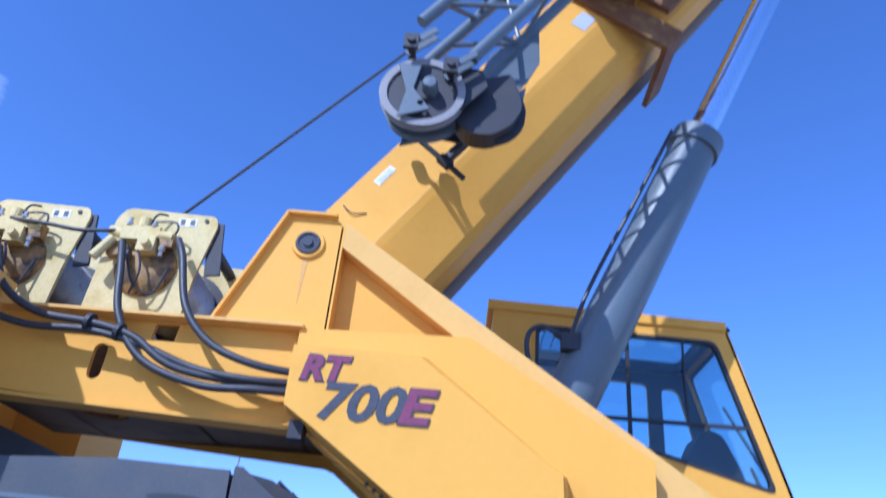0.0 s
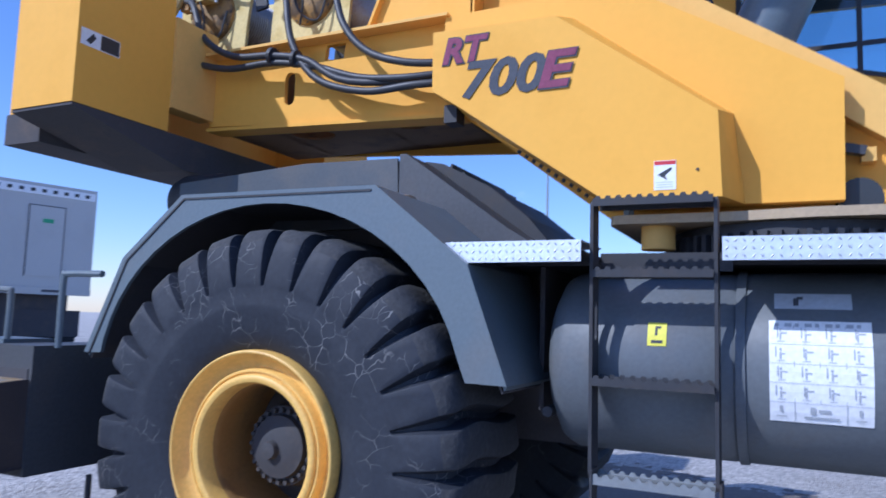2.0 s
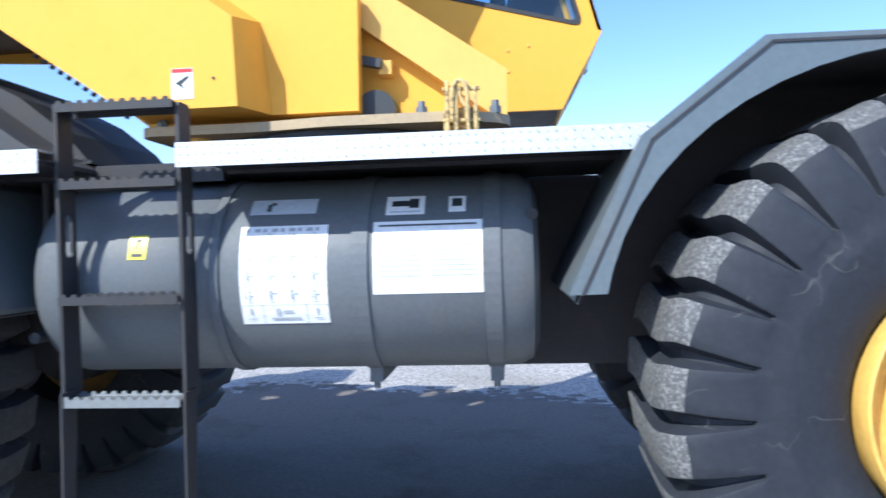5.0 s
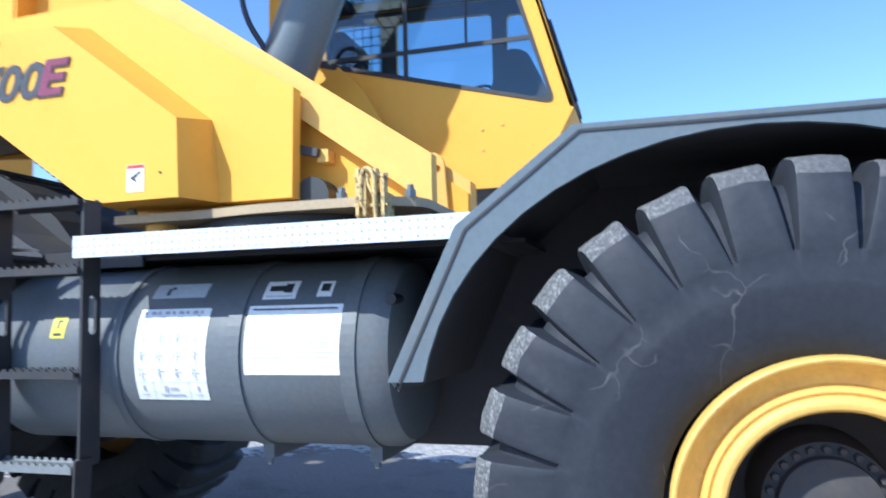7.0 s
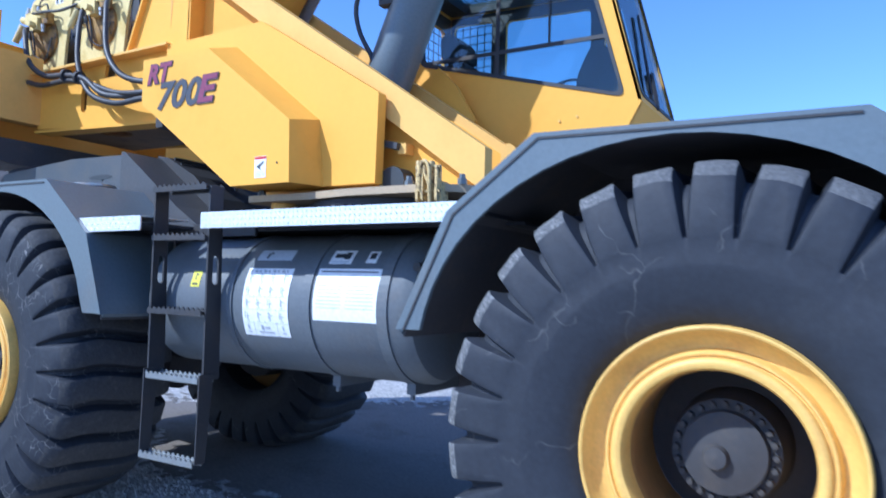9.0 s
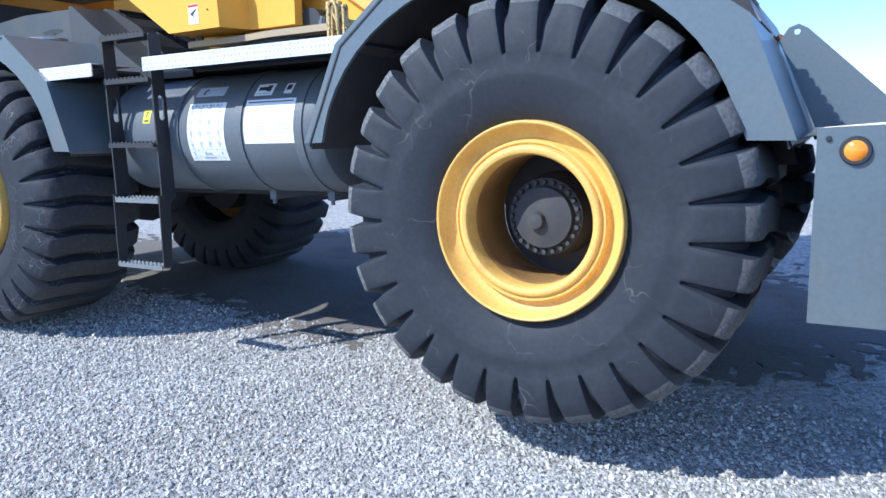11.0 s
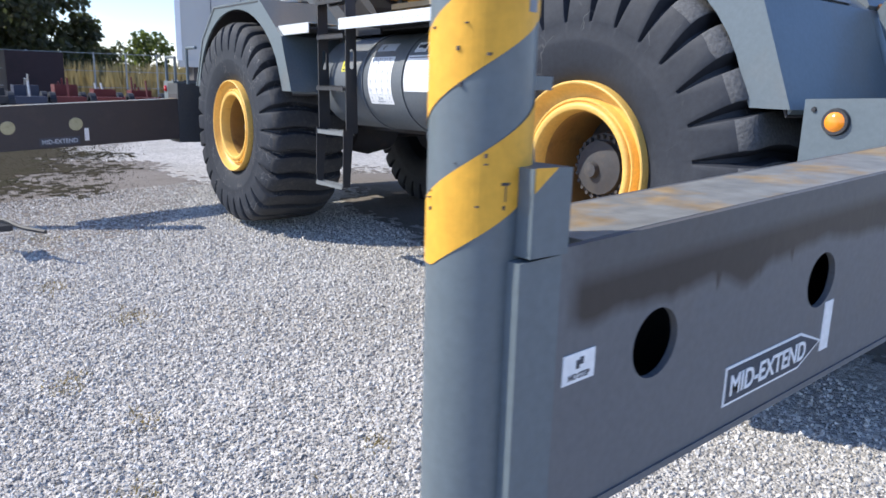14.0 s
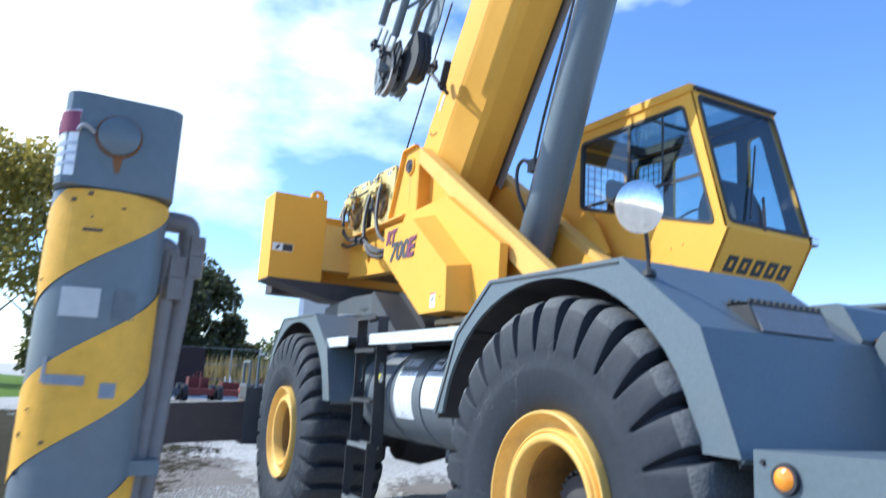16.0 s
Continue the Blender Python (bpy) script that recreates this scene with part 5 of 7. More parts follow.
# turret floor, cross plates
# a much darker yellow-brown than the turret's sides, with darker spots
DARKYELLOW = material("dark_yellow_paint", (0.20, 0.11, 0.04), 0.75, spots=(0.06, 0.04, 0.03), spot_scale=4, spot_amount=0.8)
part("turret_floor", plate(B(), [[(-1.30, 1.03), (0.55, 1.03), (0.55, far(1.03)), (-1.30, far(1.03))], ring2(-0.05, 1.30, 0.10, 18), ring2(-0.75, 1.30, 0.14, 18), ring2(0.30, 1.25, 0.06, 14)], "z", 2.50, 2.515), DARKYELLOW, tur, "dark yellow-brown floor plate with round holes")
for x in (-0.95, -0.25, 0.30):
    part("cross_plate", box(B(), x, x + 0.02, 1.03, far(1.03), 2.5, 2.95), DARKYELLOW, tur)
part("front_plate", prism(B(), [(0.5, 2.45), (0.52, 2.45), (1.25, 1.95), (1.22, 1.95)], "y", 1.03, far(1.03)), DARKYELLOW, tur)
bm = prism(B(), [(p.x, p.z) for p in arm], "y", far(1.13), far(0.99))
part("sloping_arm", bm, CREAM, crane, "sun-faded yellow box arm sloping to the deck", bevel=0.008)
bm = lathe(B(), [(0, 0.16), (0.02, 0.26), (0.05, 0.27), (0.10, 0.22), (0.18, 0.20)], (-0.62, 1.22, 2.02), (0, 0, 1), 28)
part("swivel_cover", bm, BLACK, crane, smooth=True)
bm = bar(B(), (2.10, 1.03, 2.140), (2.25, 1.03, 2.105), 0.05, 0.038)
part("rubber_stop", bm, HOSE, tur, "short black rubber stop", bevel=0.006)
part("stop_bracket", box(B(), 2.235, 2.29, 1.04, 1.122, 2.065, 2.125), CREAM, tur)
bm = rod(B(), (2.225, 1.0, 1.905), (2.225, 1.122, 1.905), 0.085, 20)
part("pump_end", bm, INK, tur, smooth=True)

# cover panel with lettering
back = [(0.34, 2.945), (1.24, 2.965), (2.172, 2.40), (2.165, 1.888), (1.21, 1.885), (0.45, 2.40), (0.34, 2.50)]
cov = part("cover_panel", prism(B(), back, "y", 0.925, 0.999), YELLOW, crane, "bright yellow moulded side cover with model lettering", bevel=0.032)
front = [(0.375, 2.775), (1.0, 2.765), (1.70, 2.25), (1.715, 1.888), (1.245, 1.886), (0.52, 2.385), (0.38, 2.475)]
base = [(0.350, 2.845), (1.035, 2.84), (1.755, 2.29), (1.80, 1.887), (1.222, 1.885), (0.475, 2.395), (0.352, 2.49)]
bm = B()
f, b2 = [bm.verts.new((x, 0.72, z)) for x, z in front], [bm.verts.new((x, 0.957, z)) for x, z in base]
bm.faces.new(f)
for i in range(7):
    bm.faces.new((f[i], b2[i], b2[(i + 1) % 7], f[(i + 1) % 7]))
part("cover_bulge", bm, YELLOW, cov, bevel=0.034)
def cover_words(text, size, x, z, mat, width, bold, y):
    m = Matrix.Translation((x, y, z)) @ FACE_Y
    return lettering(text, size, m, "lettering", mat, cov, shear=0.22, bold=bold, depth=0.001, width=width)
cover_words("RT", 0.172, 0.430, 2.604, SLATE, 0.250, 0.012, 0.7165)
cover_words("RT", 0.172, 0.434, 2.604, MAROON, 0.240, 0.006, 0.7145)
cover_words("700", 0.243, 0.545, 2.424, SLATE, 0.420, 0.008, 0.7155)
cover_words("E", 0.236, 0.922, 2.427, SLATE, 0.195, 0.012, 0.7135)
cover_words("E", 0.236, 0.928, 2.429, MAROON, 0.182, 0.006, 0.7115)
for k in range(12):                                     # bolts along the lower edge
    q = 0.42 + 0.05 * k
    part("edge_bolt", rod(B(), (0.515 + 0.722 * q, 0.80, 2.372 - 0.497 * q), (0.505 + 0.722 * q, 0.80, 2.357 - 0.497 * q), 0.010, 8), BLACK, cov)
lab = part("warning_label", box(B(), 1.445, 1.535, 0.7175, 0.7195, 1.925, 2.05), WHITE, cov, "white warning label with a red heading")
part("heading", box(B(), 1.447, 1.533, 0.7165, 0.7175, 2.032, 2.048), REDINK, lab)
part("picture", plate(B(), [[(1.46, 1.99), (1.515, 2.02), (1.52, 2.012), (1.49, 1.985), (1.50, 1.965)]], "y", 0.7163, 0.7175), INK, lab)
bm = B()
for k in range(3):
    box(bm, 1.455, 1.525, 0.7165, 0.7175, 1.955 - 0.010 * k, 1.958 - 0.010 * k)
part("print", bm, PALEINK, lab)
# dark plugs paint the holes' shaded depth
part("latch_hole", rod(B(), (1.30, 0.74, 2.52), (1.30, 0.80, 2.50), 0.014, 10), INK, cov)
part("latch_hole", rod(B(), (1.62, 0.715, 2.005), (1.62, 0.73, 2.005), 0.006, 8), INK, cov)
bm = box(B(), 0.40, 0.47, 0.82, 0.92, 2.34, 2.43)
part("bracket", bm, BLACK, cov)

# boom, in its own frame: u along it, n across its side
A = radians(55.0)
U, N, P0 = Vector((math.cos(A), 0, math.sin(A))), Vector((-math.sin(A), 0, math.cos(A))), Vector((0.276, 1.42, 3.492))


def boom_pt(u, n, y):
    p = P0 + U * u + N * n
    return Vector((p.x, P0.y + y, p.z))


def boom_prism(bm, pts, y0, y1):
    lo, hi = [bm.verts.new(boom_pt(u, n, y0)) for u, n in pts], [bm.verts.new(boom_pt(u, n, y1)) for u, n in pts]
    bm.faces.new(lo)
    bm.faces.new(hi[::-1])
    for i in range(len(pts)):
        j = (i + 1) % len(pts)
        bm.faces.new((lo[i], hi[i], hi[j], lo[j]))
    return bm


def boom_section(bm, u0, u1, cross, slant=0.0):
    """cross: (y, n) outline; slant moves the lower side forward at the near end."""
    lo = [bm.verts.new(boom_pt(u0 + slant * (0.17 - n), n, y)) for y, n in cross]
    hi = [bm.verts.new(boom_pt(u1, n, y)) for y, n in cross]
    bm.faces.new(lo)
    bm.faces.new(hi[::-1])
    for i in range(len(cross)):
        j = (i + 1) % len(cross)
        bm.faces.new((lo[i], hi[i], hi[j], lo[j]))
    return bm


cross = [(-0.285, 0.155), (0.285, 0.155), (0.285, -0.50), (0.24, -0.585), (0.12, -0.612), (-0.09, -0.605), (-0.15, -0.565), (-0.272, -0.275), (-0.285, -0.235)]
boom = part("boom", boom_section(B(), -0.12, 9.0, cross, -0.35), YELLOW, crane, "yellow telescopic boom, raised steeply", bevel=0.01)
part("inner_section", boom_section(B(), 9.0, 10.5, [(y * 0.86, n * 0.86 - 0.02) for y, n in cross]), YELLOW, boom)
part("weld_seam", boom_prism(B(), [(0.0, -0.222), (9.0, -0.222), (9.0, -0.228), (0.0, -0.228)], -0.2875, -0.285), CREAM, boom)
# strip added to paint a soft pale glow at the boom's lower edge
part("lower_rail", boom_prism(B(), [(0.15, -0.50), (9.0, -0.50), (9.0, -0.645), (0.15, -0.645)], 0.287, 0.300), LIGHTGREY, boom, "pale grey strip for the soft glow along the boom's lower edge")
part("label", boom_prism(B(), [(0.62, 0.08), (0.78, 0.08), (0.78, 0.03), (0.62, 0.03)], -0.2885, -0.2865), WHITE, boom)
bm = B()
for n in (0.066, 0.052, 0.040):
    boom_prism(bm, [(0.64, n), (0.76, n), (0.76, n - 0.006), (0.64, n - 0.006)], -0.2895, -0.2885)
part("print", bm, PALEINK, boom)
part("label", boom_prism(B(), [(2.55, -0.08), (2.70, -0.08), (2.70, -0.20), (2.55, -0.20)], -0.2890, -0.2862), PALEINK, boom)
for u, n in ((0.42, -0.05), (2.05, -0.13)):
    part("cable_tie", tube(B(), [boom_pt(u, n, -0.287), boom_pt(u - 0.06, n + 0.07, -0.30), boom_pt(u - 0.05, n + 0.15, -0.287)], 0.004, 6), BLACK, boom)
# stowage bracket round the boom
bm = boom_prism(B(), [(2.75, 0.20), (2.95, 0.20), (2.95, -0.76), (2.75, -0.76)], -0.33, -0.288)
boom_prism(bm, [(2.75, -0.72), (2.95, -0.72), (2.95, -0.76), (2.75, -0.76)], -0.288, 0.31)
boom_prism(bm, [(2.80, 0.10), (3.15, 0.22), (3.35, 0.02), (2.95, -0.35)], -0.62, -0.33)
boom_prism(bm, [(3.0, -0.2), (3.5, -0.2), (3.5, -0.60), (3.0, -0.60)], -0.40, -0.35)
part("stowage_bracket", bm, RUST, boom, "rusty orange jib stowage bracket", bevel=0.01)

# lift cylinder
C0, C1 = Vector((1.745, 1.57, 2.62)), Vector((2.765, 1.48, 4.845))
ax = (C1 - C0).normalized()
bm = lathe(B(), [(-0.25, 0.10), (-0.24, 0.157), (0, 0.160), ((C1 - C0).length - 0.14, 0.160), ((C1 - C0).length - 0.14, 0.180), ((C1 - C0).length - 0.01, 0.180), ((C1 - C0).length, 0.170), ((C1 - C0).length, 0.115)], C0, ax, 44)
cyl = part("lift_cylinder", bm, GREY, crane, "thick grey lift cylinder with a bright rod", smooth=True)
part("piston_rod", rod(B(), C1 - ax * 0.05, C1 + ax * 2.2, 0.10, 32), CHROME, cyl, "polished rod", smooth=True)
part("cylinder_hose", tube(B(), [(1.74, 1.44, 2.76), (1.72, 1.44, 2.83), (1.63, 1.44, 2.98), (1.585, 1.44, 3.13), (1.60, 1.44, 3.24), (1.67, 1.44, 3.285), (1.74, 1.44, 3.26), (1.78, 1.44, 3.23)], 0.016, 10), HOSE, cyl, smooth=True)
part("cylinder_hose", tube(B(), [(1.83, 1.44, 3.18), (1.965, 1.435, 3.57), (2.26, 1.42, 4.20), (2.55, 1.39, 4.82)], 0.013, 8), HOSE, cyl, smooth=True)
bm = box(B(), 1.79, 1.90, 1.41, 1.48, 3.14, 3.25)
rod(bm, (1.80, 1.44, 3.22), (1.755, 1.44, 3.25), 0.024, 10)
part("holding_valve", bm, BLACK, cyl, bevel=0.008)

# counterweight
rear_block = box(B(), -2.15, -1.80, 0.25, far(0.25), 2.46, 3.30)
cw = part("counterweight", rear_block, YELLOW, crane, "big yellow counterweight block with a grey underside", bevel=0.02)
for y0, y1 in ((0.03, 0.66), (far(0.66), far(0.03))):
    part("end_block", box(B(), -1.80, -1.32, y0, y1, 2.405, 3.40), YELLOW, cw, bevel=0.02)
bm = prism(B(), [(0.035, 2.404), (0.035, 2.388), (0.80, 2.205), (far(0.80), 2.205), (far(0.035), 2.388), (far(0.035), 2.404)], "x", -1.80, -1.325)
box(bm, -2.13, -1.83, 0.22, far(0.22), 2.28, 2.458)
# the slab's grey is darkened to carry the shade under the block
part("underside", bm, UNDER, cw, "grey painted base slab below the block, darkened for shade")
lab = part("warning_label", box(B(), -1.3195, -1.318, 0.05, 0.29, 2.715, 2.805), WHITE, cw, "small white and black label")
part("print", box(B(), -1.318, -1.317, 0.17, 0.285, 2.72, 2.80), INK, lab)
part("print", plate(B(), [[(0.08, 2.74), (0.12, 2.79), (0.14, 2.77), (0.11, 2.73)]], "x", -1.318, -1.317), INK, lab)
bm = plate(B(), [[(0.47, 3.38), (0.47, 3.46), (0.51, 3.50), (0.58, 3.50), (0.62, 3.46), (0.62, 3.38)], ring2(0.545, 3.445, 0.025, 12)], "x", -1.40, -1.34)
part("lifting_lug", bm, YELLOW, cw)
bm = box(B(), -1.42, -1.30, 0.66, 1.0, 2.55, 3.10)
part("side_bracket", bm, CREAM, crane)


# winches
def winch(x, label):
    pl = rounded([(x - 0.30, 3.0), (x - 0.27, 3.62), (x - 0.22, 3.70), (x + 0.33, 3.68), (x + 0.35, 3.62), (x + 0.29, 3.28), (x + 0.27, 3.0)], 0.04, 3)
    w = part("winch", plate(B(), [pl], "y", 1.09, 1.115), PALE, crane, label)
    part("side_plate", plate(B(), [pl], "y", 1.78, 1.805), PALE, w)
    bm = lathe(B(), [(0, 0.27), (0.015, 0.27), (0.02, 0.19), (0.62, 0.19), (0.625, 0.27), (0.64, 0.27)], (x, 1.125, 3.33), (0, 1, 0), 36)
    part("drum", bm, BLACK, w, smooth=True)
    bm = B()
    for k in range(28):
        lathe(bm, [(-0.010, 0.205), (-0.005, 0.216), (0.005, 0.216), (0.010, 0.205)], (x, 1.16 + 0.0207 * k, 3.33), (0, 1, 0), 28)
    part("wound_rope", bm, STEEL, w, smooth=True)
    part("roller_guard", bar(B(), (x + 0.33, 1.12, 3.64), (x + 0.38, 1.12, 3.30), 0.09, 0.02, up=(0, 1, 0)), BLACK, w)
    part("tie_bar", rod(B(), (x + 0.24, 1.11, 3.62), (x + 0.24, 1.79, 3.62), 0.035, 12), BLACK, w)
    bm = lathe(B(), [(-0.05, 0.06), (-0.045, 0.14), (-0.02, 0.175), (0.0, 0.18)], (x + 0.0, 1.09, 3.30), (0, 1, 0), 30)
    part("brake_housing", bm, OCHRE, w, "oily ochre round brake housing", smooth=True)
    bm = box(B(), x - 0.16, x + 0.06, 0.99, 1.07, 3.44, 3.53)
    box(bm, x - 0.04, x + 0.06, 0.97, 1.05, 3.36, 3.46)
    rod(bm, (x - 0.05, 1.02, 3.53), (x - 0.05, 1.02, 3.59), 0.035, 12)
    rod(bm, (x + 0.06, 1.02, 3.485), (x + 0.14, 1.02, 3.475), 0.032, 12)
    rod(bm, (x - 0.16, 1.02, 3.48), (x - 0.24, 1.02, 3.50), 0.03, 12)
    rod(bm, (x + 0.02, 0.97, 3.40), (x + 0.02, 0.92, 3.40), 0.025, 10)
    rod(bm, (x - 0.20, 1.0, 3.44), (x - 0.27, 0.98, 3.30), 0.028, 10)
    part("valve_block", bm, PALE, w, "cream hydraulic valve block with fittings", bevel=0.006)
    for dx, z, h in ((-0.13, 3.53, 0.05), (0.02, 3.53, 0.035), (-0.10, 3.36, -0.05), (0.10, 3.40, -0.06)):
        bm = lathe(B(), [(0, 0.020), (0.4 * h, 0.020), (0.4 * h, 0.013), (h, 0.013)], (x + dx, 1.0, z), (0, 0, 1), 8)
        part("hose_fitting", bm, STEEL, w, "worn steel hose fitting")
    part("valve_cover", box(B(), x + 0.07, x + 0.15, 1.0, 1.06, 3.41, 3.50), OCHRE, w, bevel=0.006)
    part("valve_cover", box(B(), x - 0.22, x - 0.15, 1.01, 1.07, 3.34, 3.43), OCHRE, w, bevel=0.006)
    for k in range(12):
        t = 2 * math.pi * k / 12
        part("housing_bolt", lathe(B(), [(-0.012, 0.010), (0, 0.011)], (x + 0.163 * math.cos(t), 1.075, 3.30 + 0.163 * math.sin(t)), (0, 1, 0), 6), BLACK, w)
    lab = part("label", box(B(), x + 0.11, x + 0.22, 1.0875, 1.0895, 3.60, 3.65), WHITE, w)
    part("print", box(B(), x + 0.12, x + 0.15, 1.0867, 1.0875, 3.606, 3.645), INK, lab)
    part("print", box(B(), x + 0.18, x + 0.21, 1.0867, 1.0875, 3.606, 3.645), INK, lab)
    part("bolt", lathe(B(), [(-0.008, 0.013), (0, 0.014)], (x + 0.275, 1.09, 3.645), (0, 1, 0), 8), BLACK, w)
    for pts in ([(x + 0.12, 1.02, 3.475), (x + 0.16, 1.0, 3.52), (x + 0.13, 1.0, 3.57), (x - 0.02, 1.03, 3.58)], [(x - 0.02, 1.02, 3.55), (x + 0.0, 1.03, 3.63), (x + 0.05, 1.06, 3.65)],
                [(x - 0.10, 1.0, 3.40), (x - 0.02, 1.0, 3.18), (x + 0.10, 1.03, 3.12), (x + 0.15, 1.05, 3.30)], [(x - 0.05, 0.98, 3.42), (x + 0.02, 0.98, 3.25), (x - 0.02, 1.02, 3.10)]):
        part("thin_line", tube(B(), pts, 0.007, 6), HOSE, w, smooth=True)
    return w


winch(-0.66, "cream main winch with oily brake housing and valve block")
winch(-1.44, "cream auxiliary winch with oily brake housing")
for pts, r in (([(-0.80, 1.0, 3.42), (-0.72, 0.93, 3.22), (-0.62, 0.88, 2.92), (-0.42, 0.86, 2.68), (-0.10, 0.85, 2.57), (0.20, 0.85, 2.57), (0.42, 0.90, 2.58)], 0.021),
               ([(-0.48, 1.0, 3.46), (-0.40, 0.94, 3.32), (-0.28, 0.88, 3.0), (-0.10, 0.86, 2.80), (0.15, 0.85, 2.70), (0.42, 0.90, 2.68)], 0.021),
               ([(-1.60, 1.0, 3.40), (-1.45, 0.92, 3.30), (-1.30, 0.88, 3.05), (-1.05, 0.87, 2.90), (-0.75, 0.86, 2.86), (-0.5, 0.86, 2.80), (-0.2, 0.86, 2.64), (0.42, 0.92, 2.60)], 0.021),
               ([(-1.66, 0.98, 3.02), (-1.45, 0.90, 2.93), (-1.10, 0.88, 2.83), (-0.75, 0.87, 2.82), (-0.45, 0.87, 2.76), (-0.15, 0.87, 2.66), (0.15, 0.86, 2.62), (0.42, 0.92, 2.64)], 0.020),
               ([(-1.5, 1.0, 3.52), (-1.25, 0.96, 3.48), (-1.05, 0.97, 3.46), (-0.86, 1.0, 3.49)], 0.012)):
    part("hydraulic_hose", tube(B(), pts, r, 12), HOSE, crane, "worn grey-black hydraulic hose", smooth=True)
for x, z in ((-0.75, 2.86), (-0.58, 2.82)):
    part("hose_clamp", lathe(B(), [(-0.012, 0.05), (0.012, 0.05)], (x, 0.87, z), (1, 0, -0.2), 16), BLACK, crane)
part("winch_rope", rod(B(), (-0.82, 1.31, 3.60), (0.66, 1.17, 5.20), 0.010, 8), BLACK, crane, "thin steel winch rope")

upper = [o for o in crane.children if o not in below]

# engine hood over the rear axle
hood = [(-1.25, 1.80), (-1.25, 2.10), (-0.36, 2.16), (0.20, 2.15), (0.22, 1.80)]
part("engine_hood", plate(B(), [hood, slot2(0.0, 1.99, 0.03, 0.01)], "y", 0.75, 0.765), SHADEDGREY, crane, "grey engine hood side")
bm = prism(B(), [(-1.25, 1.80), (-1.25, 2.09), (-0.36, 2.15), (0.20, 2.14), (0.20, 1.80)], "y", 0.766, far(0.80))
eh = part("engine_hood", bm, SHADEDGREY, crane, "grey engine hood over the rear axle", bevel=0.01)
# flat dark patch paints the shade inside the slot
part("hand_slot", prism(B(), [(-0.02 + 0.13 * math.cos(t), 2.01 + 0.018 * math.sin(t)) for t in (0.2, 0.8, 1.57, 2.34, 2.94, 3.34, 3.94, 4.71, 5.5, 6.08)], "y", 0.748, 0.752), INK, eh)
bm = prism(B(), [(0.225, 2.165), (0.26, 2.165), (0.80, 1.78), (1.00, 1.66), (1.00, 1.60), (0.225, 1.60)], "y", 0.73, far(0.73))
part("sloping_hood", bm, DARKGREY, crane, "dusty grey sloping hood")
bm = prism(B(), [(0.22, 2.19), (0.33, 2.17), (0.60, 2.03), (0.80, 1.87), (0.93, 1.72), (0.22, 1.72)], "y", 1.02, far(1.02))
hg = part("hood_grille", bm, BLACK, crane, "black grille on the sloping hood", bevel=0.006)
for k in range(7):
    part("slat", bar(B(), (0.36 + 0.07 * k, 1.05, 2.165 - 0.045 * k - 0.002 * k * k), (0.36 + 0.07 * k, far(1.05), 2.165 - 0.045 * k - 0.002 * k * k), 0.012, 0.02), BLACK, hg)
bm = lathe(B(), [(0, 0.05), (0.02, 0.15), (0.08, 0.17), (0.35, 0.17), (0.40, 0.12), (0.42, 0.03)], (-1.42, 0.95, 2.02), (1, 0, 0), 24)
part("air_cleaner", bm, BLACK, crane, "black air cleaner drum", smooth=True)
part("exhaust_plate", lathe(B(), [(0, 0.13), (0.015, 0.13)], (0.30, 0.50, 1.890), (0, 0, 1), 24), STEEL, crane)

# rear outrigger housing, lamp box and hand rails
bm = box(B(), -1.60, -1.285, -0.05, far(-0.05), 0.56, 1.17)
rh = part("outrigger_housing", bm, DARKGREY, crane, "grey rear outrigger box", bevel=0.008)
# dark sheet on the face, for the opening's shade
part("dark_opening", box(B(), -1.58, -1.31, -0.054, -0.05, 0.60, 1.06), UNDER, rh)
bm = box(B(), -1.95, -1.62, 0.02, 0.30, 1.00, 1.19)
lb = part("tail_lamp_box", bm, GREY, crane, "grey tail lamp box", bevel=0.006)
part("lens", lathe(B(), [(-0.02, 0.01), (-0.015, 0.03), (0, 0.036)], (-1.885, 0.018, 1.11), (0, 1, 0), 18), REDLENS, lb, smooth=True)
for pts in ([(-1.93, 0.05, 1.18), (-1.93, 0.05, 1.41), (-1.90, 0.05, 1.44), (-1.67, 0.05, 1.44), (-1.64, 0.05, 1.41), (-1.64, 0.05, 1.18)], [(-1.25, 0.05, 1.16), (-1.25, 0.05, 1.49), (-1.22, 0.05, 1.52), (-0.98, 0.05, 1.52)]):
    part("hand_rail", tube(B(), pts, 0.016, 8), GREY, crane, smooth=True)
bm = tube(B(), [(-1.1, 0.16, 0.56), (-1.1, 0.16, 0.42), (-1.08, 0.16, 0.40), (-0.75, 0.16, 0.40), (-0.7, 0.16, 0.44)], 0.014, 6)
part("step_bar", bm, BLACK, crane, smooth=True)

# ---- cab ----
below = set(crane.children)
CY0, CY1 = 2.06, 2.98
side = [(1.40, 3.66), (3.03, 3.615), (3.335, 2.50), (3.10, 2.07), (1.40, 2.07)]
win = rounded([(1.70, 3.565), (2.945, 3.54), (3.235, 2.53), (1.70, 2.93)], 0.07, 5)
hole = rounded([(1.725, 3.54), (2.925, 3.515), (3.205, 2.56), (1.725, 2.955)], 0.06, 5)
cab = part("cab", plate(B(), [side, win], "y", CY0, CY0 + 0.03), YELLOW, crane, "yellow operator cab with large windows and dark visor")
hole0 = rounded([(1.47, 3.565), (1.84, 3.545), (1.84, 2.80), (1.47, 2.90)], 0.05, 4)
hole1 = rounded([(1.96, 3.53), (2.69, 3.505), (2.69, 2.52), (1.96, 2.72)], 0.05, 4)
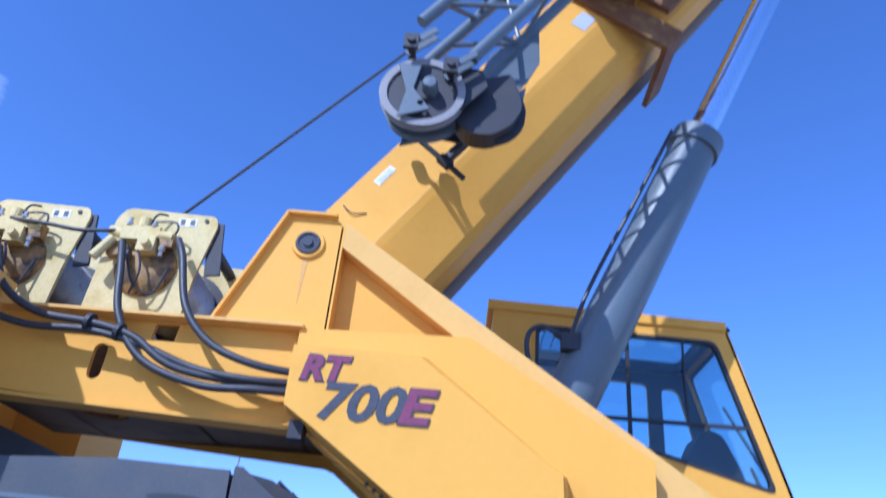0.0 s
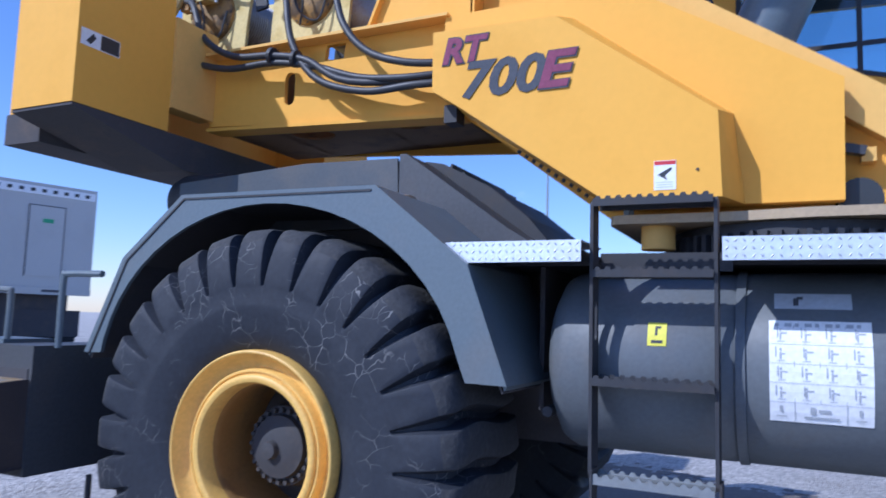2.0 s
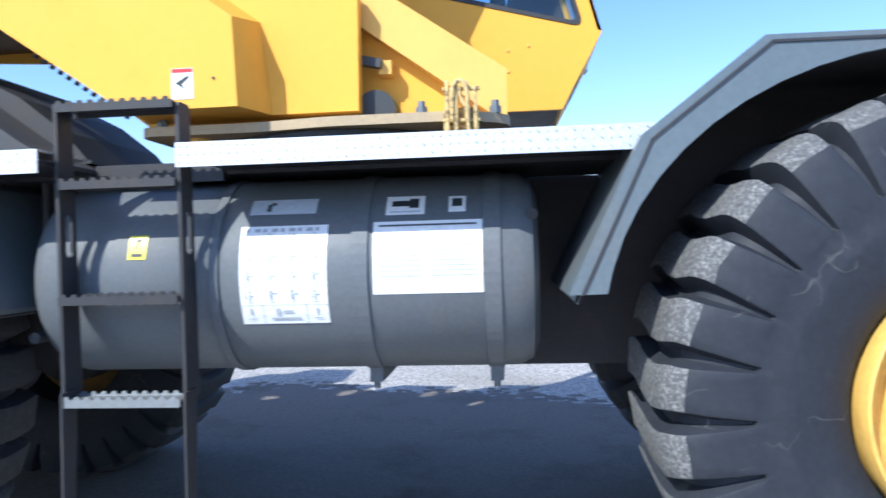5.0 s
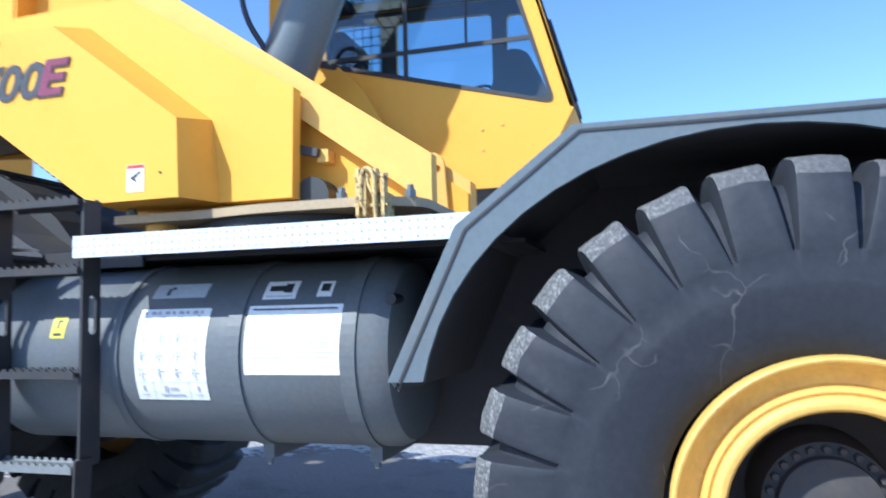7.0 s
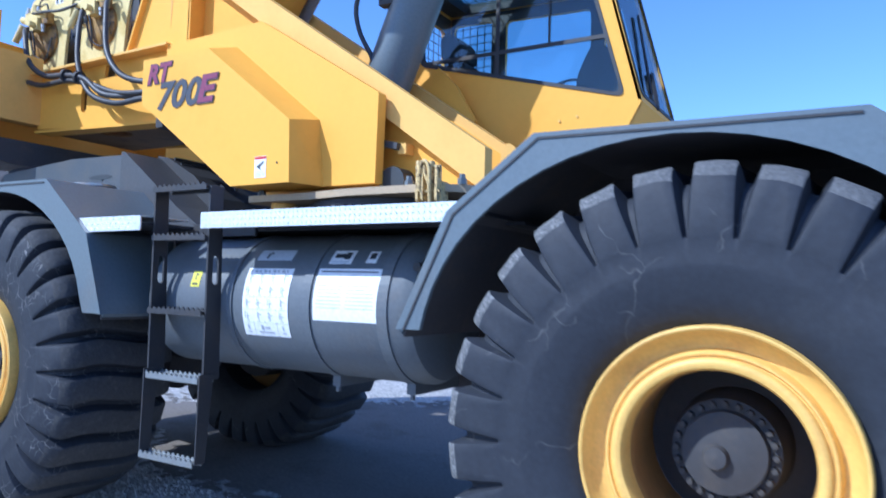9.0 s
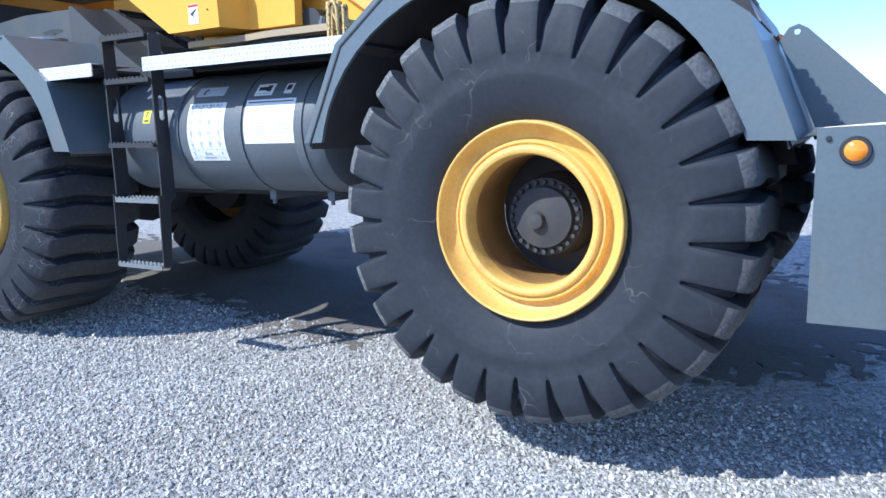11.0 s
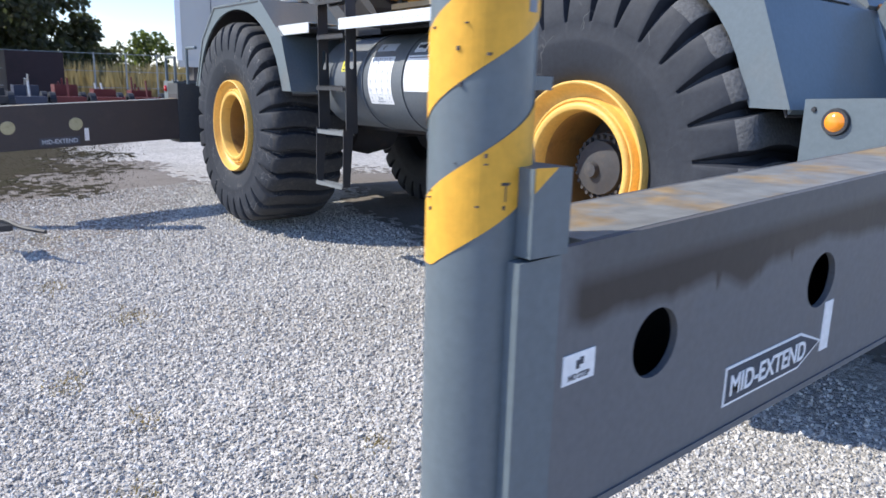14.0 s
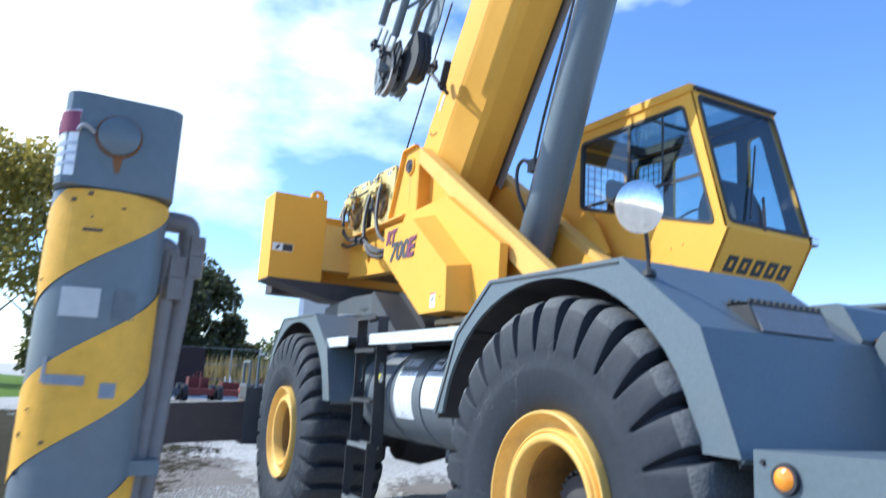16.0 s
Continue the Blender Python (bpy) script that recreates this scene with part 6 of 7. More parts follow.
hole2 = rounded([(2.80, 3.48), (2.93, 3.475), (3.15, 2.60), (2.80, 2.62)], 0.05, 4)
part("cab_side", plate(B(), [side, hole0, hole1, hole2], "y", CY1 - 0.03, CY1), YELLOW, cab)
part("lining", plate(B(), [[(1.44, 3.63), (3.0, 3.60), (3.30, 2.50), (3.08, 2.11), (1.44, 2.11)], hole0, hole1, hole2], "y", CY1 - 0.038, CY1 - 0.033), BLACK, cab)
for h in (hole0, hole1, hole2):
    part("window_pane", plate(B(), [h], "y", CY1 - 0.018, CY1 - 0.014), GLASS, cab, "clear side window").visible_shadow = False
side_guard = part("side_grille", box(B(), 1.455, 1.47, CY1 - 0.012, CY1 + 0.004, 2.88, 3.57), BLACK, cab, "black wire mesh over the side window")
for k in range(6):
    part("wire", rod(B(), (1.47 + 0.07 * k, CY1 - 0.008, 2.80), (1.47 + 0.07 * k, CY1 - 0.008, 3.56), 0.004, 5), BLACK, side_guard)
for k in range(11):
    part("wire", rod(B(), (1.46, CY1 - 0.008, 2.83 + 0.07 * k), (1.85, CY1 - 0.008, 2.83 + 0.07 * k), 0.004, 5), BLACK, side_guard)
rear_win = rounded([(2.20, 3.50), (2.85, 3.50), (2.85, 2.75), (2.20, 2.75)], 0.06, 4)
part("lining", plate(B(), [[(CY0 + 0.04, 2.11), (CY1 - 0.04, 2.11), (CY1 - 0.04, 3.62), (CY0 + 0.04, 3.62)], rear_win], "x", 1.434, 1.438), BLACK, cab)
part("cab_rear", plate(B(), [[(CY0 + 0.03, 2.07), (CY1 - 0.03, 2.07), (CY1 - 0.03, 3.64), (CY0 + 0.03, 3.64)], rear_win], "x", 1.40, 1.43), YELLOW, cab)
bm = B()
for k in range(9):
    rod(bm, (1.415, 2.22 + 0.08 * k, 2.75), (1.415, 2.22 + 0.08 * k, 3.50), 0.004, 5)
for k in range(9):
    rod(bm, (1.415, 2.20, 2.80 + 0.08 * k), (1.415, 2.85, 2.80 + 0.08 * k), 0.004, 5)
part("rear_grille", bm, BLACK, cab, "black wire mesh guard")
def lean(bm):
    for v in bm.verts:
        v.co.z += -0.045 * (v.co.x - 1.36) / 1.7
    return bm


sky_open = rounded([(1.60, CY0 + 0.06), (2.94, CY0 + 0.06), (2.94, CY1 - 0.06), (1.60, CY1 - 0.06)], 0.05, 4)
part("roof", lean(plate(B(), [[(1.36, CY0 - 0.02), (3.02, CY0 - 0.02), (3.02, CY1 + 0.02), (1.36, CY1 + 0.02)], sky_open], "z", 3.655, 3.725)), YELLOW, cab, "yellow roof round a clear roof window", bevel=0.012)
part("lining", lean(plate(B(), [[(1.445, CY0 + 0.035), (2.99, CY0 + 0.035), (2.99, CY1 - 0.04), (1.445, CY1 - 0.04)], sky_open], "z", 3.645, 3.652)), BLACK, cab)
part("roof_seal", lean(plate(B(), [sky_open, rounded([(1.61, CY0 + 0.07), (2.93, CY0 + 0.07), (2.93, CY1 - 0.07), (1.61, CY1 - 0.07)], 0.045, 4)], "z", 3.642, 3.728)), BLACK, cab)
part("roof_window", lean(plate(B(), [sky_open], "z", 3.695, 3.700)), GLASS, cab, "clear roof window").visible_shadow = False
mesh_guard = part("roof_grille", lean(box(B(), 2.26, 2.29, CY0 + 0.07, CY1 - 0.07, 3.705, 3.72)), BLACK, cab, "black wire mesh over the roof window")
for k in range(9):
    part("wire", lean(rod(B(), (1.62, CY0 + 0.12 + 0.083 * k, 3.712), (2.28, CY0 + 0.12 + 0.083 * k, 3.712), 0.004, 5)), BLACK, mesh_guard)
for k in range(8):
    part("wire", lean(rod(B(), (1.65 + 0.083 * k, CY0 + 0.10, 3.712), (1.65 + 0.083 * k, CY1 - 0.10, 3.712), 0.004, 5)), BLACK, mesh_guard)
part("visor", prism(B(), [(3.0205, 3.612), (3.062, 3.632), (3.058, 3.658), (3.0205, 3.668)], "y", CY0 + 0.02, CY1), BLACK, cab, "dark sun visor")
part("floor", box(B(), 1.43, 3.08, CY0 + 0.03, CY1 - 0.03, 2.07, 2.10), BLACK, cab)


def slope_plate(bm, loops, p, q, thick):
    """A plate across the cab on the slope from p to q (x, z); loops in (y, share of the way)."""
    p, q = Vector((p[0], 0, p[1])), Vector((q[0], 0, q[1]))
    n = Vector((q.z - p.z, 0, p.x - q.x)).normalized() * thick
    tmp = plate(bmesh.new(), loops, "x", 0.0, 1.0)
    tmp.verts.ensure_lookup_table()
    made = {v: bm.verts.new(p + (q - p) * v.co.z + Vector((0, v.co.y, 0)) + n * v.co.x) for v in tmp.verts}
    for f in tmp.faces:
        bm.faces.new([made[v] for v in f.verts])
    tmp.free()
    return bm


top, low, chin = (3.035, 3.62), (3.335, 2.50), (3.10, 2.07)
wopen = rounded([(CY0 + 0.03, 0.015), (CY1 - 0.012, 0.015), (CY1 - 0.010, 0.965), (CY0 + 0.028, 0.965)], 0.06, 4)
part("windscreen_surround", slope_plate(B(), [[(CY0, 0), (CY1, 0), (CY1, 1), (CY0, 1)], wopen], top, low, 0.02), YELLOW, cab)
seal_in = rounded([(CY0 + 0.060, 0.045), (CY1 - 0.040, 0.045), (CY1 - 0.036, 0.94), (CY0 + 0.056, 0.94)], 0.055, 4)
part("window_seal", slope_plate(B(), [wopen, seal_in], top, low, -0.006), BLACK, cab)
part("window_pane", slope_plate(B(), [seal_in], (top[0] - 0.004, top[1]), (low[0] - 0.004, low[1]), 0.004), GLASS, cab, "clear windscreen").visible_shadow = False
part("chin_panel", slope_plate(B(), [[(CY0 - 0.003, 0), (CY1 + 0.003, 0), (CY1 + 0.003, 1), (CY0 - 0.003, 1)]], low, chin, 0.02), YELLOW, cab)
for k in range(5):
    y0 = CY0 + 0.10 + 0.142 * k
    bm = slope_plate(B(), [[(y0 + 0.012, 0.66), (y0 + 0.115, 0.66), (y0 + 0.128, 0.40), (y0 + 0.025, 0.40)], [(y0 + 0.05, 0.585), (y0 + 0.085, 0.585), (y0 + 0.092, 0.475), (y0 + 0.057, 0.475)]], (low[0] + 0.004, low[1]), (chin[0] + 0.004, chin[1]), 0.003)
    part("mark", bm, INK, cab, "dark maker's mark shape")
part("window_seal", plate(B(), [win, hole], "y", CY0 - 0.006, CY0 + 0.036), BLACK, cab)
part("window_pane", plate(B(), [hole], "y", CY0 + 0.012, CY0 + 0.016), GLASS, cab, "clear side window").visible_shadow = False
for x0, x1, z0, z1 in ((2.318, 2.345, 2.775, 3.535), (1.72, 2.3175, 2.930, 2.957), (2.3455, 3.10, 2.930, 2.957), (2.707, 2.721, 2.9575, 3.53)):
    part("window_bar", box(B(), x0, x1, CY0 + 0.001, CY0 + 0.011, z0, z1), BLACK, cab)
# inside
bm = box(B(), 1.95, 2.40, 2.28, 2.76, 2.38, 2.50)
box(bm, 2.0, 2.35, 2.35, 2.7, 2.10, 2.38)
part("seat_base", bm, SEAT, cab, bevel=0.03)
bm = prism(B(), rounded([(1.90, 2.48), (2.03, 2.48), (1.95, 2.99), (1.90, 3.03), (1.80, 3.03)], 0.04, 4), "y", 2.28, 2.76)
part("backrest", bm, SEAT, cab, bevel=0.03)
part("headrest", prism(B(), rounded([(1.70, 3.06), (1.88, 3.06), (1.86, 3.20), (1.78, 3.27), (1.69, 3.25)], 0.05, 4), "y", 2.36, 2.62), SEAT, cab, bevel=0.03)
bm = prism(B(), rounded([(2.78, 2.12), (3.07, 2.12), (3.20, 2.50), (3.14, 2.74), (3.03, 2.98), (2.90, 3.01), (2.80, 2.80)], 0.06, 4), "y", CY0 + 0.30, CY1 - 0.30)
part("dash_console", bm, BLACK, cab, bevel=0.03)
bm = lathe(B(), [(-0.012, 0.165), (0.0, 0.178), (0.012, 0.165), (0.0, 0.152)], (2.62, 2.52, 2.74), (-0.45, 0, 0.9), 28, closed=True)
rod(bm, (2.62, 2.52, 2.74), (2.88, 2.52, 2.35), 0.025, 8)
part("steering_wheel", bm, BLACK, cab, smooth=True)
bm = B()
for y in (2.22, 2.82):
    for x in (2.42, 2.50):
        rod(bm, (x, y, 2.45), (x + 0.03, y, 2.72), 0.010, 6)
        lathe(bm, [(0, 0.012), (0.02, 0.024), (0.05, 0.02), (0.06, 0.004)], (x + 0.03, y, 2.71), (0.1, 0, 1), 8)
    box(bm, 2.20, 2.56, y - 0.06, y + 0.06, 2.30, 2.47)
part("control_levers", bm, BLACK, cab)
part("wiper", bar(B(), (3.15, 2.60, 3.25), (3.33, 2.30, 2.60), 0.012, 0.02), BLACK, cab)
part("wiper", bar(B(), (3.335, 2.45, 2.53), (3.27, 2.52, 2.80), 0.02, 0.02), BLACK, cab)
bm = box(B(), 3.26, 3.34, 2.95, 3.04, 2.49, 2.56)
hl = part("work_lamp", bm, BLACK, cab, "small black work lamp with a clear lens", bevel=0.012)
part("lens", box(B(), 3.34, 3.352, 2.957, 3.033, 2.497, 2.553), LAMPGLASS, hl)
for x, z in ((2.80, 2.42), (2.92, 2.44), (2.80, 2.30)):
    part("screw", rod(B(), (x, CY0 - 0.006, z), (x, CY0, z), 0.010, 8), CREAM, cab)
# linkage and hoses behind the lift cylinder
bm = plate(B(), [[(1.62, 2.60), (1.95, 2.85), (2.10, 2.70), (2.25, 2.45), (2.0, 2.2), (1.6, 2.2)]], "y", 1.92, 1.95)
part("cylinder_base", bm, YELLOW, crane)

# ---- jib folded beside the boom ----
UJ, NJ = Vector((0.5548, 0, 0.832)), Vector((-0.832, 0, 0.5548))


def jp(u, n, y):
    p = P0 + UJ * u + NJ * n
    return Vector((p.x, y, p.z))


AX = (0, 1, 0)
jib = part("folding_jib", B(), GREY, crane, "grey lattice jib folded beside the boom")
chords = [((1.25, 0.16, 0.34), (8.0, -0.02, 0.42)), ((1.25, 0.14, 0.66), (8.0, -0.02, 0.70)), ((1.22, -0.22, 0.36), (8.0, -0.30, 0.44)), ((1.25, -0.20, 0.66), (8.0, -0.28, 0.70))]
for a, b in chords:
    part("chord", rod(B(), jp(*a), jp(*b), 0.038, 14), GREY, jib, smooth=True)
for k in range(11):
    u0, u1 = 1.45 + 0.60 * k, 1.75 + 0.60 * k
    if u1 > 7.8:
        break
    def ch(i, u):
        (a, an, ay), (b, bn, by) = chords[i]
        t = (u - a) / (b - a)
        return jp(u, an + (bn - an) * t, ay + (by - ay) * t)
    for i, j in ((0, 2), (1, 3), (0, 1), (2, 3)):
        part("brace", rod(B(), ch(i, u0), ch(j, u1), 0.016, 8), GREY, jib, smooth=True)
        part("brace", rod(B(), ch(j, u1), ch(i, u0 + 0.6), 0.016, 8), GREY, jib, smooth=True)
# head: rope sheave with a pale rim, hourglass plates, dark second sheave, guard and pinned links
HUB = Vector((0.885, 0.40, 4.145))


def sheave(c, r, y, rim, web, label):
    c = Vector((c[0], y, c[1]))
    sh = part("sheave", lathe(B(), [(-0.026, r), (-0.026, r - 0.042), (-0.016, r - 0.046), (0.016, r - 0.046), (0.026, r - 0.042), (0.026, r), (0.006, r - 0.028), (-0.006, r - 0.028)], c, AX, 44, closed=True), rim, jib, label, smooth=False)
    part("web", lathe(B(), [(-0.012, r - 0.045), (-0.010, 0.07), (-0.035, 0.06), (-0.035, 0.0)], c, AX, 32), web, sh)
    part("web", lathe(B(), [(0.012, r - 0.045), (0.010, 0.07), (0.035, 0.06), (0.035, 0.0)], c, AX, 32), web, sh)
    return sh


sheave((HUB.x, HUB.z), 0.235, 0.40, LIGHTGREY, BLACK, "grooved rope sheave with a pale worn rim")
sheave((HUB.x + 0.01, HUB.z + 0.01), 0.225, 0.53, GREY, BLACK, "grooved rope sheave")
sheave((1.25, 4.17), 0.21, 0.56, BLACK, BLACK, "dark grooved rope sheave")
for y in (0.345, 0.60):
    bow = [(0.74, 4.31), (0.87, 4.31), (0.84, 4.14), (0.94, 4.0), (0.77, 3.94), (0.80, 4.12)]
    part("head_plate", plate(B(), [bow, ring2(0.885, 4.04, 0.016, 10)], "y", y, y + 0.012), GREY, jib, "grey hourglass plate beside the sheave", bevel=0.003)
part("sheave_pin", lathe(B(), [(-0.03, 0.0), (-0.028, 0.035), (0.0, 0.045), (0.30, 0.045)], (HUB.x + 0.04, 0.33, HUB.z + 0.01), AX, 20), GREY, jib, smooth=True)
for y in (0.33, 0.62):
    arms = plate(B(), [[(0.90, 4.33), (1.02, 4.36), (1.20, 4.33), (1.24, 4.22), (1.10, 4.05), (0.97, 4.07), (0.93, 4.18)]], "y", y + 0.06, y + 0.075)
    part("side_plate", arms, BLACK, jib, bevel=0.004)
part("guard_plate", plate(B(), [[(1.16, 4.42), (1.24, 4.70), (1.53, 4.97), (1.54, 4.66), (1.47, 4.50), (1.40, 4.41), (1.32, 4.37), (1.23, 4.37)]], "y", 0.64, 0.652), GREY, jib, "grey rounded guard plate")
part("guard_plate", plate(B(), [[(1.30, 4.30), (1.46, 4.42), (1.44, 4.28), (1.39, 4.22)]], "y", 0.60, 0.612), GREY, jib)
body = [(1.10, 4.30), (1.37, 4.40), (1.44, 4.16), (1.38, 4.03), (1.27, 3.95), (1.14, 3.96), (1.06, 4.06)]
part("hook_block", prism(B(), rounded(body, 0.05, 3), "y", 0.47, 0.60), BLACK, jib, "dark round-bottomed block below the jib head", bevel=0.015)
part("tip_link", tube(B(), [(0.70, 0.93, 4.36), (0.83, 0.93, 4.25), (1.01, 0.93, 4.09), (1.135, 0.93, 3.975)], 0.018, 8), BLACK, jib, "dark pinned link below the jib head", smooth=True)
part("link_pin", rod(B(), (0.69, 0.88, 4.37), (0.72, 0.98, 4.36), 0.04, 10), GREY, jib, smooth=True)
part("link_arm", bar(B(), (1.17, 0.90, 4.28), (1.02, 0.93, 4.10), 0.06, 0.04), BLACK, jib, bevel=0.008)
part("link_collar", rod(B(), (0.985, 0.93, 4.115), (1.045, 0.93, 4.06), 0.036, 10), BLACK, jib, smooth=True)
for x, z in ((0.80, 4.42), (1.03, 4.26)):
    bm = rod(B(), (x, 0.26, z), (x, 0.86, z), 0.022, 10)
    for y in (0.29, 0.83):
        box(bm, x - 0.04, x + 0.04, y - 0.012, y + 0.012, z - 0.05, z + 0.05)
    part("cross_pin", bm, BLACK, jib)
    for y in (0.31, 0.37):
        part("lug", bar(B(), (x - 0.03, y, z - 0.02), (x + 0.13, y, z + 0.12), 0.04, 0.012, up=(0, 1, 0)), GREY, jib)

# the upper works stand a little off the chassis' middle line
for o in upper + [o for o in crane.children if o not in below]:
    o.matrix_basis = Matrix.Translation((0.0, 0.033, 0.0)) @ o.matrix_basis


# ---- things beyond the crane ----
def leaves(name, centres, radii, count, leaf, mat, parent, seed):
    """A crown of many small leaf clumps in uneven masses, with gaps."""
    r = np.random.default_rng(seed)
    centres, radii = np.array(centres), np.array(radii)
    pick = r.choice(len(centres), count, p=radii ** 2 / (radii ** 2).sum())
    d = r.normal(size=(count, 3))
    d /= np.linalg.norm(d, axis=1)[:, None]
    pos = centres[pick] + d * (radii[pick] * r.uniform(0.35, 1.08, count) ** 0.6)[:, None]
    q, _ = np.linalg.qr(r.normal(size=(count, 3, 3)))
    s = leaf * r.uniform(0.5, 1.3, count)
    base = np.array([(-0.5, -0.12, 0), (0.1, -0.45, 0.12), (0.6, 0.05, 0), (0.0, 0.42, 0.12)])
    v = np.einsum("nij,vj->nvi", q, base) * s[:, None, None] + pos[:, None]
    f = np.array([(0, 1, 2), (0, 2, 3)])[None] + 4 * np.arange(count)[:, None, None]
    return mesh_from(name, v.reshape(-1, 3).tolist(), f.reshape(-1, 3).tolist(), mat, parent)


def tree(x, y, height, spread, mat, label, seed, leaf=0.28, count=5000, trunk=0.22, bare=0.25, group="trees behind the yard", low=0):
    r = random.Random(seed)
    t = thing("tree", (x, y, 0), label, "tree", group)
    bm = B()
    bends = [Vector((x, y, 0)), Vector((x + r.uniform(-0.2, 0.2), y + r.uniform(-0.2, 0.2), height * 0.3)), Vector((x + r.uniform(-0.5, 0.5), y + r.uniform(-0.5, 0.5), height * 0.62)), Vector((x + r.uniform(-0.6, 0.6), y, height * 0.9))]
    for i in range(3):
        rod(bm, bends[i], bends[i + 1], trunk * (1 - 0.3 * i), 9, trunk * (1 - 0.3 * (i + 1)))
    centres, radii = [], []
    for k in range(15):
        s = r.uniform(0, 3)
        i = min(int(s), 2)
        p = bends[i].lerp(bends[i + 1], s - i)
        if p.z < height * bare:
            p.z = height * bare
        a = r.uniform(0, 6.28)
        reach = spread * r.uniform(0.35, 0.95) * (1.05 - 0.45 * p.z / height)
        e = p + Vector((math.cos(a) * reach, math.sin(a) * reach, r.uniform(0.1, 0.28) * height))
        e.z = min(e.z, height * 0.93)
        rod(bm, p, e, trunk * 0.32, 6, 0.02)
        centres.append(tuple(e))
        radii.append(spread * r.uniform(0.22, 0.42))
    for k in range(low):                                # leafy skirt down to the ground
        a = r.uniform(0, 6.28)
        centres.append((x + math.cos(a) * spread * 0.6, y + math.sin(a) * spread * 0.6, height * r.uniform(0.12, 0.34)))
        radii.append(spread * r.uniform(0.25, 0.4))
    part("trunk", bm, BARK, t, smooth=True)
    leaves("crown", centres, radii, count, leaf, mat, t, seed)
    return t


def polar(az, dist):
    a = radians(az)
    return 6.7 + dist * math.sin(a), -2.1 + dist * math.cos(a)


for az, dist, h, sp, mat, lab, seed, n in (
        (-94.5, 46, 13.2, 4.6, FALLLEAF, "tall open tree with yellowing leaves", 1, 4700), (-91.2, 44, 12.4, 3.8, FALLLEAF, "slender tree with thin yellow-green leaves", 2, 3300),
        (-98.5, 48, 13.0, 4.8, FALLLEAF, "tall open tree with yellowing leaves", 3, 4500), (-103.0, 52, 12.0, 4.8, LEAF, "leafy green tree at the edge of the lawn", 13, 4000)):
    tree(*polar(az, dist), h, sp, mat, lab, seed, 0.30, n)
for az, dist, h, sp, mat, lab, seed, n in (
        (-88.3, 60, 8.6, 4.5, DARKLEAF, "dense dark green tree", 4, 7000), (-85.2, 58, 9.4, 5.0, DARKLEAF, "dense dark green tree", 5, 8000), (-81.8, 56, 8.5, 4.6, DARKLEAF, "dense dark green tree", 6, 7000),
        (-83.5, 64, 8.8, 4.6, LEAF, "green tree among darker ones", 7, 5000), (-79.6, 60, 5.2, 3.2, DARKLEAF, "low dark tree at the end of the row", 8, 4000), (-74.3, 75, 5.4, 3.0, LEAF, "small far green tree", 9, 2500),
        (-77.0, 85, 4.6, 4.0, DARKLEAF, "low far green bushes", 10, 2500), (-70.5, 90, 4.4, 4.0, DARKLEAF, "low far green bushes", 14, 2500)):
    tree(*polar(az, dist), h, sp, mat, lab, seed, 0.42, n, 0.25, 0.08, low=9)

# lawn and verge beyond the gravel
bm = B()
pts = [(-9, -2.2), (-9.5, -14), (-60, -40), (-75, -8), (-60, -1.2), (-26, -1.5)]
bm.faces.new([bm.verts.new((x, y, 0.012)) for x, y in pts])
tagged(part("lawn", bm, LAWN), "short sunlit green lawn beyond the yard", "lawn", kind="structure")
def patch(cx, cy, rx, ry, cell, lift, seed):
    """A ragged patch that follows the ground."""
    bm, corner, rv = B(), {}, random.Random(seed)
    def spot(i, j):
        if (i, j) not in corner:
            x, y = cx + cell * (i + rv.uniform(-0.42, 0.42)), cy + cell * (j + rv.uniform(-0.42, 0.42))
            corner[i, j] = bm.verts.new((x, y, ground_height(x, y) + lift))
        return corner[i, j]
    ni, nj = int(1.3 * rx / cell), int(1.3 * ry / cell)
    for i in range(-ni, ni):
        for j in range(-nj, nj):
            x, y = cell * i, cell * j
            q = (x / rx) ** 2 + (y / ry) ** 2 + 0.25 * math.sin(2.1 * x + 0.7 * y) * math.sin(2.9 * y - 0.8 * x + 1)
            if q + rv.uniform(-0.26, 0.26) < 0.95:
                bm.faces.new((spot(i, j), spot(i + 1, j), spot(i + 1, j + 1), spot(i, j + 1)))
    return bm


# packed dirt, its colour also darkened to deepen the crane's shade
tagged(part("dirt", patch(1.9, 3.1, 4.2, 2.0, 0.07, 0.006, 79), DIRT), "smooth packed dirt below the crane, darkened for the shade there", "ground", kind="structure")
tagged(part("dirt", patch(-3.4, -1.5, 3.0, 2.1, 0.07, 0.005, 78), DIRT), "packed grey-brown dirt between the gravel", "ground", kind="structure")
bm = patch(-8.4, -3.5, 6.9, 3.8, 0.085, 0.011, 77)
tagged(part("verge", bm, VERGE), "patchy weeds and dry grass on the gravel", "verge", kind="structure")

# dry grass strip far off
r = np.random.default_rng(21)
cnt = 9000
az = np.radians(r.uniform(-84, -66, cnt))
dist = r.uniform(48, 66, cnt)
gx, gy = 6.7 + dist * np.sin(az), -2.1 + dist * np.cos(az)
gh = r.uniform(0.8, 2.6, cnt)
lean = r.normal(0, 0.25, (cnt, 2))
w = r.uniform(0.05, 0.16, cnt)
v = np.stack([np.stack([gx, gy - w, 0 * gx], -1), np.stack([gx, gy + w, 0 * gx], -1), np.stack([gx + lean[:, 0], gy + lean[:, 1], gh], -1)], 1)
dry = mesh_from("tall_grass", v.reshape(-1, 3).tolist(), (np.arange(cnt * 3).reshape(-1, 3)).tolist(), DRYGRASS)
tagged(dry, "tall dry brown grass beyond the fence", "grass", kind="stuff")

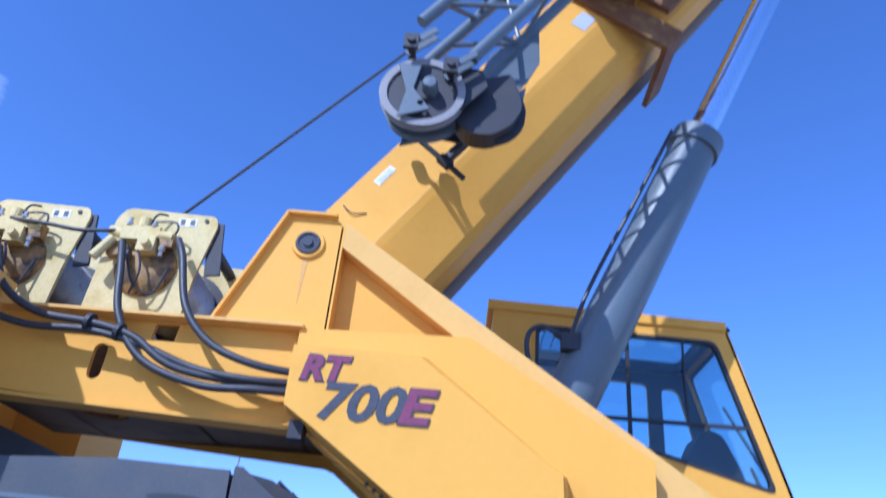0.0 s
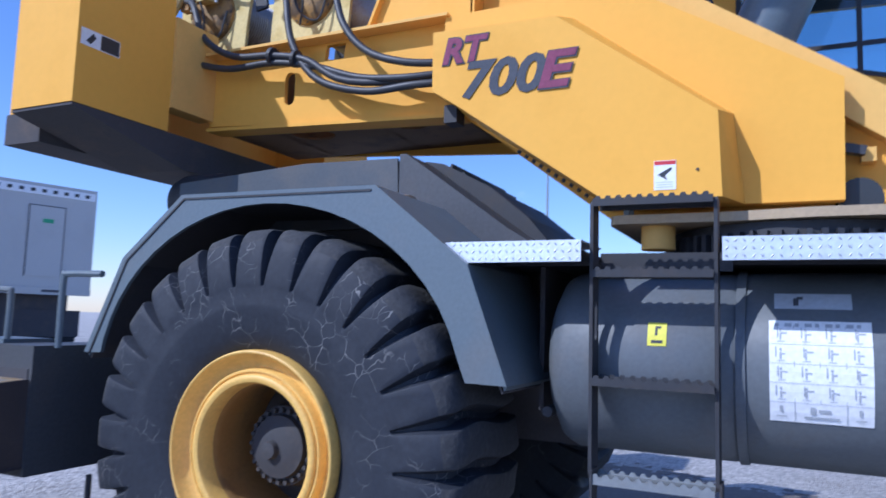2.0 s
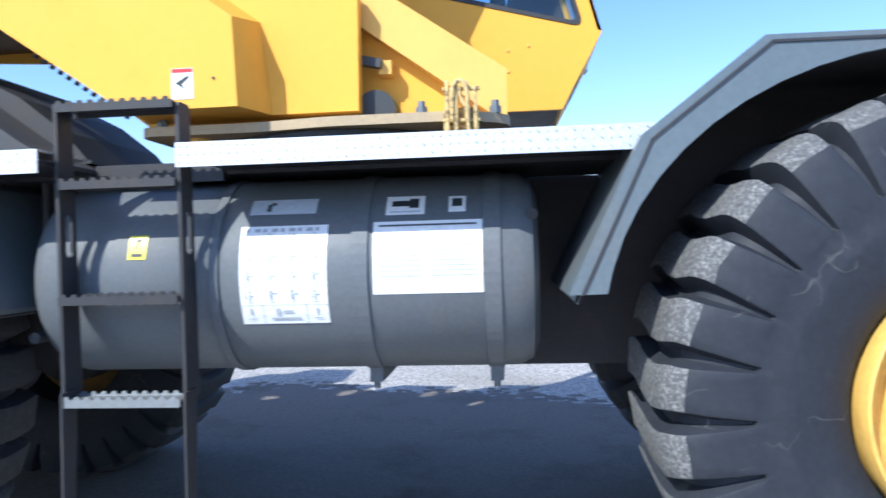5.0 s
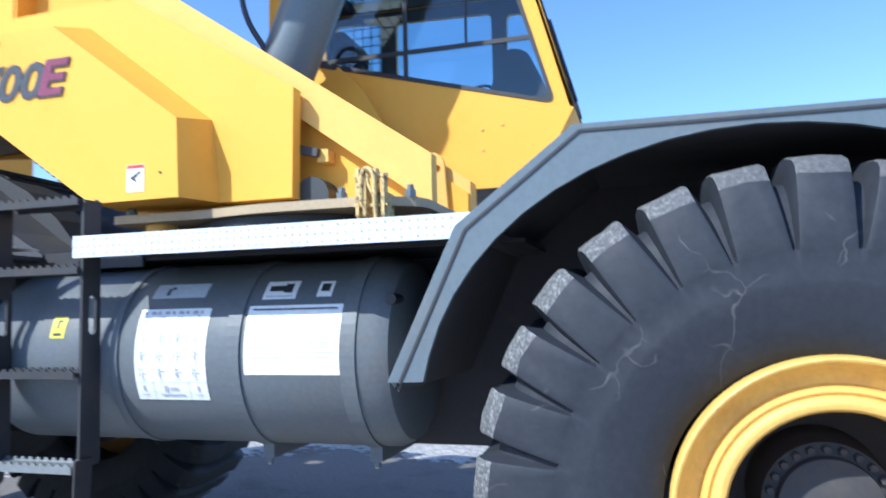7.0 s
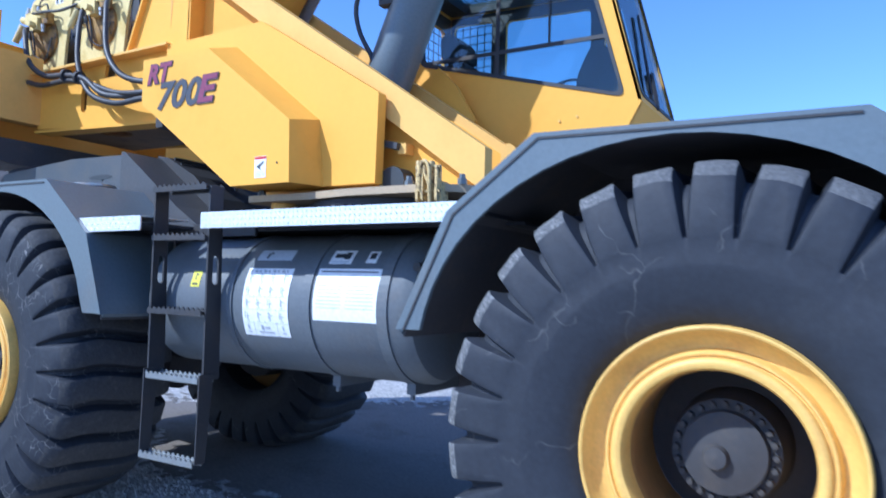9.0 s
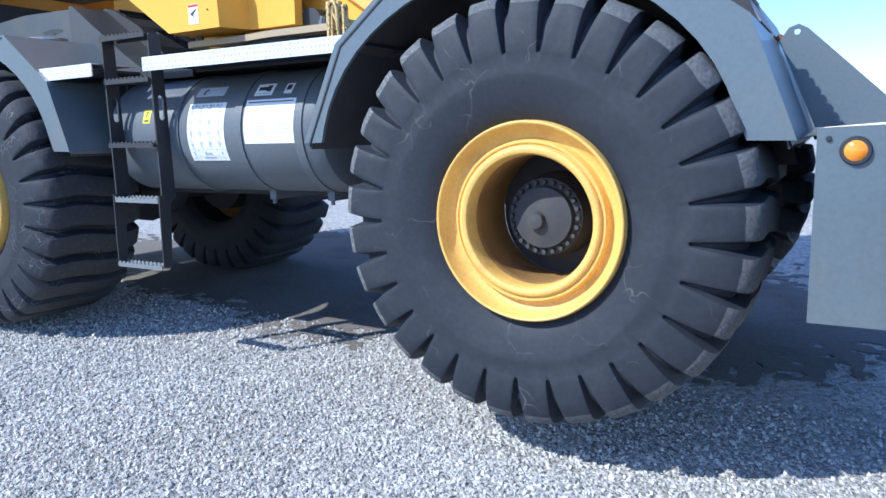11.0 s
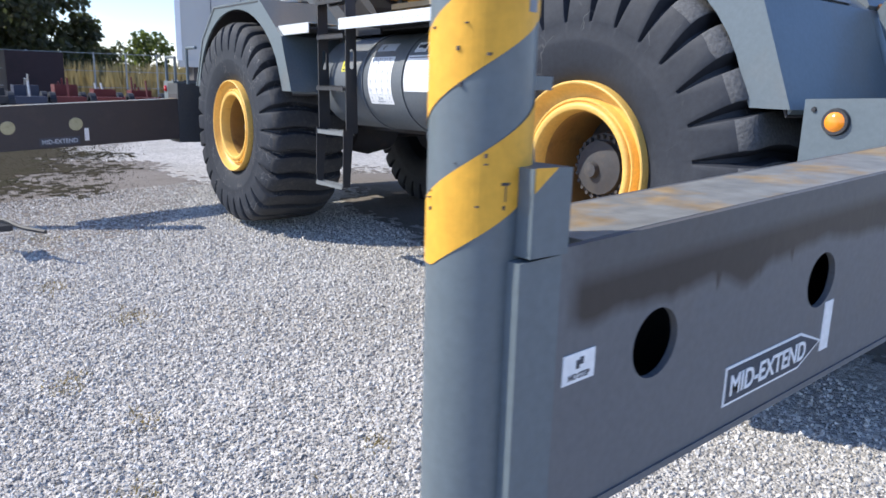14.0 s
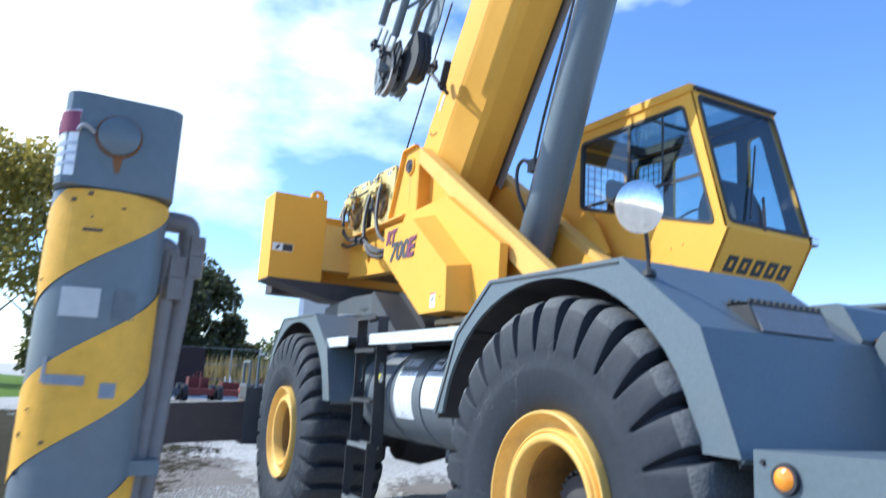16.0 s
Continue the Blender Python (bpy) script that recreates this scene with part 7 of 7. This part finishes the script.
# low weeds on the verge and in small patches on the gravel
def tufts(name, spots, mat, label, seed, tall):
    r = np.random.default_rng(seed)
    c = np.concatenate([np.stack([x + rad * r.normal(0, 0.5, n), y + rad * 0.6 * r.normal(0, 0.5, n)], -1) for x, y, rad, n in spots])
    k = len(c)
    h, w, a = r.uniform(0.3, 1.0, k) * tall, r.uniform(0.002, 0.006, k) * (1 + tall * 6), r.uniform(0, 6.28, k)
    d = np.stack([np.cos(a), np.sin(a)], -1) * w[:, None]
    lean2 = r.normal(0, 0.6, (k, 2)) * h[:, None]
    z = np.array([ground_height(p, q) for p, q in c])
    v = np.stack([np.stack([c[:, 0] - d[:, 0], c[:, 1] - d[:, 1], z], -1), np.stack([c[:, 0] + d[:, 0], c[:, 1] + d[:, 1], z], -1), np.stack([c[:, 0] + lean2[:, 0], c[:, 1] + lean2[:, 1], z + h], -1)], 1)
    return tagged(mesh_from(name, v.reshape(-1, 3).tolist(), np.arange(k * 3).reshape(-1, 3).tolist(), mat), label, "weeds", kind="stuff")


tufts("weeds", [(3.87, -1.98, 0.20, 170), (4.42, -1.40, 0.18, 150), (1.8, -1.42, 0.18, 160), (3.2, -1.75, 0.12, 90), (2.6, -1.95, 0.15, 120), (0.9, -1.7, 0.2, 160), (4.0, -1.0, 0.10, 60), (-0.6, -1.5, 0.3, 200), (-1.0, -2.45, 0.5, 500), (-0.3, -2.3, 0.4, 250)], DRYGRASS, "thin yellowish weeds in patches on the gravel", 31, 0.028)
tufts("verge_grass", [(-2.6 - 1.2 * (q % 6), -4.4 + 0.75 * (q // 6) + 0.30 * (q % 6), 0.9, 700) for q in range(36)], VERGE, "low green and brown weeds on the verge", 32, 0.03)

# wire fence
fence = thing("fence", (-35, 4, 0), "long wire fence with thin grey posts", "fence")
f0, f1 = Vector((*polar(-90, 42), 0)), Vector((*polar(-62, 42), 0))
for k in range(15):
    p = f0.lerp(f1, k / 14)
    part("post", rod(B(), p, p + Vector((0, 0, 2.6)), 0.04, 8), GALV, fence)
for z in (2.55, 1.7, 0.9):
    part("wire", bar(B(), f0 + Vector((0, 0, z)), f1 + Vector((0, 0, z)), 0.03, 0.03), GALV, fence)


# old implements parked along the fence
def implement(x, y, mat, label, k):
    r = random.Random(k)
    t = thing("farm_implement", (x, y, 0), label, "machine", "implements by the fence")
    bm = box(B(), x - 1.2, x + 1.2, y - 0.5, y + 0.5, 0.35, 0.60)
    box(bm, x - 0.4, x + 0.3, y - 0.4, y + 0.4, 0.60, 0.80 + 0.3 * r.random())
    part("body", bm, mat, t, bevel=0.05)
    for dx in (-0.8, 0.8):
        part("wheel", lathe(B(), [(-0.1, 0.25), (-0.1, 0.38), (0.1, 0.38), (0.1, 0.25)], (x + dx, y - 0.6, 0.38), AX, 16, closed=True), RUBBER, t)
    for q in range(4):
        a = r.uniform(-1.2, 1.2)
        part("upright", rod(B(), (x + a, y, 0.5), (x + a + r.uniform(-0.3, 0.3), y, 0.9 + 0.5 * r.random()), 0.04, 6), STEEL if k % 2 else mat, t)


for k, (a, d, m, lab) in enumerate(((-88.6, 30, STEEL, "rusty grey implement frame"), (-86.9, 30, TRAILERWHITE, "pale grey implement frame"), (-84.6, 31, BLACK, "dark implement by the fence"), (-82.6, 31, BLUEPAINT, "blue implement by the fence"),
                                    (-80.2, 32, REDPAINT, "red implement by the fence"), (-77.8, 32, REDPAINT, "red implement by the fence"), (-75.4, 33, REDPAINT, "red implement by the fence"), (-72.5, 33, REDPAINT, "red implement by the fence"))):
    implement(*polar(a, d), m, lab, k + 2)
bm = box(B(), -36.0, -33.0, 2.5, 4.95, 0.0, 2.5)
tagged(part("shed", bm, SHEDRED, bevel=0.05), "small dark red shed by the fence", "shed")


# box trailer
def trailer(x, y, turn, label, shaded_side):
    t = thing("box_trailer", (0, 0, 0), label, "trailer", "trailers beyond the crane")
    L, W, Z0, Z1 = 9.0, 2.5, 1.55, 4.05
    body = part("body", box(B(), 0, W, 0, L, Z0, Z1), TRAILERWHITE, t, bevel=0.03)
    part("side_panel", box(B(), -0.012, -0.002, 0.10, L, Z0 + 0.02, Z1 - 0.02), SHADEDSIDE if shaded_side else TRAILERWHITE, body, "side panels darkened for the shade between the trailers" if shaded_side else "pale side panels")
    part("rear_door", box(B(), 0.95, 1.75, -0.02, 0.0, Z0 + 0.25, Z1 - 0.55), TRAILERWHITE, body)
    bm = B()
    for a, b, c, d in ((0.93, 0.95, Z0 + 0.25, Z1 - 0.55), (1.75, 1.77, Z0 + 0.25, Z1 - 0.55), (0.93, 1.77, Z1 - 0.55, Z1 - 0.53)):
        box(bm, a, b, -0.024, -0.001, c, d)
    part("door_seam", bm, SLATE, body)
    for q in range(9):
        part("vent", box(B(), 0.16 + 0.255 * q, 0.26 + 0.255 * q, -0.03, -0.001, Z1 - 0.22, Z1 - 0.14), INK, body)
    part("top_rail", box(B(), 0.05, W - 0.05, -0.02, -0.001, Z1 - 0.28, Z1 - 0.08), WHITE, body)
    part("corner_post", box(B(), -0.05, 0.10, -0.03, 0.06, Z0, Z1), WHITE, body)
    if shaded_side:
        part("green_mark", box(B(), 1.25, 1.50, -0.025, -0.02, Z1 - 0.95, Z1 - 0.85), GREENINK, body)
    part("sill", box(B(), 0.0, W, -0.03, -0.001, Z0 - 0.18, Z0 - 0.002), TRAILERWHITE, body)
    part("print", box(B(), 1.35, 1.75, -0.034, -0.031, Z0 - 0.12, Z0 - 0.06), SLATE, body)
    part("under_frame", box(B(), 0.4, W - 0.4, 0.3, L, 0.7, Z0), UNDER, t)
    for x0 in (0.02, W - 0.5):
        for y0 in (1.0, 2.2):
            part("wheel", lathe(B(), [(0, 0.2), (0, 0.48), (0.46, 0.48), (0.46, 0.2)], (x0, y0, 0.48), (1, 0, 0), 24, closed=True), RUBBER, t)
    part("mud_flap", box(B(), 0.1, W - 0.1, 0.25, 0.27, 0.35, 1.0), UNDER, t)
    t.matrix_basis = pose(x, y, ground_height(x, y + 2.0) - 0.01, 0, 0, turn)
    return t


trailer(-14.56, 7.81, 75, "grey-white box trailer with a small rear door", True)
trailer(-15.05, 4.53, 72, "grey box trailer beside another one", False)

# lamp pole far behind the crane
LX, LY, LZ = -15.4, 53.3, 15.2
pole = thing("street_lamp", (LX, LY, 0), "thin tall grey lamp pole far off", "street lamp")
part("pole", rod(B(), (LX, LY, 0), (LX, LY, LZ), 0.14, 8, 0.07), GALV, pole)
part("arm", rod(B(), (LX, LY, LZ - 0.1), (LX - 0.7, LY, LZ), 0.05, 6), GALV, pole)
part("head", prism(B(), [(LX - 1.3, LZ - 0.06), (LX - 1.2, LZ + 0.12), (LX - 0.6, LZ + 0.10), (LX - 0.6, LZ - 0.08)], "y", LY - 0.15, LY + 0.15), GALV, pole, bevel=0.03)

# scrap by the wheel track
scrap = thing("scrap_iron", (-0.1, -1.75, 0), "dark bent scrap iron lying on the gravel", "scrap")
bm = tube(B(), [(-0.5, -2.0, 0.02), (-0.2, -1.85, 0.06), (0.05, -1.75, 0.03), (0.25, -1.62, 0.015)], 0.018, 6)
box(bm, -0.35, -0.05, -1.95, -1.8, -0.01, 0.035)
part("bar", bm, BLACK, scrap)
